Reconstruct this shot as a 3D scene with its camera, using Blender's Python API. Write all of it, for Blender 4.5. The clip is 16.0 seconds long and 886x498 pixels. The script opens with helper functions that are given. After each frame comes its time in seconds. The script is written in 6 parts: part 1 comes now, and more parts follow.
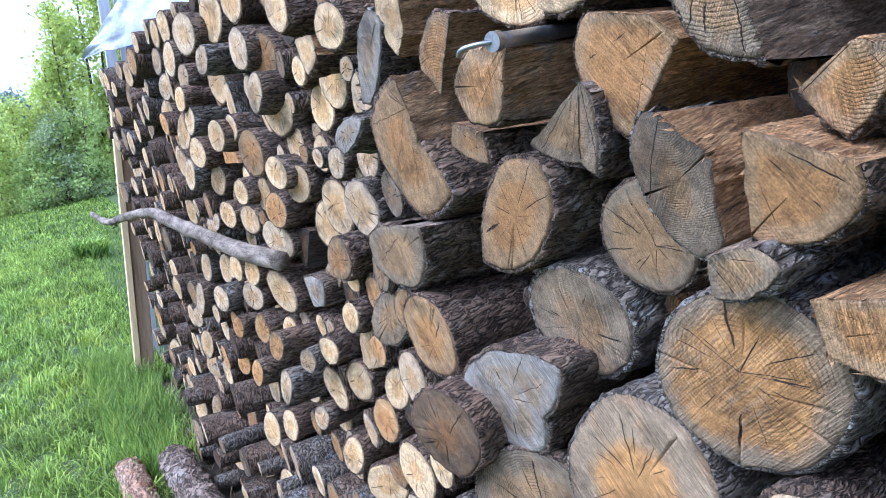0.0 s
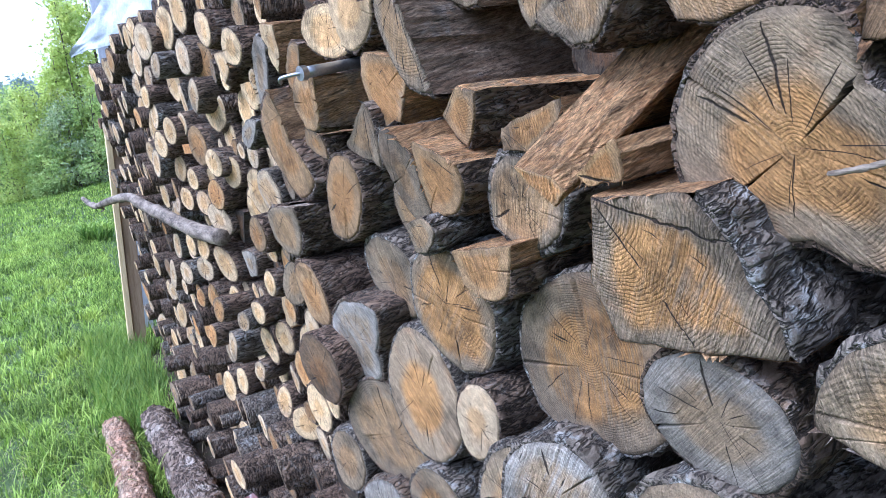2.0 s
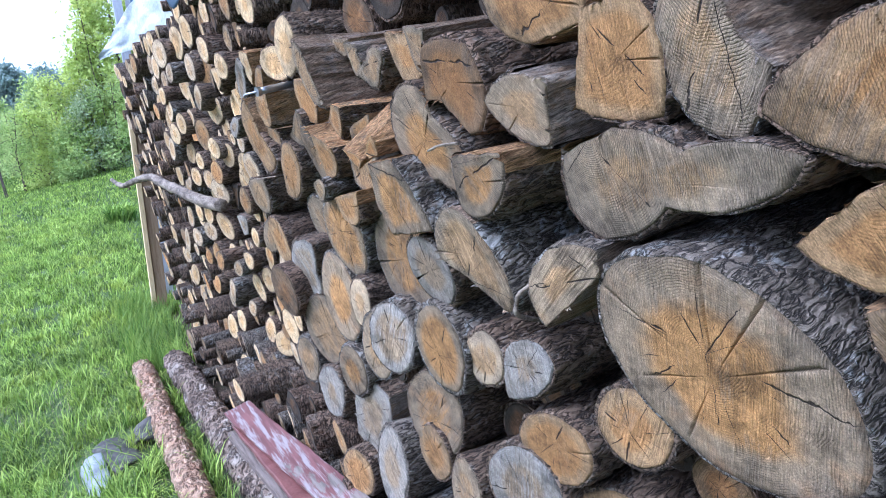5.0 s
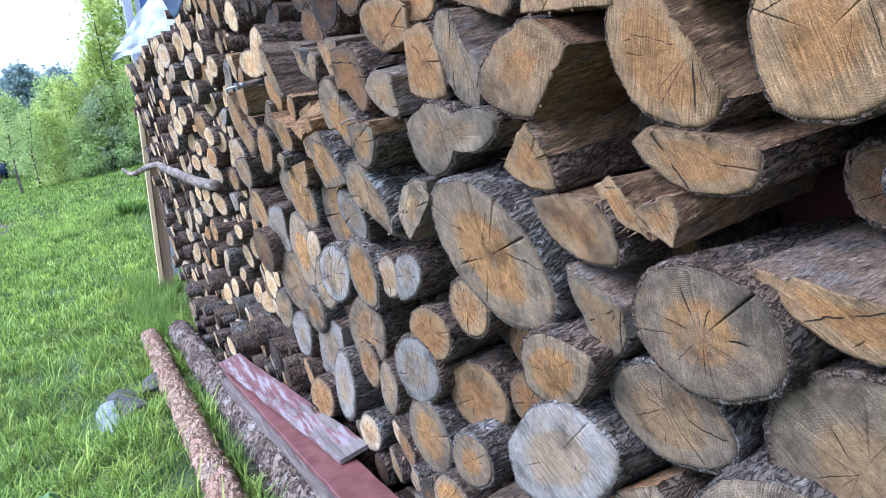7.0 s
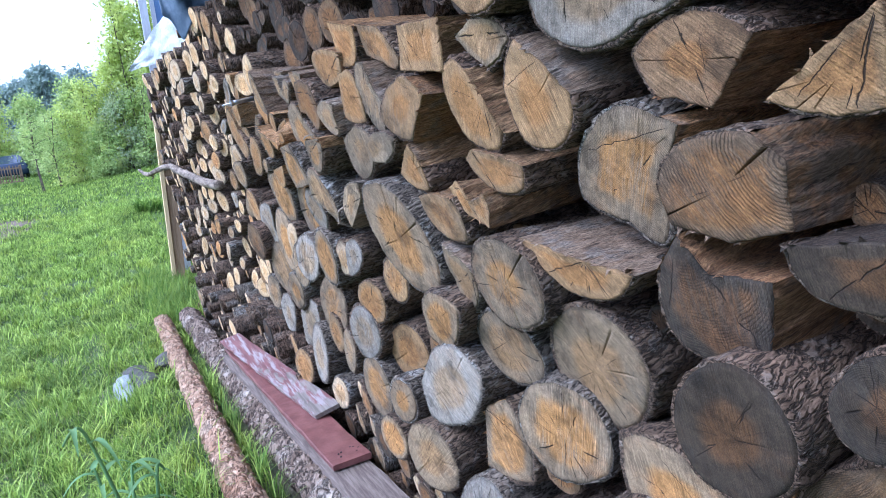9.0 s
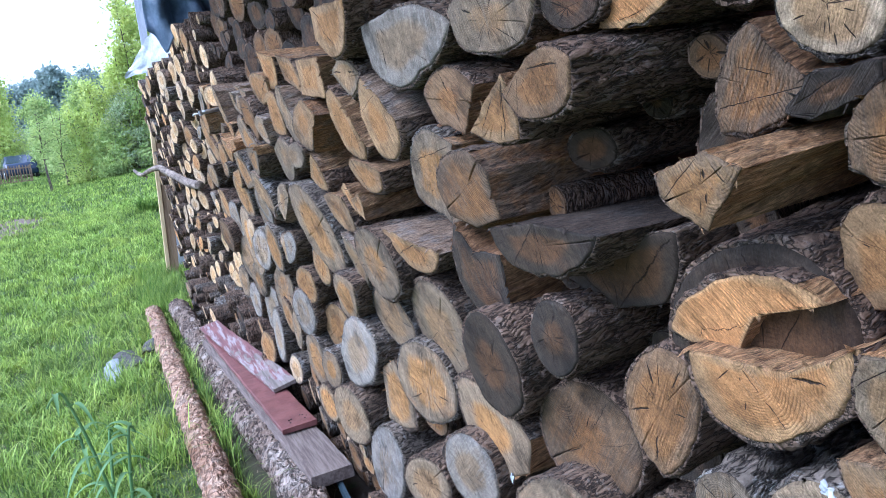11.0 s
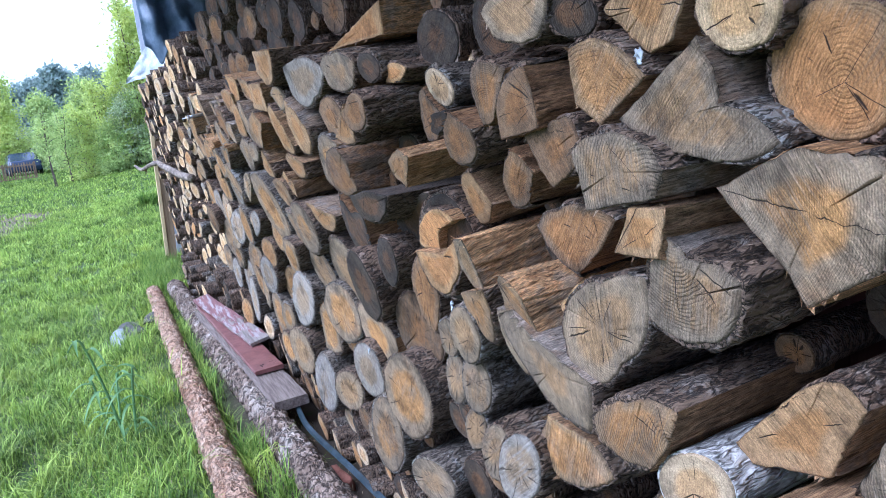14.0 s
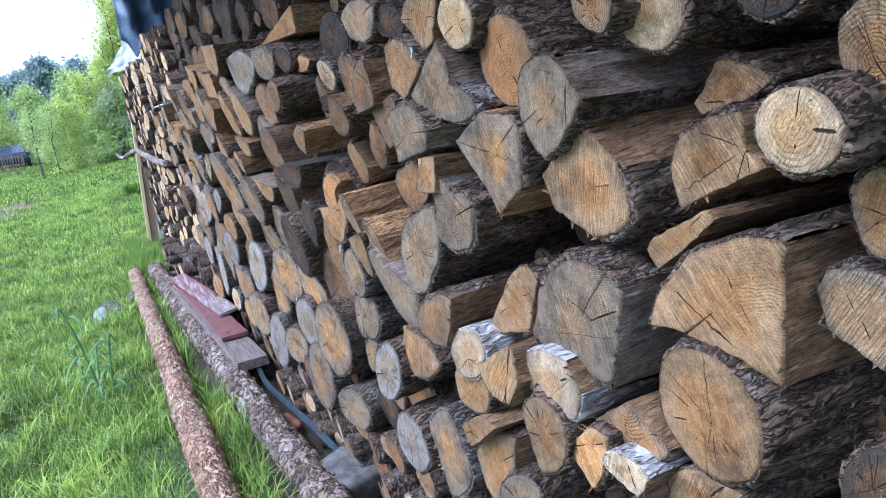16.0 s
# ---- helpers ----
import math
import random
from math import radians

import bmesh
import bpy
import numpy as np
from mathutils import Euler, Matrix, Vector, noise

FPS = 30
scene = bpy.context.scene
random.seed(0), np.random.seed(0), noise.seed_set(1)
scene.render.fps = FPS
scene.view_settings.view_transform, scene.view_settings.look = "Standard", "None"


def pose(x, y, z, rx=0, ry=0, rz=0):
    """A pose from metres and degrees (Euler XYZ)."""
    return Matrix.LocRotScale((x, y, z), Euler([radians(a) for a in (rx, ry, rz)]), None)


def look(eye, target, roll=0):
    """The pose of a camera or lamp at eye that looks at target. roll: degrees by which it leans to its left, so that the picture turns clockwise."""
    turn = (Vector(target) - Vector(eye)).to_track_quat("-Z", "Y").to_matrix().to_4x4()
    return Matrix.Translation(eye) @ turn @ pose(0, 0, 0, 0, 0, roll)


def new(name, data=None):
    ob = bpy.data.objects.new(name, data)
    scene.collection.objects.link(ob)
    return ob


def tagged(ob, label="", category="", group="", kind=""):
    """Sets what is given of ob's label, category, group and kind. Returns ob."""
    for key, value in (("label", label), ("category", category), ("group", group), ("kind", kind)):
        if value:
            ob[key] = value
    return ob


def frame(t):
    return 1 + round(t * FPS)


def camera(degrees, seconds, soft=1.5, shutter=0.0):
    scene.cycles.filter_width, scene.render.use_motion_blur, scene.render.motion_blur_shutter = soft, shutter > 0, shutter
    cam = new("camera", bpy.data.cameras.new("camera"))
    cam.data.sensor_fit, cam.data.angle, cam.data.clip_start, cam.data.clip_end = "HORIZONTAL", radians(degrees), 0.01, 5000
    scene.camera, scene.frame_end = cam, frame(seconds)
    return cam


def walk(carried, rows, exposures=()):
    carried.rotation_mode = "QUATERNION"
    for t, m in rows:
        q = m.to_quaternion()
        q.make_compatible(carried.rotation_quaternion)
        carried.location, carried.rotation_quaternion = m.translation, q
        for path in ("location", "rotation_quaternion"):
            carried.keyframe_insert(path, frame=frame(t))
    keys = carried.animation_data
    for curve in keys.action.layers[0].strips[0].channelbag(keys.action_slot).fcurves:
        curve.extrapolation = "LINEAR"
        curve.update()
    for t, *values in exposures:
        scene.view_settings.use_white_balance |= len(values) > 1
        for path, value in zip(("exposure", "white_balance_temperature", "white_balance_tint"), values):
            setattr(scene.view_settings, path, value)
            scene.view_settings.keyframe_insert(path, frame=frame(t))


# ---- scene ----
cam = camera(61.3, 16.0, 0.65)
PATH = [
    (0, (0.041, -0.532, 1.65), (0.999, 1.202, 1.373), -5.1),
    (0.5, (0.067, -0.657, 1.657), (1.02, 1.078, 1.37), -5.2),
    (1, (0.096, -0.786, 1.651), (1.038, 0.953, 1.352), -5.4),
    (1.5, (0.124, -0.916, 1.644), (1.056, 0.826, 1.336), -5.5),
    (2, (0.159, -1.076, 1.655), (1.08, 0.671, 1.335), -5.6),
    (2.5, (0.167, -1.212, 1.66), (1.077, 0.538, 1.331), -5.7),
    (3, (0.17, -1.342, 1.665), (1.069, 0.413, 1.329), -5.7),
    (3.5, (0.144, -1.505, 1.658), (1.031, 0.254, 1.317), -5.7),
    (3.7, (0.128, -1.577, 1.666), (1.012, 0.184, 1.323), -5.6),
    (5.8, (0.027, -2.274, 1.656), (0.89, -0.507, 1.29), -6.7),
    (6, (0.021, -2.343, 1.635), (0.881, -0.574, 1.272), -6.5),
    (6.5, (0.012, -2.536, 1.62), (0.865, -0.764, 1.258), -6.5),
    (7, (0.005, -2.706, 1.596), (0.851, -0.929, 1.238), -6.4),
    (7.5, (0.013, -2.857, 1.592), (0.846, -1.075, 1.233), -6.5),
    (8, (0.006, -3.012, 1.603), (0.829, -1.225, 1.246), -6.5),
    (8.5, (-0.012, -3.191, 1.624), (0.802, -1.399, 1.266), -6.4),
    (8.7, (-0.017, -3.256, 1.624), (0.797, -1.463, 1.269), -6.3),
    (10.8, (0.104, -3.865, 1.636), (0.894, -2.06, 1.29), -5.9),
    (11, (0.112, -3.918, 1.634), (0.902, -2.114, 1.285), -6.1),
    (11.5, (0.137, -4.073, 1.627), (0.924, -2.269, 1.276), -6.2),
    (12, (0.147, -4.219, 1.611), (0.931, -2.413, 1.26), -6.1),
    (12.5, (0.136, -4.388, 1.615), (0.917, -2.581, 1.264), -6.2),
    (13, (0.119, -4.569, 1.634), (0.897, -2.762, 1.281), -6.2),
    (13.5, (0.093, -4.75, 1.633), (0.871, -2.942, 1.278), -6.4),
    (14, (0.081, -4.894, 1.643), (0.863, -3.09, 1.281), -6.5),
    (14.5, (0.098, -5.04, 1.641), (0.886, -3.24, 1.273), -6.6),
    (15, (0.121, -5.182, 1.63), (0.914, -3.385, 1.254), -6.7),
    (15.5, (0.13, -5.307, 1.614), (0.925, -3.513, 1.232), -6.8),
    (16, (0.147, -5.425, 1.591), (0.943, -3.632, 1.202), -6.9),
]
walk(cam, [(t, look(eye, target, roll)) for t, eye, target, roll in PATH], [(0, 1.95, 4680, 19), (16, 1.95, 4680, 19)])

# ---- world, sun, exposure ----
world = bpy.data.worlds.new("world")
scene.world = world
world.use_nodes = True
wn = world.node_tree
sky = wn.nodes.new("ShaderNodeTexSky")
sky.sky_type, sky.sun_disc = "NISHITA", False
sky.sun_elevation, sky.sun_rotation = radians(48), radians(-70)
sky.air_density, sky.dust_density, sky.ozone_density = 1.0, 6.0, 0.6
overcast = wn.nodes.new("ShaderNodeMix")
overcast.data_type = "RGBA"
overcast.inputs[0].default_value = 0.75
overcast.inputs[7].default_value = (3.3, 3.4, 3.55, 1)      # bright even cloud
wn.links.new(sky.outputs[0], overcast.inputs[6])
wn.links.new(overcast.outputs[2], wn.nodes["Background"].inputs[0])
wn.nodes["Background"].inputs[1].default_value = 0.15
sun = new("sun", bpy.data.lights.new("sun", "SUN"))
sun.data.energy, sun.data.angle, sun.data.color = 1.0, radians(30), (1.0, 0.95, 0.88)
sun.matrix_world = look((-6, -1.0, 6.5), (0, 0, 0))

# ---- materials ----
def node_mat(name):
    m = bpy.data.materials.new(name)
    m.use_nodes = True
    t = m.node_tree
    return m, t, t.nodes["Principled BSDF"]


class Nodes:
    """Short hand for wiring a node tree."""
    def __init__(self, tree):
        self.t = tree

    def add(self, kind, **inputs):
        n = self.t.nodes.new(kind)
        for k, v in inputs.items():
            self.put(n, k, v)
        return n

    def put(self, n, key, value):
        s = n.inputs[int(key[1:])] if key[0] == "i" and key[1:].isdigit() else n.inputs[key.replace("_", " ")]
        if isinstance(value, bpy.types.NodeSocket):
            self.t.links.new(value, s)
        else:
            s.default_value = value

    def math(self, op, a, b=0.0, clamp=False):
        n = self.add("ShaderNodeMath", i0=a, i1=b)
        n.operation, n.use_clamp = op, clamp
        return n.outputs[0]

    def vec(self, op, a, b=(0, 0, 0)):
        n = self.add("ShaderNodeVectorMath", i0=a, i1=b)
        n.operation = op
        return n.outputs[1] if op == "LENGTH" else n.outputs[0]

    def mix(self, f, a, b, mode="MIX"):
        n = self.t.nodes.new("ShaderNodeMix")
        n.data_type, n.blend_type = "RGBA", mode
        for i, v in ((0, f), (6, a), (7, b)):
            if isinstance(v, bpy.types.NodeSocket):
                self.t.links.new(v, n.inputs[i])
            else:
                n.inputs[i].default_value = (*v, 1) if isinstance(v, tuple) else v
        return n.outputs[2]

    def noise(self, vec, scale, detail=4.0, rough=0.55, w=None):
        n = self.add("ShaderNodeTexNoise", Scale=scale, Detail=detail, Roughness=rough)
        if w is not None:
            n.noise_dimensions = "4D"
            self.put(n, "W", w)
        self.put(n, "Vector", vec)
        return n.outputs[0]

    def ramp(self, f, lo, hi, a=0.0, b=1.0):
        n = self.add("ShaderNodeMapRange", Value=f, i1=lo, i2=hi, i3=a, i4=b)
        n.interpolation_type = "SMOOTHSTEP"
        return n.outputs[0]

    def uv(self, name):
        n = self.t.nodes.new("ShaderNodeUVMap")
        n.uv_map = name
        return n.outputs[0]

    def rand(self, k=1.0):
        n = self.t.nodes.new("ShaderNodeObjectInfo")
        g = self.t.nodes.new("ShaderNodeNewGeometry")
        f = self.math("FRACT", self.math("ADD", n.outputs["Random"], g.outputs["Random Per Island"]))
        return self.math("MULTIPLY", f, k)

    def coord(self, which="Object"):
        return self.t.nodes.new("ShaderNodeTexCoord").outputs[which]

    def scaled(self, v, s):
        return self.vec("MULTIPLY", v, s)

    def bump(self, h, strength, dist, normal=None):
        n = self.add("ShaderNodeBump", Strength=strength, Distance=dist, Height=h)
        if normal is not None:
            self.put(n, "Normal", normal)
        return n.outputs[0]


def sawn_end(name, heart, sap, grey, edge=0.72, ring=0.35, saw=0.3, age=0.4, crack=0.5):
    """The sawn end of a log: heart and sap wood, growth rings, saw strokes, radial drying checks and greying."""
    m, t, p = node_mat(name)
    n = Nodes(t)
    pith, polar, sawv = n.uv("pith"), n.uv("polar"), n.uv("saw")
    r = n.rand(40.0)
    own = n.add("ShaderNodeTexWhiteNoise", Vector=n.add("ShaderNodeCombineXYZ", X=r, Y=3.0).outputs[0])
    own = n.add("ShaderNodeSeparateColor", Color=own.outputs["Color"])
    k1, k2, k3 = own.outputs
    side = n.add("ShaderNodeSeparateXYZ", Vector=polar).outputs[0]
    px = n.add("ShaderNodeSeparateXYZ", Vector=pith)
    rad = n.vec("LENGTH", pith)
    warp = n.noise(pith, 14.0, 3.0, w=r)
    wide = n.noise(pith, 7.0, 3.0, 0.55, w=n.math("ADD", r, 1.0))
    # heart and sap, with a border of its own on each log
    s = n.math("ADD", side, n.math("MULTIPLY", n.math("SUBTRACT", wide, 0.5), 0.42))
    s = n.math("ADD", s, n.math("MULTIPLY", n.math("SUBTRACT", warp, 0.5), 0.22))
    s = n.math("ADD", s, n.math("MULTIPLY", n.math("SUBTRACT", k1, 0.5), 0.35))
    col = n.mix(n.ramp(s, edge - 0.13, edge + 0.1), heart, sap)
    # saw strokes: broad uneven ones and finer ones that cross them slightly
    curl = n.vec("ADD", sawv, n.scaled(n.add("ShaderNodeCombineXYZ", X=warp, Y=wide).outputs[0], (0.007, 0.0, 0.0)))
    marks = n.ramp(n.noise(n.scaled(curl, (260.0, 6.0, 1.0)), 1.0, 3.0, 0.6, w=r), 0.4, 0.6)
    rot = n.add("ShaderNodeVectorRotate", Vector=sawv, Angle=0.09)
    rot.rotation_type = "Z_AXIS"
    marks2 = n.ramp(n.noise(n.scaled(rot.outputs[0], (560.0, 12.0, 1.0)), 1.0, 2.0, 0.6, w=n.math("ADD", r, 2.0)), 0.42, 0.58)
    where = n.math("MULTIPLY", n.ramp(n.noise(pith, 17.0, 3.0, 0.6, w=n.math("ADD", r, 6.0)), 0.34, 0.62, 0.25, 1.0), n.math("ADD", n.math("MULTIPLY", k2, 0.9), 0.45))
    cut = n.math("MULTIPLY", where, saw)
    fine = n.noise(n.scaled(sawv, (430.0, 330.0, 1)), 1.0, 3.0, 0.7, w=r)
    # greying follows the strokes and lies in patches, more towards the rim
    blot = n.noise(n.scaled(curl, (13.0, 8.0, 1.0)), 1.0, 6.0, 0.66, w=n.math("ADD", r, 3.0))
    blot = n.math("ADD", blot, n.math("MULTIPLY", n.math("SUBTRACT", marks, 0.5), 0.13))
    blot = n.math("ADD", blot, n.math("ADD", n.math("MULTIPLY", n.math("SUBTRACT", k3, 0.5), 0.22), n.ramp(side, 0.55, 1.0, -0.03, 0.09)))
    col = n.mix(n.ramp(blot, 0.6 - age * 0.32, 0.84 - age * 0.28, 0.0, 0.8), col, grey)
    warm = n.noise(pith, 12.0, 4.0, 0.6, w=n.math("ADD", r, 17.0))
    col = n.mix(n.ramp(warm, 0.5, 0.75, 0.0, 0.3), col, tuple(c * k for c, k in zip(heart, (1.12, 0.9, 0.66))))
    # growth rings
    dist = n.math("ADD", rad, n.math("MULTIPLY", warp, 0.022))
    dist = n.math("ADD", dist, n.math("MULTIPLY", n.noise(pith, 40.0, 2.0, w=r), 0.006))
    rings = n.ramp(n.math("SINE", n.math("MULTIPLY", dist, n.math("ADD", n.math("MULTIPLY", k1, 1100.0), 950.0))), -0.2, 1.0)
    rings = n.math("MULTIPLY", rings, n.ramp(n.noise(pith, 20.0, 2.0, w=n.math("ADD", r, 5.0)), 0.36, 0.6))
    rings = n.math("MULTIPLY", rings, n.math("ADD", n.math("MULTIPLY", k3, 1.1), 0.35))
    gain = n.math("ADD", n.math("MULTIPLY", n.math("MULTIPLY", n.math("SUBTRACT", marks, 0.5), cut), 0.6), 1.0)
    gain = n.math("MULTIPLY", gain, n.math("ADD", n.math("MULTIPLY", n.math("MULTIPLY", n.math("SUBTRACT", marks2, 0.5), cut), 0.6), 1.0))
    gain = n.math("MULTIPLY", gain, n.ramp(fine, 0.32, 0.68, 0.72, 1.28))
    mottle = n.noise(pith, 60.0, 6.0, 0.72, w=n.math("ADD", r, 21.0))
    gain = n.math("MULTIPLY", gain, n.ramp(mottle, 0.36, 0.66, 0.8, 1.22))
    pits = n.ramp(n.noise(n.scaled(sawv, (150.0, 110.0, 1.0)), 1.0, 4.0, 0.7, w=n.math("ADD", r, 27.0)), 0.63, 0.69, 0.0, 0.5)
    gain = n.math("MULTIPLY", gain, n.math("SUBTRACT", 1.0, pits))
    gain = n.math("MULTIPLY", gain, n.math("SUBTRACT", 1.0, n.math("MULTIPLY", rings, 0.9 * ring)))
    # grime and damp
    stain = n.noise(pith, 9.0, 6.0, 0.7, w=n.math("ADD", r, 9.0))
    gain = n.math("MULTIPLY", gain, n.ramp(stain, 0.46, 0.7, 1.12, 0.46))
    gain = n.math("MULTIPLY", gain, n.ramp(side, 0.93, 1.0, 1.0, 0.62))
    gain = n.math("MULTIPLY", gain, n.math("ADD", n.math("MULTIPLY", k2, 0.46), 0.8))
    # drying checks running out from the pith, long ones and hair lines
    turn = n.math("DIVIDE", n.math("ARCTAN2", px.outputs[1], px.outputs[0]), 2 * math.pi)
    line = None
    for count, odds, thin, seed in ((7, 0.6 * crack + 0.2, 0.0017, 0.0), (13, 0.75 * crack + 0.15, 0.0008, 50.0)):
        a = n.math("MULTIPLY", turn, float(count))
        cell = n.add("ShaderNodeTexWhiteNoise", Vector=n.add("ShaderNodeCombineXYZ", X=n.math("FLOOR", a), Y=r, Z=seed).outputs[0])
        q = n.add("ShaderNodeSeparateColor", Color=cell.outputs["Color"]).outputs
        sway = n.math("MULTIPLY", n.math("SUBTRACT", n.noise(pith, 34.0, 3.0, 0.6, w=n.math("ADD", r, seed)), 0.5), 0.22)
        at = n.math("ADD", n.math("ADD", n.math("MULTIPLY", q[0], 0.5), 0.25), sway)
        off = n.math("MULTIPLY", n.math("ABSOLUTE", n.math("SUBTRACT", n.math("FRACT", a), at)), n.math("MULTIPLY", rad, 2 * math.pi / count))
        half = n.math("MULTIPLY", n.math("ADD", n.math("MULTIPLY", q[2], 1.3), 0.35), thin)
        first = n.math("MULTIPLY", q[2], 0.45)
        last = n.math("ADD", n.math("MULTIPLY", q[0], 0.6), 0.45)
        grow = n.math("MULTIPLY", n.ramp(n.math("SUBTRACT", side, first), 0.0, 0.12), n.ramp(n.math("SUBTRACT", last, side), 0.0, 0.15))
        half = n.math("MULTIPLY", half, grow)
        on = n.math("LESS_THAN", q[1], odds)
        l1 = n.math("MULTIPLY", n.math("SUBTRACT", 1.0, n.math("DIVIDE", off, n.math("ADD", half, 0.00002)), True), 1.6, True)
        l1 = n.math("MULTIPLY", l1, on)
        line = l1 if line is None else n.math("MAXIMUM", line, l1)
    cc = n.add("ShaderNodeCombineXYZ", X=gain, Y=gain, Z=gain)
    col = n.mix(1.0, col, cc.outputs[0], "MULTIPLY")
    col = n.mix(n.math("MULTIPLY", line, 0.93), col, (0.02, 0.014, 0.01))
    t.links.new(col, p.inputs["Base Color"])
    p.inputs["Roughness"].default_value = 0.85
    p.inputs["Specular IOR Level"].default_value = 0.25
    h = n.math("ADD", n.math("MULTIPLY", marks, cut), n.math("MULTIPLY", n.math("MULTIPLY", marks2, cut), 0.6))
    h = n.math("ADD", h, n.math("ADD", n.math("MULTIPLY", fine, 0.6), n.math("SUBTRACT", n.math("MULTIPLY", mottle, 0.9), pits)))
    h = n.math("SUBTRACT", h, n.math("MULTIPLY", line, 1.5))
    h = n.math("SUBTRACT", h, n.math("MULTIPLY", rings, 0.25))
    t.links.new(n.bump(h, 0.9, 0.0028), p.inputs["Normal"])
    return m


def bark_mat(name, ridge, mid, crack, lichen=0.35, pale=(0.34, 0.35, 0.33), size=1.0, fissures=0.9):
    """Furrowed bark: long ridges along the log broken into plates, with fissures, flakes and lichen."""
    m, t, p = node_mat(name)
    n = Nodes(t)
    r = n.rand(60.0)
    o = n.vec("ADD", n.coord(), n.add("ShaderNodeCombineXYZ", X=r, Y=r, Z=r).outputs[0])
    warp = n.add("ShaderNodeTexNoise", Scale=22.0 / size, Detail=3.0, Vector=o).outputs[1]
    ow = n.vec("ADD", o, n.scaled(warp, (0.016 * size, 0.016 * size, 0.03 * size)))
    cells = n.scaled(ow, (64.0 / size, 64.0 / size, 26.0 / size))
    v = n.add("ShaderNodeTexVoronoi", Scale=1.0, Vector=cells)
    v.feature = "DISTANCE_TO_EDGE"
    vc = n.add("ShaderNodeTexVoronoi", Scale=1.0, Vector=cells)
    tone = n.add("ShaderNodeSeparateColor", Color=vc.outputs["Color"]).outputs[0]
    ridged = n.math("ABSOLUTE", n.math("SUBTRACT", n.noise(n.scaled(ow, (80.0 / size, 80.0 / size, 20.0 / size)), 1.0, 3.0, 0.6), 0.5))
    plates = n.math("MULTIPLY", n.ramp(ridged, 0.0, 0.085), n.ramp(v.outputs[0], 0.0, 0.22, 0.45, 1.0))
    fib = n.noise(n.scaled(ow, (240.0 / size, 240.0 / size, 110.0 / size)), 1.0, 5.0, 0.72)
    big = n.noise(o, 11.0, 4.0, 0.6)
    flat = n.math("ADD", n.math("MULTIPLY", tone, 0.4), n.math("ADD", n.math("MULTIPLY", fib, 1.1), n.math("MULTIPLY", big, 0.8)))
    col = n.mix(n.ramp(flat, 0.75, 1.5), mid, ridge)
    spots = n.noise(o, 60.0 / size, 6.0, 0.75)
    patch = n.math("ADD", n.math("MULTIPLY", spots, 0.8), n.math("MULTIPLY", n.noise(o, 16.0 / size, 3.0, 0.6, w=2.0), 0.7))
    col = n.mix(n.ramp(patch, 0.78, 0.88, 0.0, lichen), col, pale)
    col = n.mix(n.ramp(n.math("ADD", plates, n.math("MULTIPLY", n.math("ADD", fib, spots), 0.4)), 0.38, 0.92, fissures, 0.0), col, crack)
    t.links.new(col, p.inputs["Base Color"])
    p.inputs["Roughness"].default_value = 0.85
    p.inputs["Specular IOR Level"].default_value = 0.3
    h = n.math("ADD", n.math("MULTIPLY", plates, 1.3), n.math("ADD", n.math("MULTIPLY", fib, 0.8), n.math("MULTIPLY", tone, 0.5)))
    t.links.new(n.bump(h, 0.95, 0.008 * size), p.inputs["Normal"])
    return m


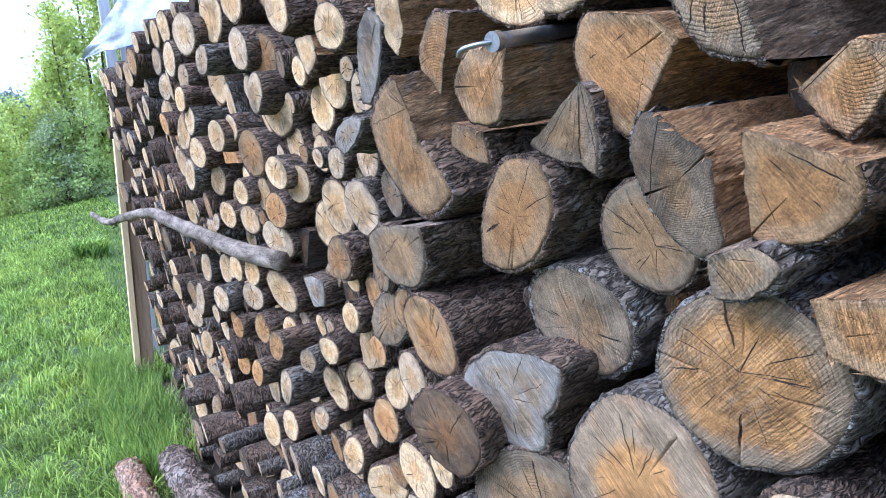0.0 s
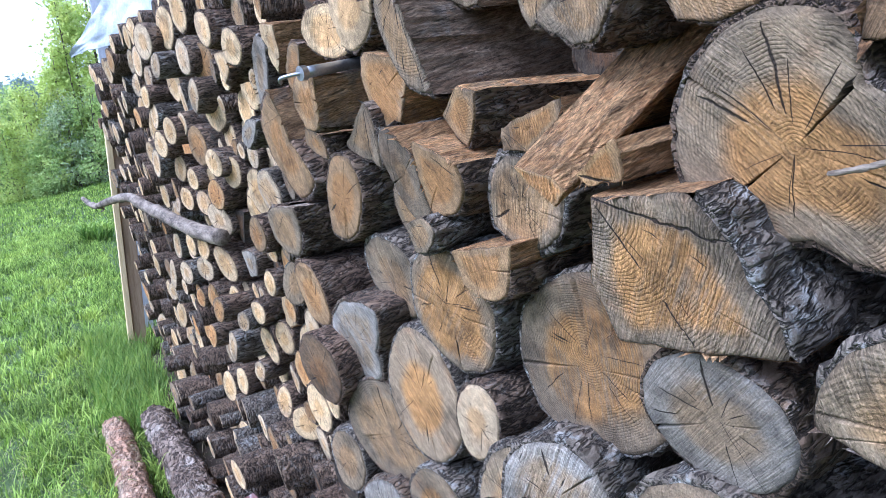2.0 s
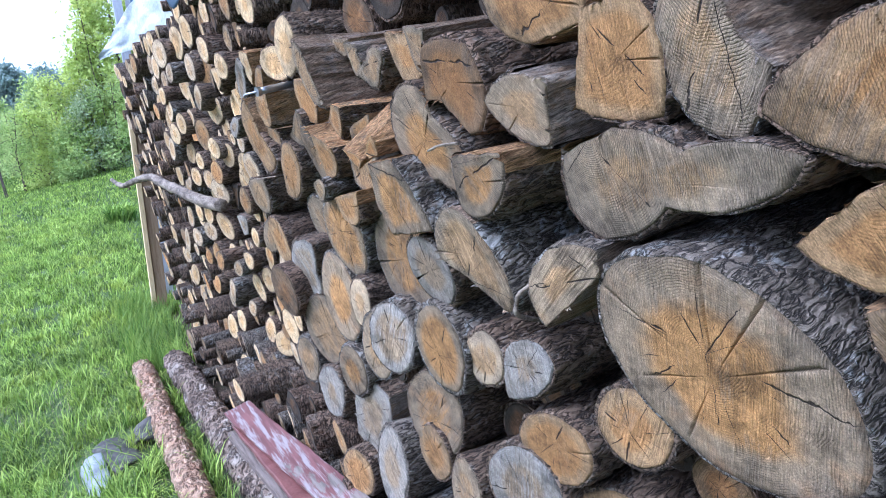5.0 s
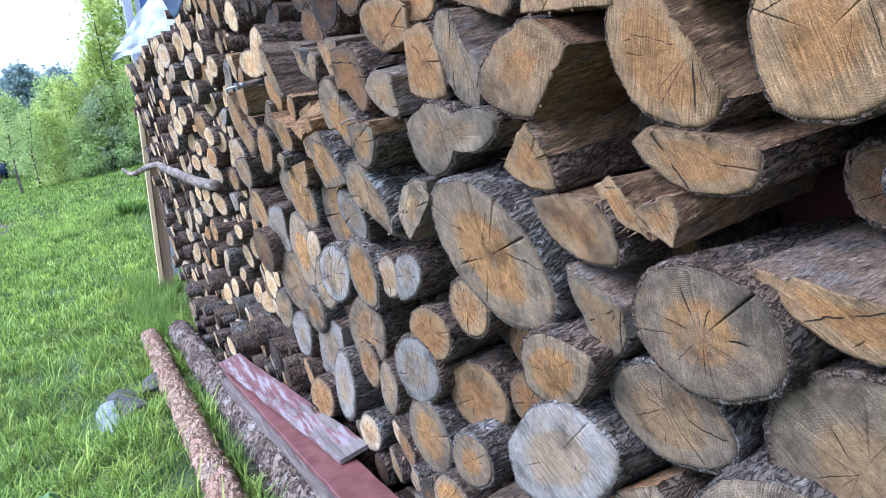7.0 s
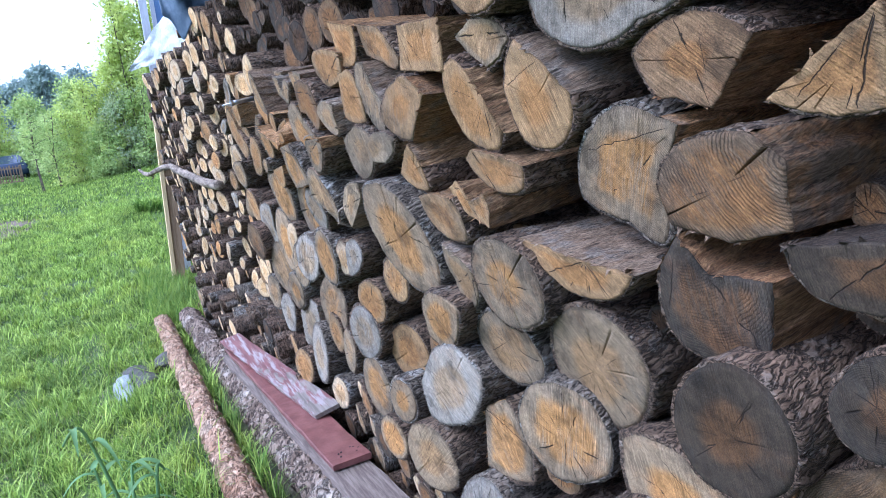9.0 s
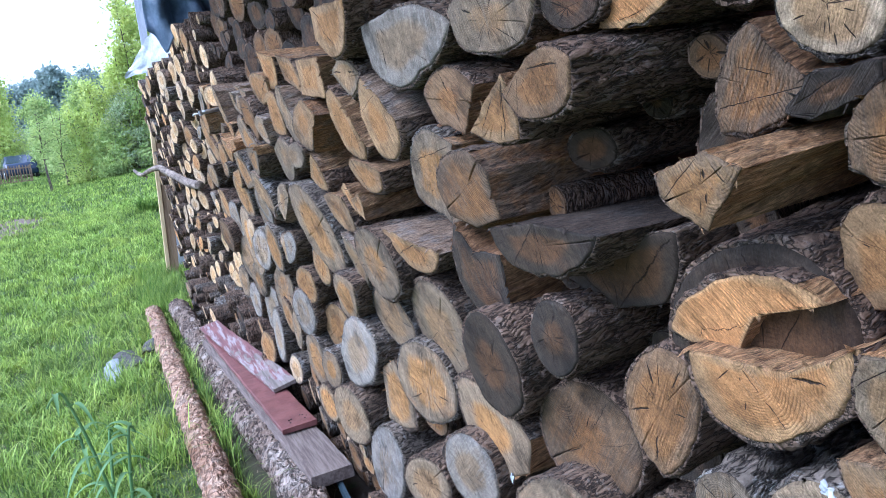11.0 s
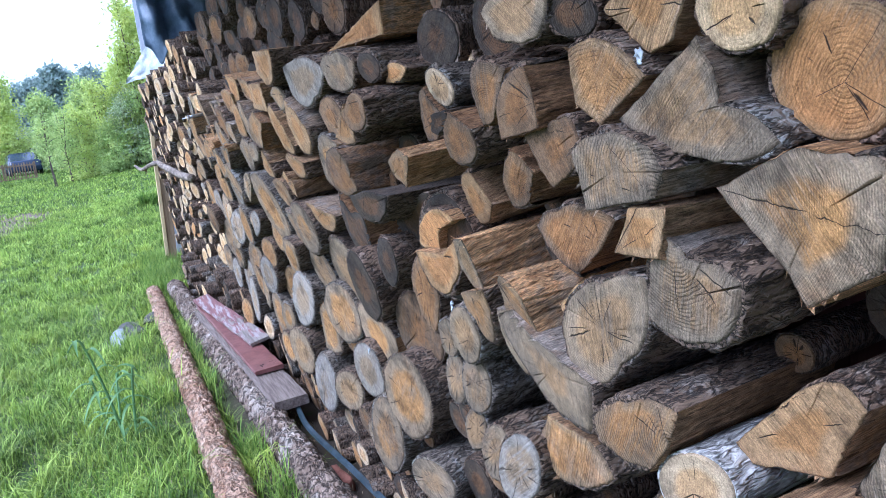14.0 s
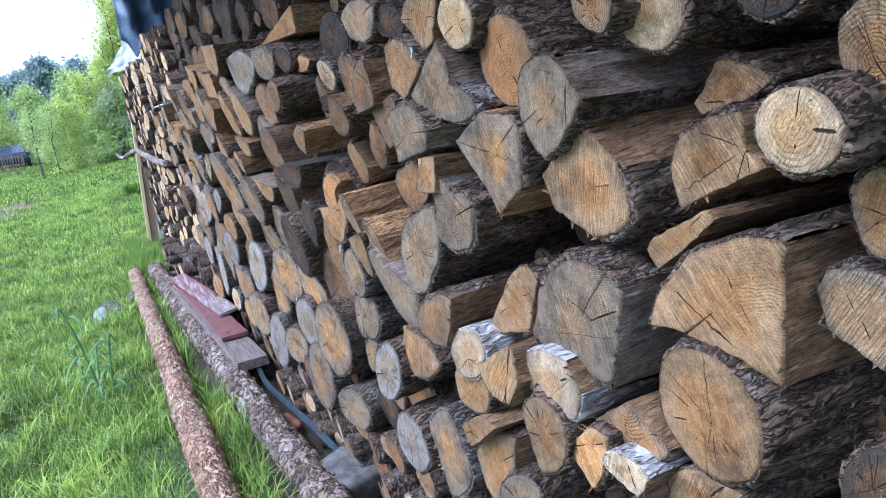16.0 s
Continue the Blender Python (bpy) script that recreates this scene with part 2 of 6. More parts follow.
def split_mat(name, a, b, grey, age=0.35):
    """A riven face: fibres along the log, splintered into strips, with dark nicks and greyed patches."""
    m, t, p = node_mat(name)
    n = Nodes(t)
    r = n.rand(60.0)
    o = n.vec("ADD", n.coord(), n.add("ShaderNodeCombineXYZ", X=r, Y=r, Z=r).outputs[0])
    warp = n.add("ShaderNodeTexNoise", Scale=8.0, Detail=3.0, Vector=o).outputs[1]
    ow = n.vec("ADD", o, n.scaled(warp, (0.02, 0.02, 0.0)))
    strips = n.noise(n.scaled(ow, (60.0, 60.0, 8.0)), 1.0, 4.0, 0.6)
    g1 = n.noise(n.scaled(ow, (150.0, 150.0, 14.0)), 1.0, 6.0, 0.68)
    g2 = n.ramp(n.noise(n.scaled(ow, (330.0, 330.0, 45.0)), 1.0, 5.0, 0.74), 0.42, 0.58)
    col = n.mix(n.ramp(n.math("ADD", n.math("MULTIPLY", g1, 0.6), n.math("MULTIPLY", strips, 0.4)), 0.36, 0.62), a, b)
    big = n.noise(o, 12.0, 5.0, 0.68)
    big = n.math("ADD", big, n.math("MULTIPLY", n.math("SUBTRACT", strips, 0.5), 0.35))
    col = n.mix(n.ramp(n.math("ADD", big, n.rand(0.2)), 0.72 - 0.3 * age, 0.88 - 0.3 * age, 0.0, 0.9), col, grey)
    nicks = n.ramp(n.noise(n.scaled(ow, (150.0, 150.0, 13.0)), 1.0, 6.0, 0.7, w=4.0), 0.55, 0.6)
    torn = n.ramp(n.noise(n.scaled(ow, (46.0, 46.0, 5.0)), 1.0, 4.0, 0.65), 0.6, 0.64)
    gain = n.math("MULTIPLY", n.math("ADD", n.math("MULTIPLY", g2, 0.75), 0.68), n.math("SUBTRACT", 1.0, n.math("MULTIPLY", torn, 0.32)))
    gain = n.math("MULTIPLY", gain, n.math("SUBTRACT", 1.0, n.math("MULTIPLY", nicks, 0.6)))
    gain = n.math("MULTIPLY", gain, n.ramp(n.noise(o, 26.0, 5.0, 0.7), 0.33, 0.7, 1.18, 0.7))
    gain = n.math("MULTIPLY", gain, n.math("ADD", n.rand(0.4), 0.82))
    col = n.mix(1.0, col, n.add("ShaderNodeCombineXYZ", X=gain, Y=gain, Z=gain).outputs[0], "MULTIPLY")
    t.links.new(col, p.inputs["Base Color"])
    p.inputs["Roughness"].default_value = 0.8
    p.inputs["Specular IOR Level"].default_value = 0.3
    h = n.math("ADD", n.math("MULTIPLY", strips, 2.0), n.math("ADD", n.math("MULTIPLY", g1, 1.4), n.math("MULTIPLY", g2, 0.35)))
    h = n.math("SUBTRACT", h, n.math("ADD", n.math("MULTIPLY", torn, 0.7), n.math("MULTIPLY", nicks, 0.4)))
    t.links.new(n.bump(h, 0.95, 0.008), p.inputs["Normal"])
    return m


ENDS = {
    "f": sawn_end("sawn_end_fresh", (0.47, 0.3, 0.13), (0.52, 0.38, 0.205), (0.32, 0.23, 0.14), 0.5, 0.25, 0.4, 0.2, 0.2),
    "p": sawn_end("sawn_end_pale", (0.42, 0.275, 0.132), (0.47, 0.36, 0.22), (0.28, 0.22, 0.15), 0.55, 0.3, 0.45, 0.35, 0.45),
    "t": sawn_end("sawn_end_tan", (0.31, 0.168, 0.06), (0.3, 0.192, 0.09), (0.17, 0.124, 0.077), 0.62, 0.35, 0.6, 0.35, 0.5),
    "r": sawn_end("sawn_end_russet", (0.4, 0.205, 0.07), (0.4, 0.245, 0.104), (0.24, 0.158, 0.083), 0.75, 0.3, 0.6, 0.2, 0.35),
    "o": sawn_end("sawn_end_heartwood", (0.35, 0.192, 0.066), (0.245, 0.183, 0.112), (0.163, 0.129, 0.088), 0.64, 0.33, 0.6, 0.36, 0.85),
    "g": sawn_end("sawn_end_weathered", (0.27, 0.175, 0.084), (0.228, 0.172, 0.105), (0.15, 0.12, 0.083), 0.6, 0.35, 0.6, 0.46, 0.75),
    "w": sawn_end("sawn_end_bleached", (0.25, 0.185, 0.112), (0.255, 0.224, 0.178), (0.225, 0.21, 0.185), 0.55, 0.3, 0.6, 0.5, 0.7),
    # b and d also carry the shade of the stack's hollows in their colour
    "b": sawn_end("sawn_end_shade_brown", (0.215, 0.113, 0.041), (0.18, 0.113, 0.057), (0.11, 0.081, 0.053), 0.6, 0.4, 0.55, 0.4, 0.6),
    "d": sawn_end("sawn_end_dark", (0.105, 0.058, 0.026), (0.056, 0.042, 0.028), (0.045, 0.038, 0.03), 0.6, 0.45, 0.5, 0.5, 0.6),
}
BARKS = {
    "dark": bark_mat("bark_dark", (0.25, 0.175, 0.115), (0.105, 0.072, 0.047), (0.012, 0.009, 0.007), 0.45, (0.33, 0.31, 0.27), 1.15, 0.85),
    "grey": bark_mat("bark_grey", (0.27, 0.23, 0.18), (0.12, 0.097, 0.073), (0.013, 0.01, 0.008), 0.75, (0.4, 0.4, 0.37), 1.15, 0.85),
    "brown": bark_mat("bark_brown", (0.26, 0.175, 0.115), (0.118, 0.077, 0.05), (0.013, 0.009, 0.006), 0.35, (0.34, 0.31, 0.26), 1.15, 0.85),
    "birch": bark_mat("bark_birch", (0.7, 0.69, 0.66), (0.5, 0.48, 0.44), (0.06, 0.05, 0.04), 0.6, (0.74, 0.74, 0.72), 2.0, 0.5),
    "spruce": bark_mat("bark_spruce", (0.62, 0.42, 0.28), (0.4, 0.22, 0.125), (0.03, 0.016, 0.01), 0.6, (0.76, 0.6, 0.44), 4.0, 0.55),
    "old_spruce": bark_mat("bark_old_spruce", (0.4, 0.31, 0.235), (0.16, 0.11, 0.076), (0.012, 0.008, 0.006), 0.6, (0.58, 0.52, 0.44), 4.0, 0.75),
}
SPLITS = {
    "warm": split_mat("riven_warm", (0.38, 0.195, 0.073), (0.62, 0.385, 0.18), (0.36, 0.26, 0.165), 0.12),
    "tan": split_mat("riven_tan", (0.28, 0.152, 0.067), (0.47, 0.3, 0.15), (0.28, 0.21, 0.145), 0.28),
    "grey": split_mat("riven_grey", (0.25, 0.165, 0.1), (0.42, 0.315, 0.215), (0.34, 0.29, 0.235), 0.6),
    # riven sides for tones b and d, darkened along with their shaded ends
    "brown": split_mat("riven_brown", (0.2, 0.1, 0.041), (0.35, 0.2, 0.09), (0.18, 0.13, 0.085), 0.25),
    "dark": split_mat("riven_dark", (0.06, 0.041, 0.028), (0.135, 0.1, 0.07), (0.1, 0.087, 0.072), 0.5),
}


def part(name, bm, material, parent, label=""):
    me = bpy.data.meshes.new(name)
    if isinstance(bm, tuple):
        me.from_pydata(bm[0], [], bm[1])
    else:
        bm.to_mesh(me)
        bm.free()
    me.materials.append(material)
    ob = new(name, me)
    if parent:
        ob.parent = parent
    if label:
        ob["label"] = label
    return ob


def smooth(ob):
    ob.data.polygons.foreach_set("use_smooth", [True] * len(ob.data.polygons))
    return ob


# ---- the firewood stack ----
FRONT, LEAN_OUT = 0.77, 0.07      # plane of the sawn ends at 1.2 m, and its lean towards the path
PLACED = []                       # centre and half size of every log, for the packing of the rest
rng = random.Random(7)


def front_x(z, out=0.0):
    return FRONT - LEAN_OUT * (z - 1.2) - out


def seat(y, z, out, yaw, tilt):
    """Matrix of a log's sawn end: x along the stack, y up, z into the stack; tilt: how much the end faces the ground."""
    a = radians(yaw)
    nrm = Vector((math.cos(a), math.sin(a), tilt)).normalized()
    u = Vector((-math.sin(a), math.cos(a), 0))
    u = (u - nrm * u.dot(nrm)).normalized()
    v = nrm.cross(u)
    m = Matrix((u, v, nrm)).transposed().to_4x4()
    m.translation = (front_x(z, out), y, z)
    return m


TONE_WORDS = {"f": "pale fresh-sawn", "p": "pale beige sawn", "t": "tan sawn", "r": "russet freshly sawn", "o": "orange-hearted sawn", "g": "weathered grey sawn", "w": "bleached whitish sawn", "b": "brown shade-toned sawn", "d": "dark weathered, shade-toned sawn"}
BARK_OF = {"f": ("dark", "brown"), "p": ("dark", "grey"), "t": ("dark", "brown"), "r": ("brown", "dark"), "o": ("dark", "grey"), "g": ("grey", "dark"), "w": ("grey", "dark"), "b": ("brown", "dark"), "d": ("dark", "brown")}
SPLIT_OF = {"f": "warm", "p": "tan", "t": "tan", "r": "warm", "o": "warm", "g": "grey", "w": "grey", "b": "brown", "d": "dark"}


def firewood(y, z, out, yaw, tilt, loop, flags, pith, tone, bark, length, form, fine, riven="", checks=(), rise=0.0):
    """One log from the outline of its end: bark shell, sawn end and riven faces as parts."""
    n = len(loop)
    size = sum(math.hypot(*q) for q in loop) / n
    PLACED.append((y, z, size))
    seed = rng.uniform(0, 900)
    m = seat(y, z, out, yaw, tilt)
    thing = new("firewood_log")
    thing.matrix_world = m
    bark = bark or rng.choice(BARK_OF[tone])
    size_word = "thick" if size > 0.105 else "thin" if size < 0.055 else ""
    words = " ".join(w for w in (size_word, form, "log with", TONE_WORDS[tone], "end and", {"dark": "dark furrowed", "grey": "lichen-grey", "brown": "brown", "birch": "white birch"}[bark], "bark") if w)
    tagged(thing, words, "log", "stacked firewood")
    barky = any(flags)
    thick = min(0.011, 0.085 * size) * rng.choice((0.35, 0.5, 0.5, 0.7, 1.0)) if barky else 0.0
    # drying checks: close triples of outline points, the middle one sunk
    cracks = []
    if fine and not checks:
        for _ in range(rng.choice((1, 2, 2, 3, 4)) if tone in "owgtb" and size > 0.05 else rng.choice((0, 0, 1))):
            cracks.append((rng.randrange(n), rng.choice((0.05, 0.1, 0.25, 0.4)), rng.choice((0.6, 0.8, 0.9, 1.0)), rng.uniform(0.001, 0.0034)))
    for turn, first, last, wide in checks:
        near = max(range(n), key=lambda i: (loop[i][0] * math.cos(radians(turn)) + loop[i][1] * math.sin(radians(turn))) / math.hypot(*loop[i]))
        cracks.append((near, first, last, wide))
    pts, fl, sunk = [], [], []
    for i in range(n):
        p0, p1 = Vector(loop[i]), Vector(loop[(i + 1) % n])
        pts.append(p0), fl.append(flags[i]), sunk.append(None)
        for c in cracks:
            if c[0] == i and sunk[-1] is None:
                d = min(0.3, c[3] / max((p1 - p0).length, 1e-4))
                for f, s in ((0.5 - d, None), (0.5, c), (0.5 + d, None)):
                    pts.append(p0.lerp(p1, f)), fl.append(flags[i]), sunk.append(s)
    k = len(pts)
    wood = []                       # outline of the wood inside the bark
    for i, q in enumerate(pts):
        b = fl[i] or fl[i - 1]
        wood.append(q * (1 - thick / max(q.length, 0.02)) if b else q)
    # sawn end
    rings = (0.0, 0.12, 0.28, 0.45, 0.62, 0.78, 0.9, 0.97, 1.0) if fine else (0.0, 0.5, 0.95, 1.0)
    vs, info = [(pith_z(0, 0, seed), 0)], [(0.0, 0.0)]
    verts = [(0.0, 0.0, 0.0)]
    for s in rings[1:]:
        for i, q in enumerate(wood):
            w = q * s
            dz = 0.004 * noise.noise((w.x * 16 + seed, w.y * 16, 1.3)) + 0.0012 * noise.noise((w.x * 90 + seed, w.y * 90, 4.0))
            if s == 1.0:
                dz += 0.003 + 0.003 * abs(noise.noise((w.x * 120 + seed, w.y * 120, 8.0)))
            c = sunk[i]
            if c and c[1] <= s <= c[2]:
                dz += 0.02
                jog = 0.0015 * noise.noise((s * 9.0, seed, c[0]))
                w = w + Vector((-q.y, q.x)).normalized() * jog
            verts.append((w.x, w.y, dz))
            info.append((s, math.atan2(q.y, q.x)))
    faces = [(0, 1 + (i + 1) % k, 1 + i) for i in range(k)]
    for j in range(len(rings) - 2):
        a, b = 1 + j * k, 1 + (j + 1) * k
        faces += [(a + i, a + (i + 1) % k, b + (i + 1) % k, b + i) for i in range(k)]
    end = part("sawn_end", (verts, faces), ENDS[tone], thing, TONE_WORDS[tone] + " end grain")
    turn = rng.uniform(-0.9, 0.9)
    ca, sa = math.cos(turn), math.sin(turn)
    me = end.data
    l1, l2, l3 = me.uv_layers.new(name="polar"), me.uv_layers.new(name="pith"), me.uv_layers.new(name="saw")
    idx = np.empty(len(me.loops), dtype=np.int32)
    me.loops.foreach_get("vertex_index", idx)
    V = np.array(verts)[:, :2]
    I = np.array(info)
    # the angle is kept continuous across each face's seam by mirroring it at half turn
    I2 = np.stack([I[:, 0], np.abs(I[:, 1])], 1)
    l1.data.foreach_set("uv", I2[idx].ravel())
    l2.data.foreach_set("uv", (V - np.array(pith))[idx].ravel())
    l3.data.foreach_set("uv", (V @ np.array(((ca, sa), (-sa, ca))))[idx].ravel())
    if fine:
        smooth(end)
    # sides, in runs of bark and of riven wood
    skew = Vector((rng.uniform(-0.06, 0.06), rng.uniform(-0.05, 0.05) - 0.75 * tilt + rise))
    taper = rng.uniform(0.94, 1.06)
    steps = 17 if fine else 5
    rough = (0.0052 if fine else 0.004) * (1.0 if bark != "birch" else 0.3)
    runs = []
    for i in range(k):
        if runs and bool(fl[i]) == bool(fl[i - 1]):
            runs[-1].append(i)
        else:
            runs.append([i])
    if len(runs) > 1 and bool(fl[0]) == bool(fl[-1]):
        runs[0] = runs.pop() + runs[0]
    for segs in runs:
        kind = bool(fl[segs[0]])
        need = segs + ([] if len(segs) == k else [(segs[-1] + 1) % k])
        where = {j: o for o, j in enumerate(need)}
        w_n = len(need)
        vv, ff = [], []
        rows = ([0.0] if kind else []) + [length * (s / steps) ** 1.3 for s in range(steps + 1)]
        for r_i, d in enumerate(rows):
            for j in need:
                q, base = pts[j], pts[j]
                if kind and r_i == 0:
                    q = wood[j]
                f = d / length
                c = base * (1 + (taper - 1) * f) + skew * d
                if kind and r_i == 0:
                    c = q.copy()
                if r_i > (1 if kind else 0):
                    if kind:
                        nn = noise.noise((base.x * 55 + seed, base.y * 55, d * 18)) + 0.7 * noise.noise((base.x * 140 + seed, base.y * 140, d * 40))
                        nn += 0.9 * noise.cell((base.x * 46 + seed + nn, base.y * 46, d * 17 + nn)) if fine else 0.0
                        c = c + base.normalized() * (rough * nn + 0.35 * rough)
                    else:
                        nn = noise.noise((base.x * 70 + seed, base.y * 70, d * 3.5)) + 0.5 * noise.noise((base.x * 200 + seed, base.y * 200, d * 9))
                        nn += 1.2 * noise.noise((base.x * 24 + seed, base.y * 24, d * 2.2)) * min(1.0, d * 25)
                        c = c + base.normalized() * (0.005 * nn)
                elif kind and r_i == 1:
                    c = c + base.normalized() * (rough * 0.8 * noise.noise((base.x * 70 + seed, base.y * 70, 3.0)))
                dz = 0.0
                if kind and r_i == 0:
                    dz = 0.003 + 0.004 * noise.noise((q.x * 16 + seed, q.y * 16, 1.3))
                elif d == 0.0:
                    dz = 0.002 + 0.004 * noise.noise((base.x * 16 + seed, base.y * 16, 1.3))
                vv.append((c.x, c.y, d + dz))
        for r_i in range(len(rows) - 1):
            for i in segs:
                a, b = where[i], where[(i + 1) % k]
                ff.append((r_i * w_n + a, r_i * w_n + b, (r_i + 1) * w_n + b, (r_i + 1) * w_n + a))
        if fine and not kind:       # torn fibres along the sawn edge
            for _ in range(min(9, len(segs) // 3)):
                i = rng.choice(segs)
                q = pts[i].lerp(pts[(i + 1) % k], 0.5)
                side = Vector((-q.y, q.x)).normalized()
                tip = q * (1 + rng.uniform(0.0, 0.006) / max(q.length, 0.02)) + side * rng.uniform(-0.012, 0.012)
                vv.append((tip.x, tip.y, -rng.uniform(0.001, 0.012)))
                ff.append((where[i], where[(i + 1) % k], len(vv) - 1))
        if kind:
            smooth(part("bark", (vv, ff), BARKS[bark], thing))
        else:
            part("riven_face", (vv, ff), SPLITS[riven or SPLIT_OF[tone]], thing)
    return thing


def pith_z(x, y, seed):
    return 0.004 * noise.noise((x * 16 + seed, y * 16, 1.3))


def round_log(y, z, out, a, b, rot, yaw, tilt, tone, bark="", length=0.33, checks=()):
    fine = y < 1.6 and max(a, b) > 0.04
    n = 60 if fine else 26
    seed = rng.uniform(0, 500)
    loop = []
    for i in range(n):
        th = 2 * math.pi * i / n
        e = a * b / math.hypot(b * math.cos(th - radians(rot)), a * math.sin(th - radians(rot)))
        c, s = math.cos(th), math.sin(th)
        e *= 1 + 0.06 * noise.noise((c * 1.1 + seed, s * 1.1, 0)) + 0.025 * noise.noise((c * 4 + seed, s * 4, 2)) + 0.012 * noise.noise((c * 11 + seed, s * 11, 2))
        loop.append((e * c, e * s))
    pith = (rng.uniform(-0.2, 0.2) * b, rng.uniform(-0.2, 0.2) * b)
    return firewood(y, z, out, yaw, tilt, loop, [True] * n, pith, tone, bark, length, "round", fine, "", checks)


def split_log(y, z, out, yaw, tilt, tone, sides, *corners, bark="", riven="", length=0.33, checks=(), rise=0.0):
    """A riven log. corners: angle and radius of each edge of its end; sides: b for bark, s for riven, from edge to edge."""
    fine = y < 1.6
    ps = [Vector((r * math.cos(radians(g)), r * math.sin(radians(g)))) for g, r in zip(corners[::2], corners[1::2])]
    kinds = list(sides)
    area = sum(p.x * q.y - p.y * q.x for p, q in zip(ps, ps[1:] + ps[:1]))
    if area < 0:
        ps.reverse()
        kinds = kinds[-2::-1] + kinds[-1:]
    n = len(ps)
    per = sum((ps[(i + 1) % n] - ps[i]).length for i in range(n))
    total = 64 if fine else 26
    loop, flags = [], []
    seed = rng.uniform(0, 500)
    for i in range(n):
        p, q = ps[i], ps[(i + 1) % n]
        d = q - p
        side = Vector((d.y, -d.x)).normalized()
        cnt = max(2, round(total * d.length / per))
        alone = kinds[i] == "b" and (kinds[i - 1] == "s" and kinds[(i + 1) % n] == "s")
        sag = (0.2 if alone else 0.085) * d.length if kinds[i] == "b" else 0.0
        for s in range(cnt):
            f = s / cnt
            w = p.lerp(q, f) + side * (4 * sag * f * (1 - f))
            w += side * 0.0035 * noise.noise((w.x * 45 + seed, w.y * 45, 0)) * (0.2 if s == 0 else 1)
            loop.append((w.x, w.y)), flags.append(kinds[i] == "b")
    pith = Vector((0, 0))
    for i in range(n):
        if kinds[i] == "s" and kinds[i - 1] == "s":
            pith = ps[i]
            break
    else:
        for i in range(n):
            if kinds[i] == "s":
                pith = (ps[i] + ps[(i + 1) % n]) / 2
    return firewood(y, z, out, yaw, tilt, loop, flags, tuple(pith), tone, bark, length, "split", fine, riven, checks, rise)


# each call: place along the stack, height, how far it stands out, size, turn and tilt of the sawn end, its tone
round_log(2.306, 2.176, -0.028, 0.096, 0.091, -33, 11, 0.12, "f")
round_log(2.407, 2.136, 0.056, 0.079, 0.079, 13, 18, 0.12, "p")
round_log(1.493, 2.044, -0.000, 0.066, 0.058, 25, 7, 0.16, "f")
round_log(1.083, 1.932, 0.027, 0.067, 0.055, 1, 8, 0.19, "f")
round_log(1.951, 2.013, -0.006, 0.072, 0.067, 61, 9, 0.12, "p")
round_log(1.894, 1.977, -0.065, 0.087, 0.078, 37, 15, 0.13, "t")
split_log(1.298, 1.908, 0.008, 4, 0.18, "f", "ssbb", 37, 0.066, 143, 0.057, -163, 0.055, -65, 0.063)
round_log(1.534, 1.888, -0.047, 0.046, 0.045, 25, 5, 0.16, "f")
round_log(1.390, 1.841, -0.086, 0.080, 0.074, -26, 5, 0.17, "f")
round_log(2.932, 2.116, 0.023, 0.090, 0.071, -39, 7, 0.12, "p")
round_log(3.492, 2.182, -0.024, 0.075, 0.060, -41, 8, 0.12, "p")
round_log(2.183, 2.010, 0.060, 0.057, 0.046, -42, 10, 0.12, "p")
round_log(2.774, 2.014, 0.012, 0.070, 0.057, -37, 7, 0.12, "p")
round_log(2.416, 1.951, -0.035, 0.086, 0.073, 43, 10, 0.12, "f")
round_log(2.742, 1.929, 0.049, 0.061, 0.050, -37, 11, 0.12, "f")
round_log(3.263, 2.032, 0.001, 0.069, 0.063, -39, 15, 0.12, "p")
round_log(3.608, 1.927, -0.046, 0.091, 0.077, -38, 10, 0.12, "f")
round_log(1.766, 1.852, 0.021, 0.079, 0.051, -38, 3, 0.14, "p")
round_log(1.780, 1.792, -0.043, 0.083, 0.077, 5, 14, 0.14, "f")
round_log(1.531, 1.781, -0.095, 0.071, 0.069, -19, 5, 0.16, "f")
round_log(2.744, 1.837, 0.027, 0.072, 0.054, -40, 7, 0.12, "p")
round_log(3.161, 1.808, -0.020, 0.104, 0.070, -44, 10, 0.12, "f")
round_log(2.185, 1.747, 0.064, 0.059, 0.057, -40, 15, 0.12, "f")
round_log(2.148, 1.771, 0.015, 0.051, 0.046, 60, 10, 0.12, "p")
round_log(1.758, 1.691, -0.076, 0.066, 0.062, -28, 7, 0.14, "f")
split_log(1.084, 1.692, 0.027, 3, 0.19, "w", "bbbb", -9, 0.077, 110, 0.038, 164, 0.099, -49, 0.064)
round_log(2.022, 1.675, -0.004, 0.087, 0.079, 46, 13, 0.12, "t")
split_log(2.469, 1.687, -0.041, 6, 0.12, "r", "ssss", 31, 0.083, 123, 0.057, -156, 0.102, -32, 0.073)
round_log(2.651, 1.702, 0.042, 0.069, 0.065, 41, 16, 0.12, "f")
round_log(1.358, 1.623, -0.043, 0.051, 0.041, -32, 5, 0.20, "p")
round_log(1.202, 1.638, -0.067, 0.079, 0.053, -38, 1, 0.22, "p")
round_log(1.753, 1.606, 0.005, 0.060, 0.053, 18, 15, 0.15, "f")
round_log(1.359, 1.580, -0.079, 0.056, 0.044, 18, 14, 0.20, "p")
round_log(1.719, 1.566, -0.045, 0.070, 0.061, -29, 15, 0.16, "f")
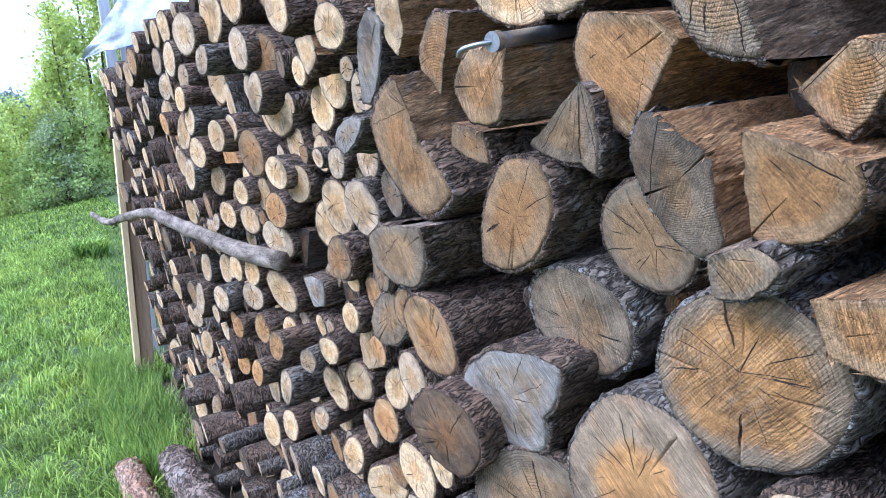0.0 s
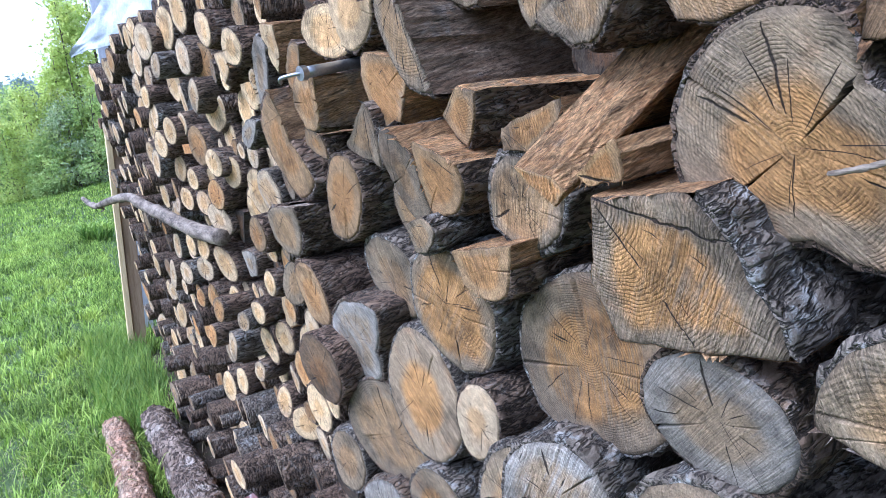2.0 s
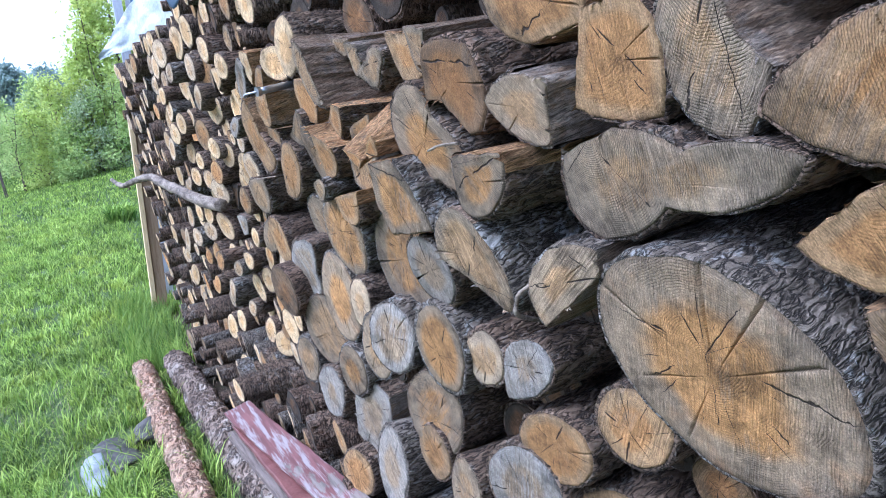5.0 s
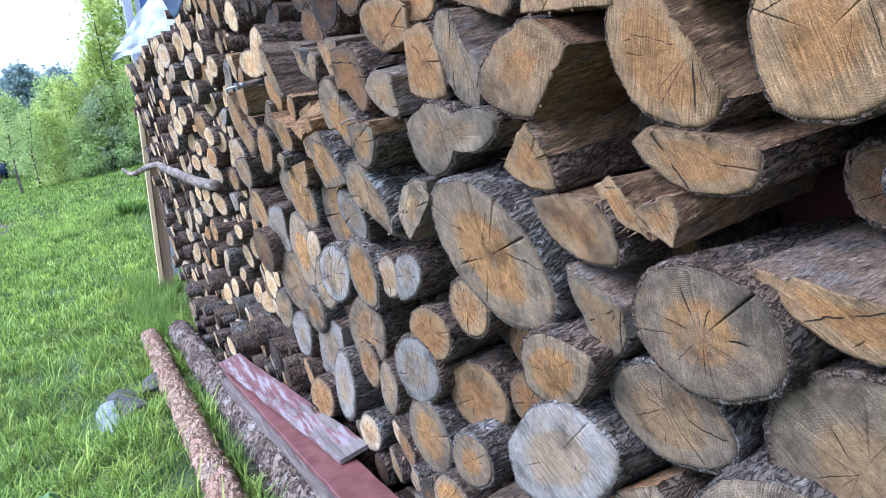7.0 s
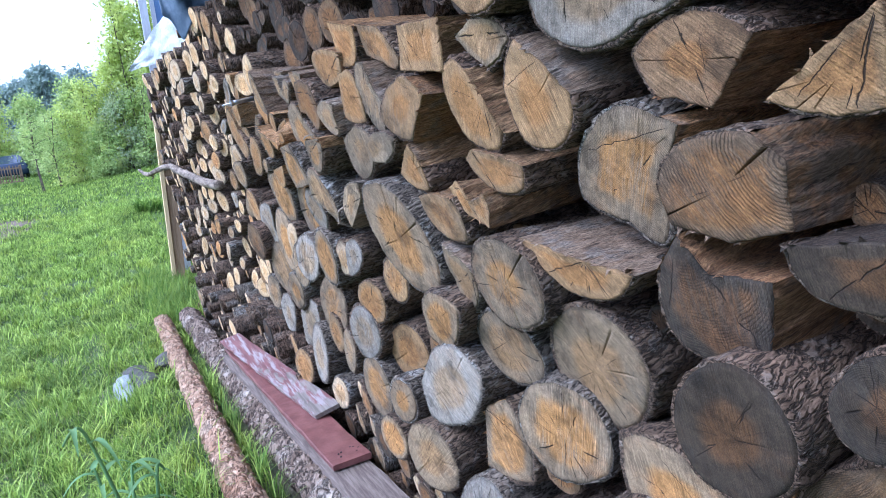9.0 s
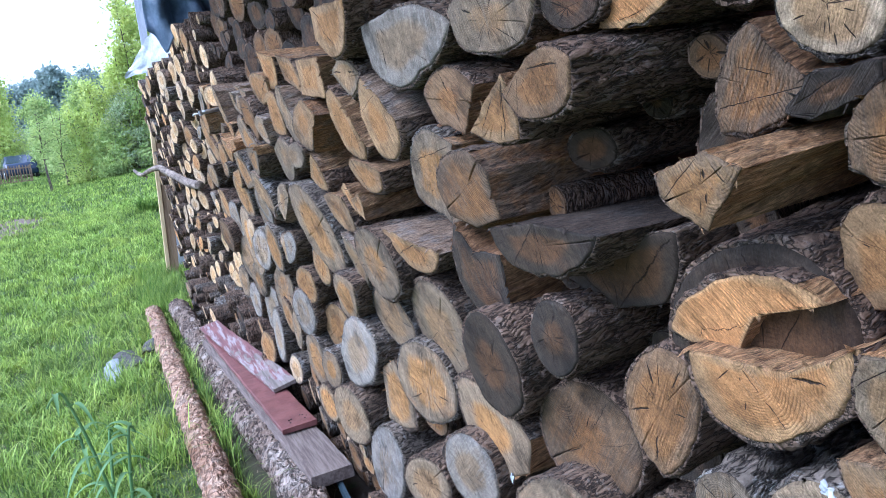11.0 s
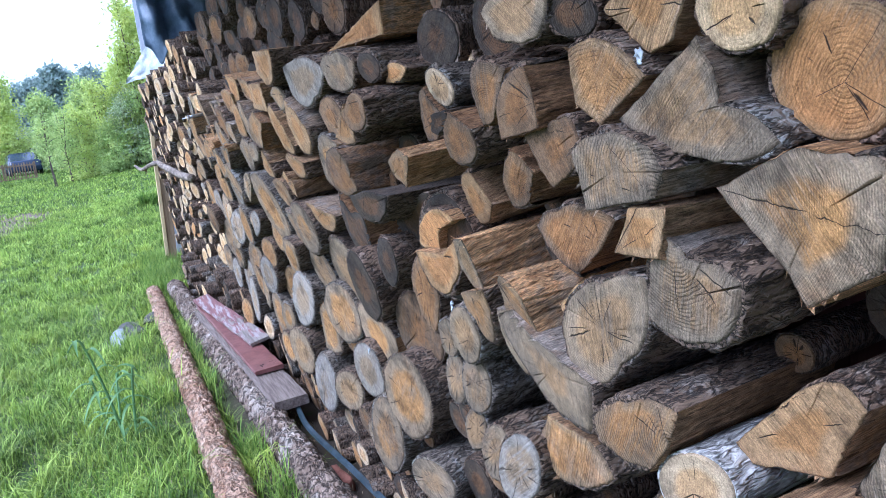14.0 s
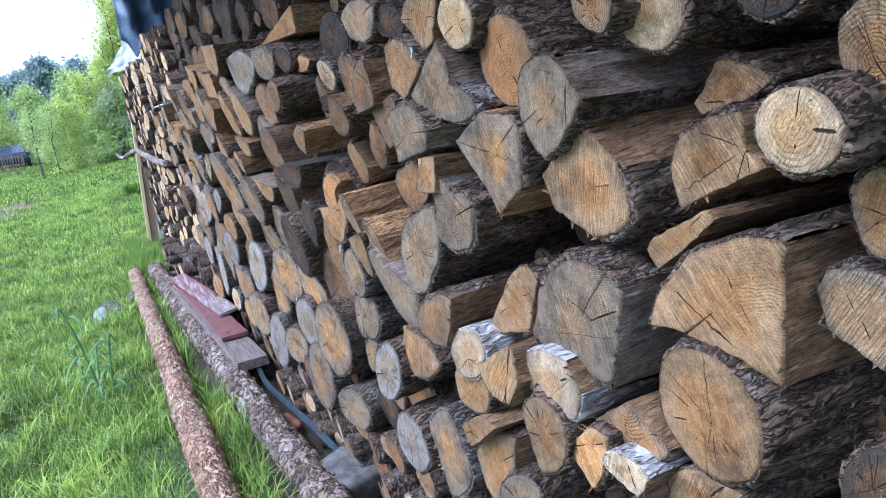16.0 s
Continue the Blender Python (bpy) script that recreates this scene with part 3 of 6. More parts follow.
round_log(1.216, 1.507, -0.033, 0.083, 0.075, -18, 6, 0.22, "p")
round_log(2.680, 1.584, -0.026, 0.077, 0.063, -42, 13, 0.12, "f")
round_log(2.810, 1.615, 0.057, 0.085, 0.061, -44, 7, 0.12, "p")
round_log(2.177, 1.542, 0.017, 0.051, 0.049, 36, 15, 0.12, "f")
round_log(2.118, 1.528, -0.047, 0.067, 0.055, -49, 9, 0.12, "f")
round_log(1.826, 1.486, 0.006, 0.064, 0.060, -10, 15, 0.14, "r")
round_log(2.501, 1.445, 0.004, 0.060, 0.054, 37, 17, 0.12, "f")
round_log(2.333, 1.427, -0.036, 0.065, 0.059, 34, 18, 0.12, "f")
round_log(2.603, 1.414, 0.035, 0.046, 0.030, -42, 10, 0.12, "p")
round_log(1.610, 1.441, -0.084, 0.094, 0.073, -36, 10, 0.17, "f")
round_log(1.366, 1.366, -0.007, 0.077, 0.058, -37, 7, 0.20, "t")
round_log(1.888, 1.385, -0.000, 0.083, 0.060, 34, 21, 0.13, "p")
split_log(1.822, 1.361, -0.059, 5, 0.14, "d", "bsbb", 49, 0.063, 148, 0.101, -88, 0.077, -26, 0.074)
round_log(2.250, 1.263, 0.071, 0.055, 0.051, 60, 10, 0.12, "f")
round_log(2.147, 1.255, 0.042, 0.060, 0.052, -49, 16, 0.12, "f")
round_log(2.905, 1.178, -0.033, 0.085, 0.065, -46, 9, 0.12, "p")
round_log(1.933, 1.202, 0.006, 0.094, 0.066, 35, 15, 0.13, "f")
round_log(2.175, 1.160, 0.047, 0.059, 0.053, 28, 26, 0.12, "p")
round_log(2.786, 1.063, 0.039, 0.063, 0.061, -55, 16, 0.12, "p")
split_log(1.750, 1.214, -0.051, 5, 0.15, "w", "bbsb", 34, 0.084, 152, 0.092, -133, 0.063, -50, 0.077)
round_log(1.694, 1.265, -0.099, 0.055, 0.044, -38, 12, 0.16, "p")
round_log(1.396, 1.191, -0.020, 0.060, 0.041, -42, 6, 0.20, "f")
round_log(1.987, 1.054, -0.011, 0.057, 0.044, -48, 11, 0.12, "f")
round_log(1.823, 1.047, 0.090, 0.064, 0.044, -46, 11, 0.14, "t")
round_log(2.147, 1.040, 0.044, 0.067, 0.055, -48, 11, 0.12, "r")
round_log(1.950, 1.038, -0.050, 0.096, 0.065, -52, 2, 0.10, "p")
round_log(1.584, 1.059, -0.003, 0.054, 0.047, -5, 12, 0.17, "f")
split_log(1.426, 1.080, -0.076, 4, 0.19, "f", "bbsb", 64, 0.069, 130, 0.102, -144, 0.073, -44, 0.120)
round_log(1.539, 0.956, -0.067, 0.080, 0.066, -37, 10, 0.18, "f")
round_log(1.298, 0.991, -0.083, 0.083, 0.055, -47, 8, 0.15, "f")
round_log(1.412, 0.863, -0.079, 0.093, 0.064, -48, 5, 0.19, "r")
round_log(1.888, 0.746, -0.113, 0.094, 0.077, -55, 4, 0.13, "f")
round_log(1.806, 0.775, -0.010, 0.052, 0.039, -49, 18, 0.14, "p")
round_log(2.245, 0.616, -0.015, 0.080, 0.058, -53, 10, 0.12, "f")
round_log(2.131, 0.779, -0.096, 0.072, 0.054, -54, 9, 0.12, "p")
round_log(2.021, 0.841, 0.033, 0.081, 0.050, -56, 5, 0.08, "p")
round_log(2.394, 0.731, -0.019, 0.079, 0.057, -53, 5, 0.12, "p")
round_log(1.694, 1.013, 0.033, 0.046, 0.039, -40, 18, 0.16, "p")
round_log(2.457, 0.540, 0.011, 0.094, 0.066, -52, 13, 0.12, "f")
round_log(3.034, 0.399, -0.037, 0.104, 0.061, -56, 5, 0.08, "t")
round_log(1.662, 0.677, -0.047, 0.085, 0.056, -52, 12, 0.13, "f")
round_log(1.437, 0.657, -0.058, 0.097, 0.068, -30, 21, 0.19, "f")
round_log(2.956, 0.171, -0.047, 0.079, 0.063, -53, 15, 0.12, "f")
round_log(3.139, 0.186, 0.037, 0.087, 0.062, -54, 17, 0.12, "p")
round_log(2.455, 0.287, -0.011, 0.083, 0.062, -54, 13, 0.12, "f")
round_log(3.284, 0.824, -0.058, 0.072, 0.050, -50, 10, 0.12, "p")
round_log(3.453, 0.718, 0.026, 0.093, 0.067, -49, 13, 0.12, "f")
round_log(2.890, 0.723, -0.022, 0.064, 0.049, -50, 18, 0.12, "r")
round_log(2.283, 0.841, 0.063, 0.067, 0.043, -52, 10, 0.10, "r")
round_log(2.671, 0.947, 0.015, 0.058, 0.045, -51, 13, 0.12, "r")
round_log(3.538, 0.446, -0.032, 0.070, 0.062, -54, 20, 0.12, "p")
round_log(3.953, 0.224, 0.051, 0.108, 0.070, -49, 14, 0.12, "f")
round_log(3.715, 0.275, 0.004, 0.102, 0.063, -56, 9, 0.08, "p")
round_log(3.514, 0.675, -0.043, 0.096, 0.059, -53, 7, 0.08, "f")
round_log(3.285, 0.991, 0.041, 0.113, 0.057, -50, 5, 0.08, "p")
round_log(3.215, 1.158, -0.007, 0.094, 0.067, -44, 6, 0.12, "p")
round_log(3.766, 1.192, -0.054, 0.083, 0.064, -46, 12, 0.12, "f")
round_log(3.537, 0.852, 0.030, 0.060, 0.051, -52, 19, 0.12, "p")
round_log(5.049, 0.351, -0.018, 0.099, 0.075, -51, 17, 0.12, "p")
round_log(3.961, 0.484, -0.065, 0.101, 0.064, -48, 13, 0.12, "p")
split_log(1.004, 1.856, -0.019, 3, 0.20, "w", "sbbss", 67, 0.056, 120, 0.106, 150, 0.109, -65, 0.118, -48, 0.135)
split_log(0.872, 1.913, -0.025, 2, 0.21, "f", "sssb", 51, 0.072, 143, 0.061, -126, 0.047, -80, 0.082)
split_log(0.701, 1.822, -0.015, 1, 0.22, "t", "bbssb", 27, 0.050, 120, 0.076, 147, 0.094, -77, 0.089, -20, 0.071)
split_log(0.456, 1.733, 0.054, 1, 0.24, "t", "bssbb", -2, 0.083, 91, 0.061, 152, 0.094, -118, 0.064, -46, 0.080)
split_log(0.851, 1.637, 0.004, 2, 0.27, "t", "bsbbbb", 36, 0.134, 111, 0.169, 162, 0.076, -144, 0.161, -84, 0.146, -29, 0.119)
split_log(0.601, 1.648, 0.002, 1, 0.30, "t", "sbbs", 48, 0.054, 161, 0.051, -135, 0.063, -6, 0.060)
split_log(0.496, 1.520, -0.002, 3, 0.21, "t", "bbbbbbb", 96, 0.102, 138, 0.136, 166, 0.111, -148, 0.079, -73, 0.108, -36, 0.163, 35, 0.074)
split_log(0.933, 1.421, 0.020, 2, 0.26, "g", "bsbbbb", 20, 0.118, 101, 0.069, 154, 0.160, -143, 0.097, -84, 0.085, -16, 0.151)
split_log(0.338, 1.650, -0.011, 1, 0.24, "g", "ssbbb", -8, 0.105, 123, 0.083, 139, 0.081, -118, 0.081, -107, 0.057)
round_log(0.415, 1.871, -0.005, 0.082, 0.056, 14, 22, 0.13, "f")
split_log(0.238, 1.734, -0.026, 1, 0.24, "t", "sssbbb", 61, 0.089, 144, 0.089, 171, 0.107, -85, 0.106, -26, 0.081, 16, 0.090, riven="warm")
round_log(0.261, 1.490, -0.066, 0.100, 0.089, -36, 2, 0.31, "g")
round_log(0.438, 1.332, -0.063, 0.134, 0.108, -18, 2, 0.31, "g")
round_log(0.056, 1.332, 0.003, 0.154, 0.119, -42, 3, 0.31, "o", checks=((6, 0.1, 1.0, 0.004), (177, 0.1, 0.78, 0.005), (-157, 0.12, 0.9, 0.006), (100, 0.3, 0.7, 0.002), (-75, 0.3, 1.0, 0.002)))
split_log(0.607, 1.167, -0.012, 1, 0.30, "w", "bbbbbbb", -10, 0.200, 46, 0.102, 117, 0.128, 151, 0.225, -170, 0.103, -117, 0.123, -56, 0.164)
round_log(0.898, 1.233, -0.009, 0.117, 0.100, -40, 2, 0.26, "t")
round_log(0.806, 1.046, 0.039, 0.143, 0.103, -27, 5, 0.27, "b")
round_log(1.185, 1.219, -0.048, 0.101, 0.064, -42, 15, 0.16, "g")
split_log(0.116, 1.578, 0.020, 1, 0.31, "g", "sssbbbb", 75, 0.096, 92, 0.087, 157, 0.065, -121, 0.094, -95, 0.103, -35, 0.065, 36, 0.074, riven="warm")
split_log(-0.062, 1.574, 0.048, 1, 0.31, "t", "sbbbs", 57, 0.079, 159, 0.078, -169, 0.071, -101, 0.058, -42, 0.085, riven="warm")
split_log(-0.003, 1.486, 0.065, 1, 0.31, "g", "sbbbs", 24, 0.043, 128, 0.042, 169, 0.057, -110, 0.030, -40, 0.057, bark="grey")
split_log(-0.103, 1.672, 0.015, 1, 0.24, "t", "ssbb", 0, 0.055, 109, 0.043, 153, 0.064, -81, 0.055, riven="warm")
split_log(-0.278, 1.642, 0.020, 3, 0.21, "t", "sssss", 4, 0.060, 154, 0.080, 169, 0.070, -66, 0.033, -23, 0.071, riven="warm")
split_log(-0.390, 1.580, 0.090, 1, 0.31, "r", "sssss", 30, 0.047, 155, 0.023, -168, 0.035, -115, 0.029, -3, 0.024, riven="warm", rise=0.62, length=0.5)
split_log(-0.484, 1.599, 0.082, 1, 0.31, "r", "sssss", -11, 0.045, 130, 0.039, 155, 0.036, -153, 0.028, -36, 0.039, riven="warm")
split_log(-0.221, 1.540, 0.005, 3, 0.21, "g", "bbbbbb", 78, 0.078, 155, 0.100, -150, 0.082, -80, 0.082, -22, 0.099, 33, 0.078)
split_log(-0.145, 1.444, 0.042, 3, 0.21, "t", "ssbss", 17, 0.076, 153, 0.099, 174, 0.074, -73, 0.058, -31, 0.074, riven="warm")
round_log(0.288, 1.100, -0.018, 0.187, 0.136, -48, 3, 0.16, "o")
round_log(0.613, 0.901, -0.052, 0.209, 0.151, -23, 10, 0.21, "g")
round_log(0.003, 1.144, 0.014, 0.087, 0.058, -59, 7, 0.12, "p")
round_log(-0.266, 1.299, -0.041, 0.183, 0.136, -39, 6, 0.21, "o", checks=((92, 0.1, 0.9, 0.005), (42, 0.62, 1.0, 0.005), (172, 0.12, 0.9, 0.004), (-12, 0.12, 0.97, 0.005), (-170, 0.4, 0.97, 0.004)))
round_log(0.299, 1.908, -0.012, 0.116, 0.083, -31, 1, 0.17, "f")
split_log(0.045, 1.804, 0.023, 1, 0.24, "g", "ssbbb", 80, 0.103, 113, 0.076, -118, 0.114, -73, 0.080, 25, 0.065)
split_log(-0.017, 1.868, -0.073, 1, 0.24, "g", "ssbb", 25, 0.071, 171, 0.068, -130, 0.044, -22, 0.043)
split_log(-0.308, 1.808, 0.012, 1, 0.24, "g", "ssbbb", 51, 0.051, 134, 0.041, -152, 0.042, -68, 0.050, -10, 0.030)
split_log(-0.395, 1.776, 0.008, 1, 0.24, "g", "sbbbbbb", -3, 0.091, 35, 0.035, 134, 0.067, 161, 0.083, -175, 0.052, -87, 0.050, -25, 0.067)
split_log(-0.555, 1.785, -0.004, 1, 0.24, "t", "ssbbb", 43, 0.087, 142, 0.061, -160, 0.066, -135, 0.074, -51, 0.064)
split_log(-0.670, 1.792, 0.022, 1, 0.24, "g", "ssbs", 52, 0.055, 150, 0.053, -113, 0.044, -62, 0.056)
split_log(-0.860, 1.709, 0.060, 1, 0.24, "b", "sbbbssss", 28, 0.105, 49, 0.101, 143, 0.096, -166, 0.102, -120, 0.103, -95, 0.095, -24, 0.071, -11, 0.119)
split_log(-0.679, 1.612, 0.045, 1, 0.31, "o", "bbbbbbbbb", 46, 0.117, 90, 0.118, 118, 0.115, 144, 0.084, -170, 0.138, -131, 0.150, -87, 0.092, -30, 0.141, -3, 0.134, checks=((35, 0.1, 0.97, 0.004), (140, 0.1, 0.78, 0.005), (-100, 0.12, 0.62, 0.003), (-35, 0.12, 0.62, 0.004), (-160, 0.12, 0.5, 0.003)))
split_log(-0.952, 1.544, 0.093, 1, 0.31, "o", "ssbbbb", 42, 0.071, 152, 0.108, 169, 0.089, -156, 0.065, -53, 0.091, -32, 0.108)
split_log(-0.549, 1.490, 0.073, 1, 0.31, "o", "sbbssss", 47, 0.113, 125, 0.114, 174, 0.104, -153, 0.142, -95, 0.084, -42, 0.142, -10, 0.120)
round_log(-0.540, 1.319, 0.020, 0.108, 0.089, -20, 2, 0.31, "w", checks=((-25, 0.28, 1.0, 0.005), (160, 0.12, 0.6, 0.003)))
split_log(-0.821, 1.401, 0.065, 1, 0.31, "g", "bbsbbsss", 8, 0.123, 53, 0.098, 96, 0.101, 133, 0.093, -150, 0.131, -123, 0.137, -55, 0.071, -12, 0.136)
split_log(-1.061, 1.379, 0.039, 3, 0.21, "g", "bbbsssbb", -9, 0.090, 34, 0.056, 104, 0.065, 148, 0.127, 167, 0.102, -170, 0.055, -54, 0.120, -34, 0.110)
round_log(-0.193, 1.077, 0.012, 0.131, 0.094, -46, 12, 0.16, "w")
round_log(-0.097, 1.035, 0.020, 0.129, 0.087, -52, 8, 0.12, "g")
round_log(-0.482, 1.115, 0.006, 0.144, 0.110, -51, 2, 0.21, "o")
round_log(0.892, 0.728, -0.016, 0.128, 0.093, -46, 8, 0.14, "g")
round_log(0.332, 0.829, -0.021, 0.138, 0.089, -40, 6, 0.21, "o")
split_log(0.693, 0.643, -0.031, 4, 0.15, "w", "bbbbb", 13, 0.127, 125, 0.161, 157, 0.168, -98, 0.112, -45, 0.176)
split_log(-0.661, 1.132, -0.014, 3, 0.21, "p", "bbbbbb", 25, 0.070, 112, 0.086, 157, 0.093, -147, 0.070, -61, 0.090, -26, 0.098)
split_log(-0.867, 1.172, 0.010, 4, 0.16, "w", "bbbbbb", 19, 0.066, 80, 0.058, 132, 0.092, 161, 0.096, -152, 0.060, -47, 0.121)
split_log(-1.104, 1.804, 0.044, 1, 0.24, "t", "bsssbb", 19, 0.124, 60, 0.069, 169, 0.139, -152, 0.103, -60, 0.073, -6, 0.124)
split_log(-1.259, 1.702, 0.042, 1, 0.24, "t", "sbbbs", 59, 0.085, 121, 0.092, 158, 0.090, -127, 0.098, -29, 0.120)
split_log(-1.399, 1.691, 0.035, 1, 0.24, "g", "bsssbbbb", 43, 0.084, 78, 0.102, 105, 0.095, 158, 0.050, -166, 0.085, -106, 0.106, -64, 0.086, -9, 0.066)
split_log(-1.622, 1.651, 0.042, 1, 0.24, "t", "bbbssb", -10, 0.161, 22, 0.093, 92, 0.068, 140, 0.112, 171, 0.148, -87, 0.089, riven="brown")
split_log(-1.058, 1.655, 0.059, 1, 0.24, "g", "bssbb", 10, 0.103, 93, 0.054, 155, 0.087, -127, 0.080, -43, 0.062)
split_log(-1.269, 1.547, 0.031, 1, 0.31, "g", "sbbbbbbb", 14, 0.156, 81, 0.079, 154, 0.098, 172, 0.254, -177, 0.206, -136, 0.054, -41, 0.156, -16, 0.186)
round_log(-1.328, 1.282, 0.000, 0.211, 0.180, 16, 2, 0.31, "o", checks=((95, 0.05, 0.97, 0.005), (-118, 0.12, 0.62, 0.005), (158, 0.12, 0.9, 0.003), (28, 0.28, 0.9, 0.003), (-62, 0.12, 0.78, 0.003), (128, 0.28, 0.97, 0.003), (-20, 0.1, 0.7, 0.003)))
round_log(-0.269, 0.863, -0.038, 0.165, 0.117, -43, 8, 0.16, "o")
split_log(0.349, 0.634, -0.065, 4, 0.16, "w", "bsbs", 19, 0.141, 145, 0.253, -153, 0.137, -32, 0.257)
round_log(0.159, 0.532, -0.033, 0.202, 0.106, -56, 2, 0.10, "w")
round_log(0.494, 0.379, -0.009, 0.133, 0.092, -41, 11, 0.16, "t")
round_log(-0.211, 0.725, -0.042, 0.128, 0.081, -45, 2, 0.21, "t")
round_log(-0.385, 0.682, -0.037, 0.124, 0.075, -57, -0, 0.10, "g")
round_log(-0.736, 0.852, -0.015, 0.151, 0.105, -38, 9, 0.21, "w")
round_log(-0.876, 0.997, -0.021, 0.110, 0.083, -25, 9, 0.21, "t")
round_log(-1.084, 1.106, -0.052, 0.105, 0.080, -40, 5, 0.21, "t")
round_log(-0.940, 0.806, -0.102, 0.147, 0.111, -28, 9, 0.21, "t")
split_log(-1.573, 1.493, 0.019, 1, 0.31, "t", "sssbbb", -7, 0.096, 92, 0.059, 114, 0.080, 171, 0.061, -137, 0.080, -57, 0.058)
split_log(-1.652, 1.375, -0.007, 1, 0.31, "t", "ssbbbbb", 25, 0.117, 58, 0.073, 147, 0.094, -165, 0.101, -140, 0.104, -51, 0.077, 0, 0.106)
split_log(-1.495, 1.064, -0.012, 1, 0.31, "o", "bbbbbb", 23, 0.096, 100, 0.096, 156, 0.174, -104, 0.087, -58, 0.130, -31, 0.162)
split_log(-1.652, 1.208, -0.031, 1, 0.31, "g", "ssbbb", 60, 0.110, 156, 0.080, -153, 0.072, -76, 0.112, -15, 0.057)
round_log(-1.926, 1.237, -0.006, 0.150, 0.118, -21, 3, 0.31, "o", checks=((88, 0.28, 0.9, 0.003), (-92, 0.1, 0.97, 0.005), (135, 0.28, 0.97, 0.003)))
round_log(-1.737, 1.021, -0.087, 0.155, 0.116, -17, 3, 0.31, "g")
split_log(-1.420, 0.834, -0.034, 4, 0.16, "w", "sbbbbbb", -10, 0.198, 55, 0.118, 125, 0.192, 157, 0.241, -164, 0.145, -86, 0.132, -40, 0.257)
split_log(-1.764, 1.417, -0.015, 1, 0.31, "t", "sssss", 37, 0.059, 84, 0.053, 180, 0.033, -130, 0.076, -47, 0.034)
split_log(-1.864, 1.405, -0.006, 1, 0.31, "t", "sssss", 17, 0.053, 134, 0.056, -179, 0.043, -104, 0.047, -16, 0.050)
split_log(-1.926, 1.493, -0.024, 1, 0.31, "t", "sssbbbb", 14, 0.124, 35, 0.089, 137, 0.052, 174, 0.116, -156, 0.100, -86, 0.054, -26, 0.075)
round_log(-0.671, 0.603, -0.042, 0.176, 0.118, -46, 4, 0.21, "o")
round_log(-0.991, 0.653, -0.026, 0.110, 0.082, -44, 9, 0.16, "o")
round_log(0.042, 0.351, -0.065, 0.105, 0.076, -44, 10, 0.16, "p")
round_log(-2.115, 1.070, -0.089, 0.185, 0.147, -41, 2, 0.31, "g", checks=((168, 0.28, 0.62, 0.005), (96, 0.12, 0.65, 0.002), (22, 0.28, 0.9, 0.003), (-145, 0.28, 0.9, 0.006), (-100, 0.28, 0.8, 0.003), (125, 0.4, 0.8, 0.003)))
split_log(-1.902, 1.635, 0.002, 1, 0.31, "t", "bbsbbbb", 50, 0.108, 86, 0.111, 115, 0.089, -148, 0.121, -115, 0.117, -52, 0.093, -6, 0.092)
split_log(-2.149, 1.633, -0.009, 1, 0.31, "t", "bssbbbb", 24, 0.097, 86, 0.121, 124, 0.087, 179, 0.111, -135, 0.101, -93, 0.103, -43, 0.122, riven="grey")
split_log(-2.177, 1.302, -0.024, 1, 0.31, "t", "ssbbbb", 18, 0.178, 147, 0.055, 174, 0.176, -154, 0.101, -70, 0.059, -7, 0.114, riven="grey")
split_log(-2.317, 1.500, -0.062, 1, 0.31, "o", "bbbssbbbb", 6, 0.131, 57, 0.098, 106, 0.122, 142, 0.148, 154, 0.172, -180, 0.097, -105, 0.152, -75, 0.117, -23, 0.164)
# b and d ends from y -2.5 to -3.9 hold the hollow's shade
split_log(-2.586, 1.484, -0.005, 1, 0.31, "b", "bbbsssss", 1, 0.125, 38, 0.093, 88, 0.081, 132, 0.110, 159, 0.122, -151, 0.116, -81, 0.087, -29, 0.137, riven="brown")
split_log(-2.506, 1.278, -0.049, 1, 0.31, "d", "ssssbbb", 31, 0.120, 76, 0.139, 99, 0.073, 149, 0.151, -127, 0.136, -81, 0.114, -26, 0.137, riven="brown")
round_log(-1.958, 0.868, -0.075, 0.169, 0.131, -36, 11, 0.21, "o")
split_log(-1.645, 0.723, -0.081, 4, 0.16, "o", "sbbbs", 48, 0.115, 110, 0.167, 165, 0.133, -132, 0.130, -42, 0.200)
round_log(-0.795, 0.438, -0.028, 0.131, 0.088, -38, 7, 0.21, "o")
round_log(-1.198, 0.518, -0.018, 0.179, 0.124, -35, 9, 0.21, "g")
split_log(-1.271, 1.853, 0.037, 1, 0.24, "r", "sbbs", 42, 0.106, 162, 0.105, -129, 0.079, -47, 0.089)
split_log(-1.449, 1.823, 0.010, 1, 0.24, "t", "sbbss", 36, 0.123, 135, 0.059, -154, 0.124, -136, 0.109, -11, 0.085)
split_log(-1.774, 1.779, 0.036, 1, 0.24, "t", "ssss", 38, 0.099, 160, 0.137, -140, 0.103, -16, 0.148)
split_log(-2.007, 1.760, 0.005, 1, 0.24, "g", "sbbbss", 12, 0.105, 74, 0.051, 164, 0.083, -175, 0.099, -84, 0.060, -12, 0.072)
split_log(-2.382, 1.792, -0.000, 1, 0.24, "w", "sbbbbb", 20, 0.195, 113, 0.081, 178, 0.262, -136, 0.097, -47, 0.125, -8, 0.192)
split_log(-2.093, 1.875, 0.054, 1, 0.24, "t", "sbbss", 33, 0.116, 165, 0.153, -143, 0.090, -56, 0.090, -6, 0.125)
split_log(-2.517, 1.664, -0.036, 1, 0.24, "b", "bbssb", 12, 0.117, 108, 0.073, 170, 0.123, -109, 0.079, -29, 0.097)
split_log(-2.795, 1.625, 0.014, 3, 0.21, "t", "ssbb", -14, 0.111, 125, 0.083, 170, 0.060, -138, 0.067)
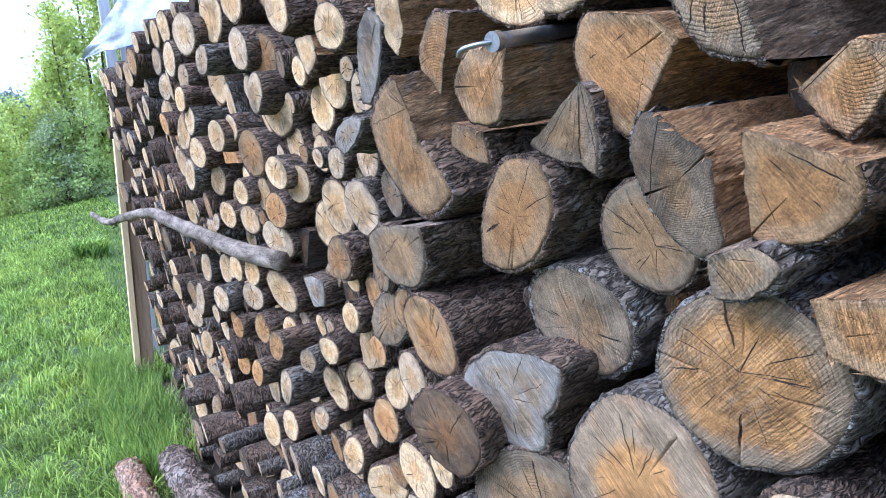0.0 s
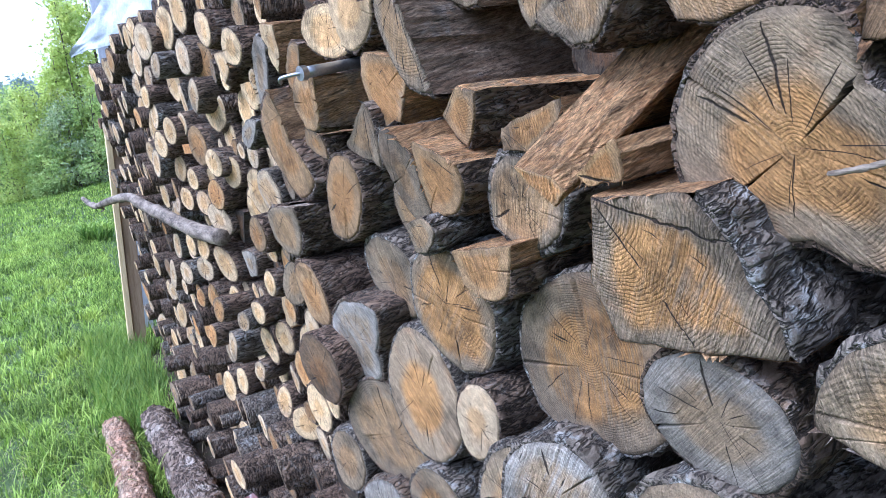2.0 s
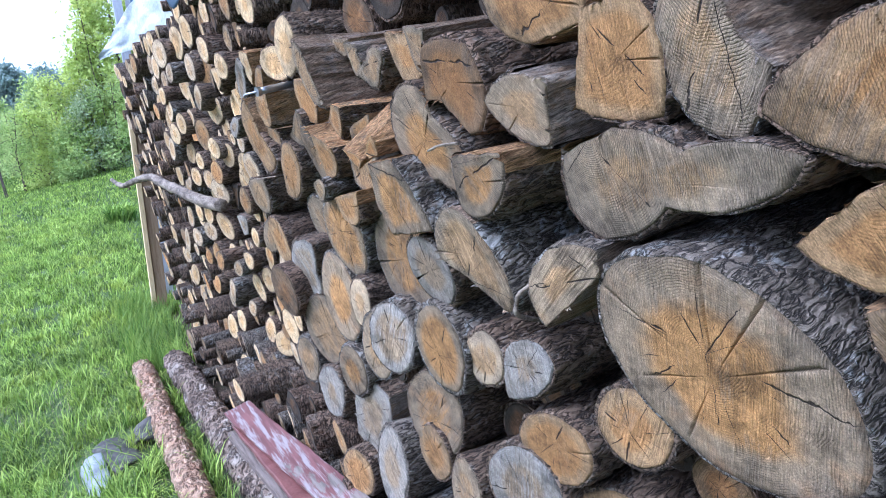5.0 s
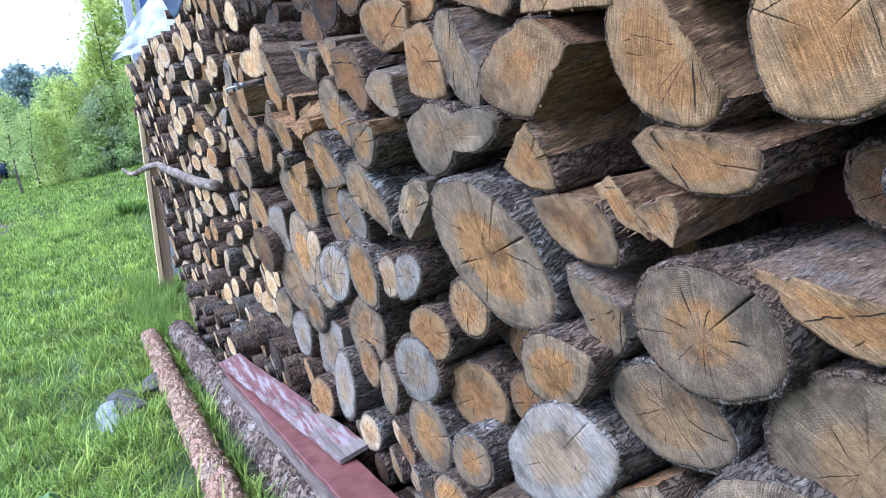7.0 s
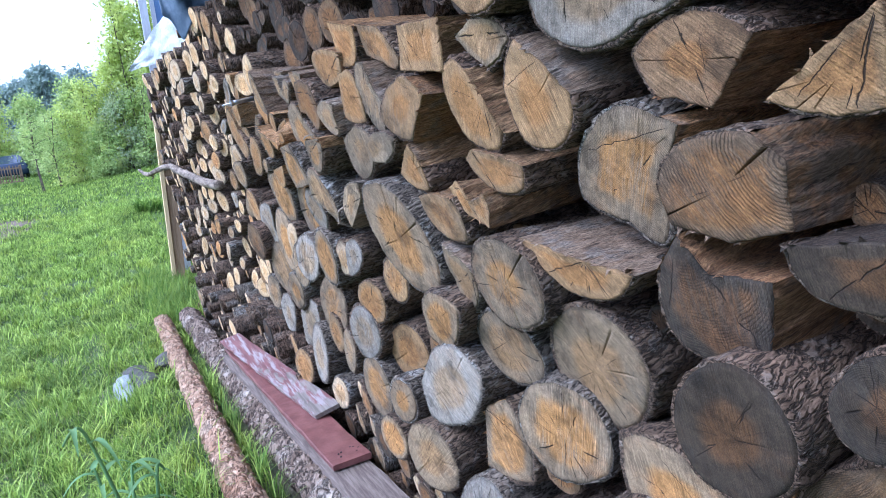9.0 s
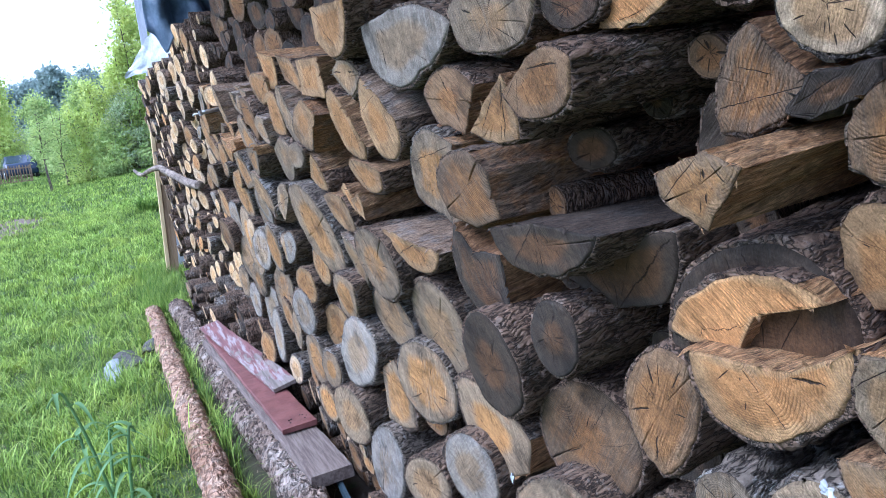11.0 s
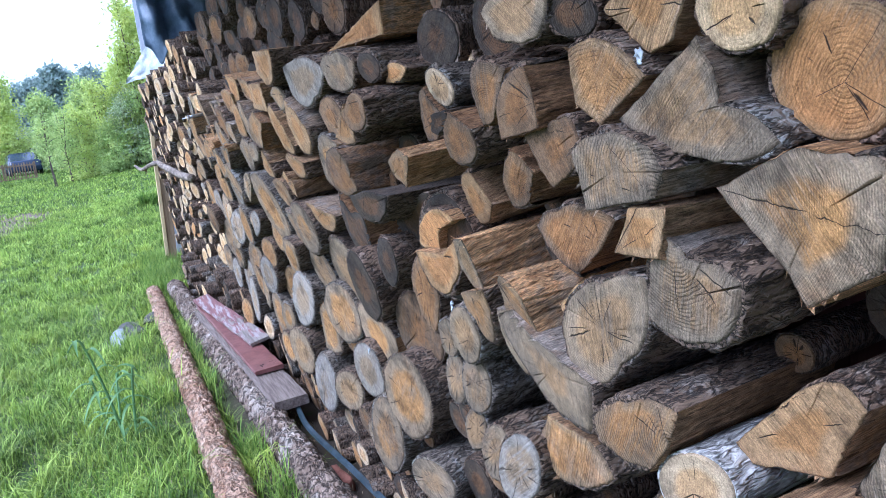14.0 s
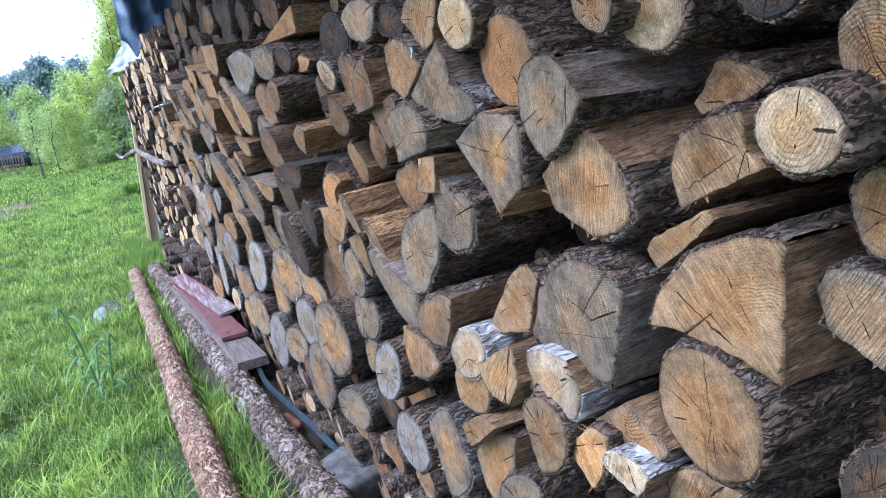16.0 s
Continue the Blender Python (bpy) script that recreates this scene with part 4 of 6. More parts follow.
split_log(-2.964, 1.663, 0.031, 1, 0.24, "b", "sbbbb", -2, 0.107, 110, 0.059, 161, 0.100, -149, 0.071, -30, 0.094, bark="brown")
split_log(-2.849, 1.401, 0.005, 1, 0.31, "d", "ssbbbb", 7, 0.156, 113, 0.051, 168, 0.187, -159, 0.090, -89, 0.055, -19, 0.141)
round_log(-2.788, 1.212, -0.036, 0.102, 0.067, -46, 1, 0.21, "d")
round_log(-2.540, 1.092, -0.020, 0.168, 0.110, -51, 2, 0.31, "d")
round_log(-2.729, 0.961, -0.116, 0.177, 0.127, -39, 8, 0.21, "b")
split_log(-2.309, 0.839, -0.102, 3, 0.21, "o", "bbssbb", 38, 0.175, 80, 0.146, 167, 0.198, -153, 0.158, -91, 0.147, -35, 0.185)
round_log(-2.193, 0.682, -0.071, 0.170, 0.110, -39, 7, 0.21, "w")
round_log(-1.806, 0.473, -0.070, 0.149, 0.094, -33, 14, 0.21, "g")
round_log(-1.499, 0.426, -0.039, 0.184, 0.116, -57, 8, 0.10, "w")
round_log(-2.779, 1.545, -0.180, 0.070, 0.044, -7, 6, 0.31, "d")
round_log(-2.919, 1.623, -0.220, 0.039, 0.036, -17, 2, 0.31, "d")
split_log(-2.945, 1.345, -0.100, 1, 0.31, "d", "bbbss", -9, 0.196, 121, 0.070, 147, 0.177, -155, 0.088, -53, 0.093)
split_log(-3.320, 1.281, 0.013, 3, 0.21, "r", "sssbbbbb", 16, 0.119, 52, 0.048, 134, 0.060, 144, 0.165, 165, 0.117, -144, 0.063, -74, 0.082, -33, 0.113)
split_log(-3.257, 1.366, -0.010, 1, 0.31, "r", "bbbsssb", -24, 0.144, 30, 0.052, 127, 0.077, 152, 0.124, 165, 0.145, 178, 0.037, -81, 0.071)
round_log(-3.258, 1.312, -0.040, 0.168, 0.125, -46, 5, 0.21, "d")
split_log(-3.078, 1.174, -0.031, 3, 0.21, "b", "bbbbbb", 15, 0.076, 100, 0.111, 130, 0.131, -173, 0.073, -76, 0.142, -38, 0.108)
round_log(-3.402, 1.692, -0.025, 0.061, 0.043, 23, 2, 0.24, "p")
split_log(-3.291, 1.631, -0.042, 1, 0.31, "b", "bssbb", 40, 0.050, 100, 0.072, -176, 0.072, -123, 0.052, -39, 0.092)
split_log(-3.419, 1.619, -0.003, 1, 0.31, "d", "sssss", -18, 0.063, 45, 0.027, 156, 0.060, 179, 0.052, -43, 0.043)
split_log(-3.293, 1.528, 0.057, 1, 0.31, "t", "ssssb", 14, 0.062, 117, 0.048, 161, 0.073, -92, 0.052, -28, 0.059, riven="warm")
split_log(-2.782, 1.783, -0.003, 1, 0.24, "g", "bbbbbb", 16, 0.137, 67, 0.061, 175, 0.153, -155, 0.108, -52, 0.067, -12, 0.126)
round_log(-2.989, 1.775, -0.023, 0.064, 0.042, 3, 6, 0.24, "d")
split_log(-3.071, 1.749, -0.057, 1, 0.24, "r", "sbbs", -14, 0.071, 38, 0.043, 178, 0.095, -72, 0.025)
round_log(-3.196, 1.071, -0.024, 0.071, 0.046, -50, 4, 0.21, "g")
round_log(-3.370, 1.124, 0.005, 0.089, 0.064, -51, 4, 0.21, "g")
round_log(-3.084, 0.913, -0.070, 0.094, 0.057, -61, 4, 0.10, "g")
round_log(-3.308, 0.971, -0.028, 0.094, 0.064, -57, 7, 0.12, "g")
split_log(-3.475, 1.313, 0.014, 1, 0.31, "g", "ssbbb", 73, 0.065, 110, 0.069, -119, 0.070, -89, 0.070, -16, 0.043, riven="warm")
split_log(-3.472, 1.207, 0.006, 1, 0.31, "t", "sbbb", 30, 0.070, 134, 0.090, -100, 0.084, -60, 0.069)
split_log(-3.693, 1.273, 0.031, 1, 0.31, "t", "sssss", 48, 0.059, 75, 0.063, 157, 0.043, -125, 0.078, -26, 0.049, riven="warm")
split_log(-3.653, 1.188, 0.013, 1, 0.31, "g", "sssbb", 46, 0.078, 94, 0.061, 162, 0.102, -74, 0.100, -32, 0.076)
split_log(-3.776, 1.397, -0.067, -0, 0.10, "b", "bbbssbb", 3, 0.129, 44, 0.064, 136, 0.086, 163, 0.134, -171, 0.083, -88, 0.074, -35, 0.091)
split_log(-3.823, 1.293, -0.014, -0, 0.10, "r", "sssss", -15, 0.041, 127, 0.047, 148, 0.039, -117, 0.024, -34, 0.045)
split_log(-3.633, 1.493, -0.050, 1, 0.31, "b", "bssbb", -3, 0.059, 109, 0.075, 165, 0.068, -108, 0.050, -47, 0.084)
split_log(-3.848, 1.561, -0.005, -0, 0.10, "b", "sbbbsss", 17, 0.092, 107, 0.050, 142, 0.081, 178, 0.078, -123, 0.054, -73, 0.069, -29, 0.064)
split_log(-3.500, 1.579, -0.003, 1, 0.31, "b", "ssbbbb", 22, 0.062, 87, 0.061, 162, 0.077, -160, 0.069, -84, 0.058, -27, 0.084)
split_log(-3.651, 1.670, -0.005, 1, 0.24, "b", "bbssb", 24, 0.054, 79, 0.057, 158, 0.089, -83, 0.062, -51, 0.088)
split_log(-3.781, 1.635, 0.016, -0, 0.10, "b", "bbssss", 4, 0.067, 84, 0.057, 127, 0.081, 176, 0.060, -147, 0.072, -38, 0.091)
split_log(-3.279, 1.700, -0.172, 1, 0.24, "f", "ssbbbb", -20, 0.069, 53, 0.039, 111, 0.072, -171, 0.035, -165, 0.077, -83, 0.046)
split_log(-3.424, 1.438, -0.058, 1, 0.31, "t", "bssss", 45, 0.059, 106, 0.071, -177, 0.069, -117, 0.053, -49, 0.090)
round_log(-2.677, 0.728, -0.049, 0.198, 0.140, -47, 8, 0.16, "o")
split_log(-3.948, 1.279, 0.018, -0, 0.10, "g", "bbbbbbbb", -2, 0.113, 47, 0.079, 102, 0.083, 140, 0.165, 167, 0.121, -126, 0.068, -71, 0.119, -36, 0.148)
split_log(-3.786, 1.161, 0.031, -0, 0.10, "g", "sssbbb", 23, 0.184, 42, 0.147, 56, 0.067, 173, 0.130, -142, 0.137, -82, 0.072)
split_log(-4.154, 1.370, 0.020, -0, 0.10, "g", "bsbbbbb", 5, 0.082, 66, 0.096, 97, 0.060, 160, 0.109, -159, 0.087, -91, 0.074, -27, 0.109)
split_log(-4.089, 1.450, 0.031, -0, 0.10, "t", "ssss", -29, 0.075, 59, 0.040, 145, 0.069, -134, 0.045)
split_log(-4.054, 1.535, 0.039, -0, 0.10, "g", "bbbsss", 19, 0.097, 78, 0.057, 152, 0.083, 177, 0.106, -157, 0.086, -39, 0.097)
split_log(-4.351, 1.491, 0.019, -0, 0.10, "o", "ssbbsss", 12, 0.131, 80, 0.075, 129, 0.088, 147, 0.113, -149, 0.090, -81, 0.104, -50, 0.073)
split_log(-2.830, 1.890, -0.080, 3, 0.17, "r", "ssss", -5, 0.332, 162, 0.170, -167, 0.145, -9, 0.167)
round_log(-2.422, 0.505, -0.028, 0.195, 0.120, -56, 7, 0.10, "o")
round_log(-2.768, 0.462, -0.052, 0.136, 0.088, -21, 12, 0.21, "g")
round_log(-3.385, 0.822, -0.017, 0.093, 0.055, -61, 9, 0.10, "g")
round_log(-3.622, 0.902, 0.046, 0.106, 0.061, -55, 9, 0.10, "w")
round_log(-3.244, 0.830, -0.035, 0.079, 0.045, -58, 9, 0.10, "g")
split_log(-3.769, 0.985, 0.006, -0, 0.10, "t", "ssbbs", -11, 0.124, 47, 0.084, 151, 0.110, 178, 0.138, -53, 0.104)
split_log(-4.187, 1.605, 0.016, -0, 0.10, "g", "ssbbss", -0, 0.136, 108, 0.095, 169, 0.057, -165, 0.140, -130, 0.078, -40, 0.070)
round_log(-4.350, 1.639, -0.032, 0.089, 0.079, -7, -1, 0.10, "r")
round_log(-4.257, 1.716, -0.001, 0.062, 0.048, 7, 1, 0.10, "f")
split_log(-4.107, 1.744, -0.010, -0, 0.10, "t", "sssss", 6, 0.092, 59, 0.058, 162, 0.091, -128, 0.060, -81, 0.060)
split_log(-3.782, 1.786, -0.007, -0, 0.10, "g", "bbbbs", 10, 0.114, 68, 0.050, 172, 0.107, -146, 0.082, -19, 0.086)
round_log(-3.914, 1.763, -0.026, 0.051, 0.035, 15, 15, 0.09, "d")
split_log(-4.009, 1.661, 0.007, -0, 0.10, "t", "bbsss", 38, 0.084, 111, 0.057, -178, 0.099, -79, 0.068, -26, 0.073)
split_log(-4.522, 1.568, 0.016, -0, 0.10, "g", "bbsbbbb", 25, 0.074, 72, 0.068, 123, 0.074, 178, 0.084, -130, 0.057, -74, 0.085, -35, 0.077)
split_log(-4.521, 1.237, 0.017, -0, 0.10, "g", "sbsbb", -20, 0.153, 32, 0.103, 145, 0.156, -129, 0.107, -65, 0.086)
split_log(-4.290, 1.216, -0.010, -0, 0.10, "t", "sbbsss", -26, 0.123, 96, 0.062, 125, 0.106, 146, 0.111, -130, 0.057, -40, 0.122)
split_log(-4.040, 1.144, 0.049, -0, 0.10, "t", "bbssbb", -9, 0.114, 86, 0.054, 147, 0.130, 176, 0.079, -107, 0.064, -29, 0.115)
round_log(-4.145, 1.094, 0.037, 0.084, 0.053, -31, 2, 0.10, "p", bark="birch")
split_log(-4.452, 1.130, 0.039, -0, 0.10, "p", "bbsbbb", -2, 0.120, 36, 0.069, 137, 0.080, 174, 0.089, -141, 0.078, -80, 0.056, bark="birch")
split_log(-4.328, 1.111, 0.065, -0, 0.10, "t", "sssbb", -3, 0.085, 128, 0.094, 173, 0.070, -101, 0.058, -37, 0.082)
split_log(-4.114, 1.008, 0.028, -0, 0.10, "t", "bbbbb", 5, 0.086, 103, 0.061, 162, 0.098, -134, 0.061, -37, 0.090)
round_log(-4.770, 1.177, 0.013, 0.094, 0.088, -45, -2, 0.10, "t")
split_log(-4.806, 1.326, 0.001, -0, 0.10, "t", "bbbssss", -22, 0.154, 18, 0.086, 84, 0.073, 137, 0.127, -131, 0.110, -96, 0.064, -28, 0.114)
split_log(-4.942, 1.334, -0.041, -0, 0.10, "g", "bbbsss", 28, 0.053, 59, 0.052, 123, 0.054, -148, 0.051, -113, 0.062, -33, 0.047)
split_log(-4.720, 1.389, -0.015, -0, 0.10, "t", "ssssss", -18, 0.062, -1, 0.039, 143, 0.071, 155, 0.082, -97, 0.017, -47, 0.063)
split_log(-4.560, 1.447, -0.007, -0, 0.10, "t", "ssbbss", 7, 0.113, 99, 0.091, 159, 0.088, -157, 0.103, -99, 0.080, -24, 0.098)
split_log(-4.761, 1.484, -0.041, -0, 0.10, "t", "bbssss", -15, 0.072, 26, 0.057, 133, 0.081, 165, 0.061, -177, 0.084, -47, 0.085)
round_log(-4.953, 1.527, 0.040, 0.047, 0.042, 3, 1, 0.10, "f")
round_log(-4.980, 1.439, -0.040, 0.050, 0.043, 83, -3, 0.10, "t")
round_log(-4.994, 1.587, -0.019, 0.050, 0.042, 69, -3, 0.10, "t")
split_log(-4.708, 1.564, -0.132, -0, 0.10, "t", "sbbss", -17, 0.062, 79, 0.037, 176, 0.073, -118, 0.024, -36, 0.058)
round_log(-4.665, 1.669, -0.061, 0.062, 0.052, 17, 2, 0.10, "f")
split_log(-4.609, 1.680, -0.019, -0, 0.10, "t", "bbbbb", 25, 0.049, 132, 0.031, -179, 0.042, -119, 0.036, -17, 0.036)
round_log(-4.857, 1.664, -0.051, 0.042, 0.035, 18, 3, 0.10, "d")
split_log(-4.123, 0.833, 0.007, -0, 0.10, "t", "bbsbb", -10, 0.106, 95, 0.071, 138, 0.156, -175, 0.069, -62, 0.138)
split_log(-4.124, 0.921, 0.039, -0, 0.10, "t", "ssss", -14, 0.082, 126, 0.059, 157, 0.109, -50, 0.083)
split_log(-3.879, 0.756, 0.014, -0, 0.10, "o", "bbbs", 20, 0.116, 108, 0.143, -174, 0.120, -69, 0.162)
round_log(-3.642, 0.695, 0.026, 0.112, 0.083, -50, 6, 0.16, "w")
split_log(-4.532, 1.035, 0.035, -0, 0.10, "r", "sbbs", -11, 0.060, 100, 0.052, 140, 0.079, -84, 0.070)
split_log(-4.617, 1.098, 0.014, -0, 0.10, "t", "ssbbb", -8, 0.090, 72, 0.040, 176, 0.083, -163, 0.068, -27, 0.058)
split_log(-4.632, 1.050, 0.045, -0, 0.10, "p", "bbss", -12, 0.062, 70, 0.035, 165, 0.055, -123, 0.039, bark="birch")
split_log(-4.429, 1.031, 0.051, -0, 0.10, "t", "bbbbb", 23, 0.072, 89, 0.074, 149, 0.079, -139, 0.061, -69, 0.094)
split_log(-4.726, 1.031, -0.003, -0, 0.10, "t", "bbbbb", 9, 0.064, 85, 0.049, 147, 0.093, -167, 0.055, -53, 0.093)
round_log(-4.994, 1.177, 0.014, 0.060, 0.040, -60, 0, 0.10, "d")
round_log(-4.241, 0.812, 0.026, 0.073, 0.048, -45, 15, 0.09, "g")

# the rest of the stack, packed into the room between those logs
def pack(count, y0, y1, z0, z1, sizes, recess, fronts=(-0.07, 0.06), tones="ffffppppttrgd"):
    done = []
    for r in sizes:
        for _ in range(count):
            y, z = rng.uniform(y0, y1), rng.uniform(z0, z1)
            if -3.1 < y < -2.25 and z > 1.45:
                continue
            if any((y - q[0]) ** 2 + (z - q[1]) ** 2 < (0.93 * (r + q[2])) ** 2 for q in PLACED):
                continue
            if recess and y > 0.9:
                ob = round_log(y, z, -rng.uniform(0.03, 0.11), r, r * rng.uniform(0.8, 1.0), rng.randrange(180), rng.randrange(-6, 10), 0.15, rng.choice("ffpptgd"))
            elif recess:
                # near set-back ends only get dark tones: gap shade put into their colour
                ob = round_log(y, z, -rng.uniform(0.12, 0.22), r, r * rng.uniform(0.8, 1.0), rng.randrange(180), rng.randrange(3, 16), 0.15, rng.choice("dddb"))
            else:
                ob = round_log(y, z, rng.uniform(*fronts), r, r * rng.uniform(0.78, 1.0), rng.randrange(180), rng.randrange(-8, 9), 0.15, rng.choice(tones))
            done.append(ob)
    return done


def joined(name, things):
    """Joins many small logs into one object, keeping their materials and outlines."""
    mats, vs, fs, mi, uvs, base = [], [], [], [], {"polar": [], "pith": [], "saw": []}, 0
    for thing in things:
        m = thing.matrix_world.copy()
        for ch in list(thing.children):
            me = ch.data
            mat = me.materials[0]
            if mat not in mats:
                mats.append(mat)
            vs += [tuple(m @ v.co) for v in me.vertices]
            for pl in me.polygons:
                fs.append([base + i for i in pl.vertices])
                mi.append(mats.index(mat))
                for key in uvs:
                    lay = me.uv_layers.get(key)
                    uvs[key] += [tuple(lay.data[i].uv) for i in pl.loop_indices] if lay else [(0.0, 0.0)] * len(pl.vertices)
            base += len(me.vertices)
            bpy.data.objects.remove(ch)
            bpy.data.meshes.remove(me)
        bpy.data.objects.remove(thing)
    me = bpy.data.meshes.new(name)
    me.from_pydata(vs, [], fs)
    for mat in mats:
        me.materials.append(mat)
    me.polygons.foreach_set("material_index", mi)
    for key, vals in uvs.items():
        me.uv_layers.new(name=key).data.foreach_set("uv", [c for uv in vals for c in uv])
    return new(name, me)


bpy.context.view_layer.update()
far_logs = pack(240, 2.0, 4.0, 0.05, 0.36, (0.075, 0.062, 0.05, 0.04), False, (0.05, 0.17), "fppttgd")
far_logs += pack(260, 2.75, 5.55, 0.08, 2.32, (0.075, 0.065, 0.055, 0.046, 0.038), False)
far_logs += pack(160, 0.6, 2.75, 0.05, 0.5, (0.08, 0.065, 0.052, 0.042), False, (-0.05, 0.05), "ppttgdd")
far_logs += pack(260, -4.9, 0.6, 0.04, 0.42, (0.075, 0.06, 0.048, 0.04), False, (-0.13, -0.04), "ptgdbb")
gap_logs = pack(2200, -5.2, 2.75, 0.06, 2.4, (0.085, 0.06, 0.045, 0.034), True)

bpy.context.view_layer.update()
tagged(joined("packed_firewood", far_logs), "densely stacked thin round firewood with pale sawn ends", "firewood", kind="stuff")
tagged(joined("firewood_in_gaps", gap_logs), "log ends set back between the firewood, many toned dark as shade", "firewood", kind="stuff")

# ---- ground ----
def ground_z(x, y):
    dip = -0.16 * (1 - min(1, max(0, (x + 0.35) / 0.5)))
    far = max(0.0, min(1.0, (y - 7) / 18))
    return dip * (1 - far) + (0.55 + 0.13 * min(6.0, max(0.0, x + 1.5))) * far + 0.025 * noise.noise((x * 0.9, y * 0.9, 0)) + 0.012 * noise.noise((x * 4, y * 4, 3))


def axis(spans):
    out = []
    for a, b, s in spans:
        c = max(1, int(round((b - a) / s)))
        out += [a + (b - a) * i / c for i in range(c)]
    return out + [spans[-1][1]]


m_ground, t, p = node_mat("grass_and_soil")
n = Nodes(t)
o = n.coord()
big = n.noise(o, 0.9, 4.0)
mid = n.noise(o, 7.0, 4.0, 0.65)
fin = n.noise(o, 60.0, 4.0, 0.7)
col = n.mix(n.ramp(mid, 0.3, 0.7), (0.03, 0.055, 0.011), (0.08, 0.125, 0.025))
col = n.mix(n.ramp(fin, 0.45, 0.75), col, (0.12, 0.17, 0.045))
col = n.mix(n.ramp(n.math("ADD", big, n.math("MULTIPLY", mid, 0.5)), 0.86, 1.02, 0.0, 0.7), col, (0.1, 0.08, 0.05))
sp = n.add("ShaderNodeSeparateXYZ", Vector=o)
bare = n.math("MULTIPLY", n.math("MULTIPLY", n.ramp(sp.outputs[0], 0.42, 0.62), n.ramp(sp.outputs[0], 4.6, 4.2)), n.math("MULTIPLY", n.ramp(sp.outputs[1], 6.2, 5.6), n.ramp(sp.outputs[1], -7.2, -6.6)))
col = n.mix(n.math("MULTIPLY", bare, n.ramp(mid, 0.2, 0.5)), col, (0.065, 0.047, 0.03))
dug = n.vec("LENGTH", n.vec("MULTIPLY", n.vec("ADD", o, (2.3, -15.0, 0.0)), (0.83, 0.385, 0.0)))
col = n.mix(n.ramp(n.math("ADD", dug, n.math("MULTIPLY", mid, 1.9)), 2.15, 1.7, 0.0, 0.95), col, n.mix(n.ramp(fin, 0.4, 0.62), (0.085, 0.052, 0.036), (0.22, 0.15, 0.115)))
t.links.new(col, p.inputs["Base Color"])
p.inputs["Roughness"].default_value = 0.9
t.links.new(n.bump(n.math("ADD", fin, mid), 0.8, 0.03), p.inputs["Normal"])
xs = axis([(-400, -40, 60), (-40, -8, 2), (-8, -2, 0.5), (-2, 1.4, 0.1), (1.4, 8, 1.1), (8, 400, 56)])
ys = axis([(-400, -20, 60), (-20, -7, 2), (-7, 7, 0.14), (7, 40, 1.2), (40, 400, 45)])
vv = [(x, y, ground_z(x, y)) for y in ys for x in xs]
nx = len(xs)
ff = [(j * nx + i, j * nx + i + 1, (j + 1) * nx + i + 1, (j + 1) * nx + i) for j in range(len(ys) - 1) for i in range(nx - 1)]
tagged(smooth(part("ground", (vv, ff), m_ground, None)), "grassy garden ground with worn muddy patches", "ground", kind="structure")


# ---- plain materials ----
def worn(name, a, b, scale=12.0, rough=0.7, bump=0.3, dist=0.003, stretch=(1, 1, 1), metal=0.0, spec=0.4, lo=0.55, hi=0.95):
    """Two colours in patches at two scales, with fine relief."""
    m, t, p = node_mat(name)
    n = Nodes(t)
    o = n.scaled(n.coord(), stretch)
    f1, f2 = n.noise(o, scale, 5.0, 0.6), n.noise(o, scale * 9, 4.0, 0.65)
    col = n.mix(n.ramp(n.math("ADD", f1, n.math("MULTIPLY", f2, 0.5)), lo, hi), a, b)
    t.links.new(col, p.inputs["Base Color"])
    p.inputs["Roughness"].default_value, p.inputs["Metallic"].default_value = rough, metal
    p.inputs["Specular IOR Level"].default_value = spec
    t.links.new(n.bump(n.math("ADD", f1, f2), bump, dist), p.inputs["Normal"])
    return m


def leaf_mat(name, a, b, trans=0.35):
    m, t, p = node_mat(name)
    n = Nodes(t)
    g = t.nodes.new("ShaderNodeNewGeometry")
    col = n.mix(g.outputs["Random Per Island"], a, b)
    o = n.coord()
    col = n.mix(n.ramp(n.noise(o, 1.3, 4.0, 0.6), 0.38, 0.68, 0.0, 0.6), col, tuple(c * 0.5 for c in a))
    col = n.mix(n.ramp(n.noise(o, 2.6, 5.0, 0.65, w=3.0), 0.5, 0.68, 0.0, 0.6), col, (b[0] * 1.12, b[1] * 1.02, b[2] * 0.8))
    t.links.new(col, p.inputs["Base Color"])
    p.inputs["Roughness"].default_value = 0.6
    p.inputs["Specular IOR Level"].default_value = 0.3
    tr = n.add("ShaderNodeBsdfTranslucent", Color=col)
    mx = n.add("ShaderNodeMixShader", i0=trans, i1=p.outputs[0], i2=tr.outputs[0])
    t.links.new(mx.outputs[0], t.nodes["Material Output"].inputs[0])
    return m


M_GRASS = leaf_mat("grass_blade", (0.042, 0.092, 0.01), (0.31, 0.43, 0.07))
M_BRIGHT = leaf_mat("bright_grass_blade", (0.23, 0.37, 0.04), (0.55, 0.69, 0.14), 0.3)
M_TALL = leaf_mat("tall_grass_blade", (0.08, 0.18, 0.022), (0.43, 0.57, 0.11))
M_STRAW = leaf_mat("straw", (0.3, 0.24, 0.13), (0.5, 0.42, 0.27), 0.2)
M_WEED = leaf_mat("weed_leaf", (0.1, 0.22, 0.07), (0.24, 0.4, 0.17))
M_LEAF = leaf_mat("spring_leaf", (0.42, 0.52, 0.1), (0.74, 0.82, 0.28), 0.5)
M_LEAF2 = leaf_mat("bush_leaf", (0.28, 0.4, 0.11), (0.64, 0.74, 0.28), 0.5)
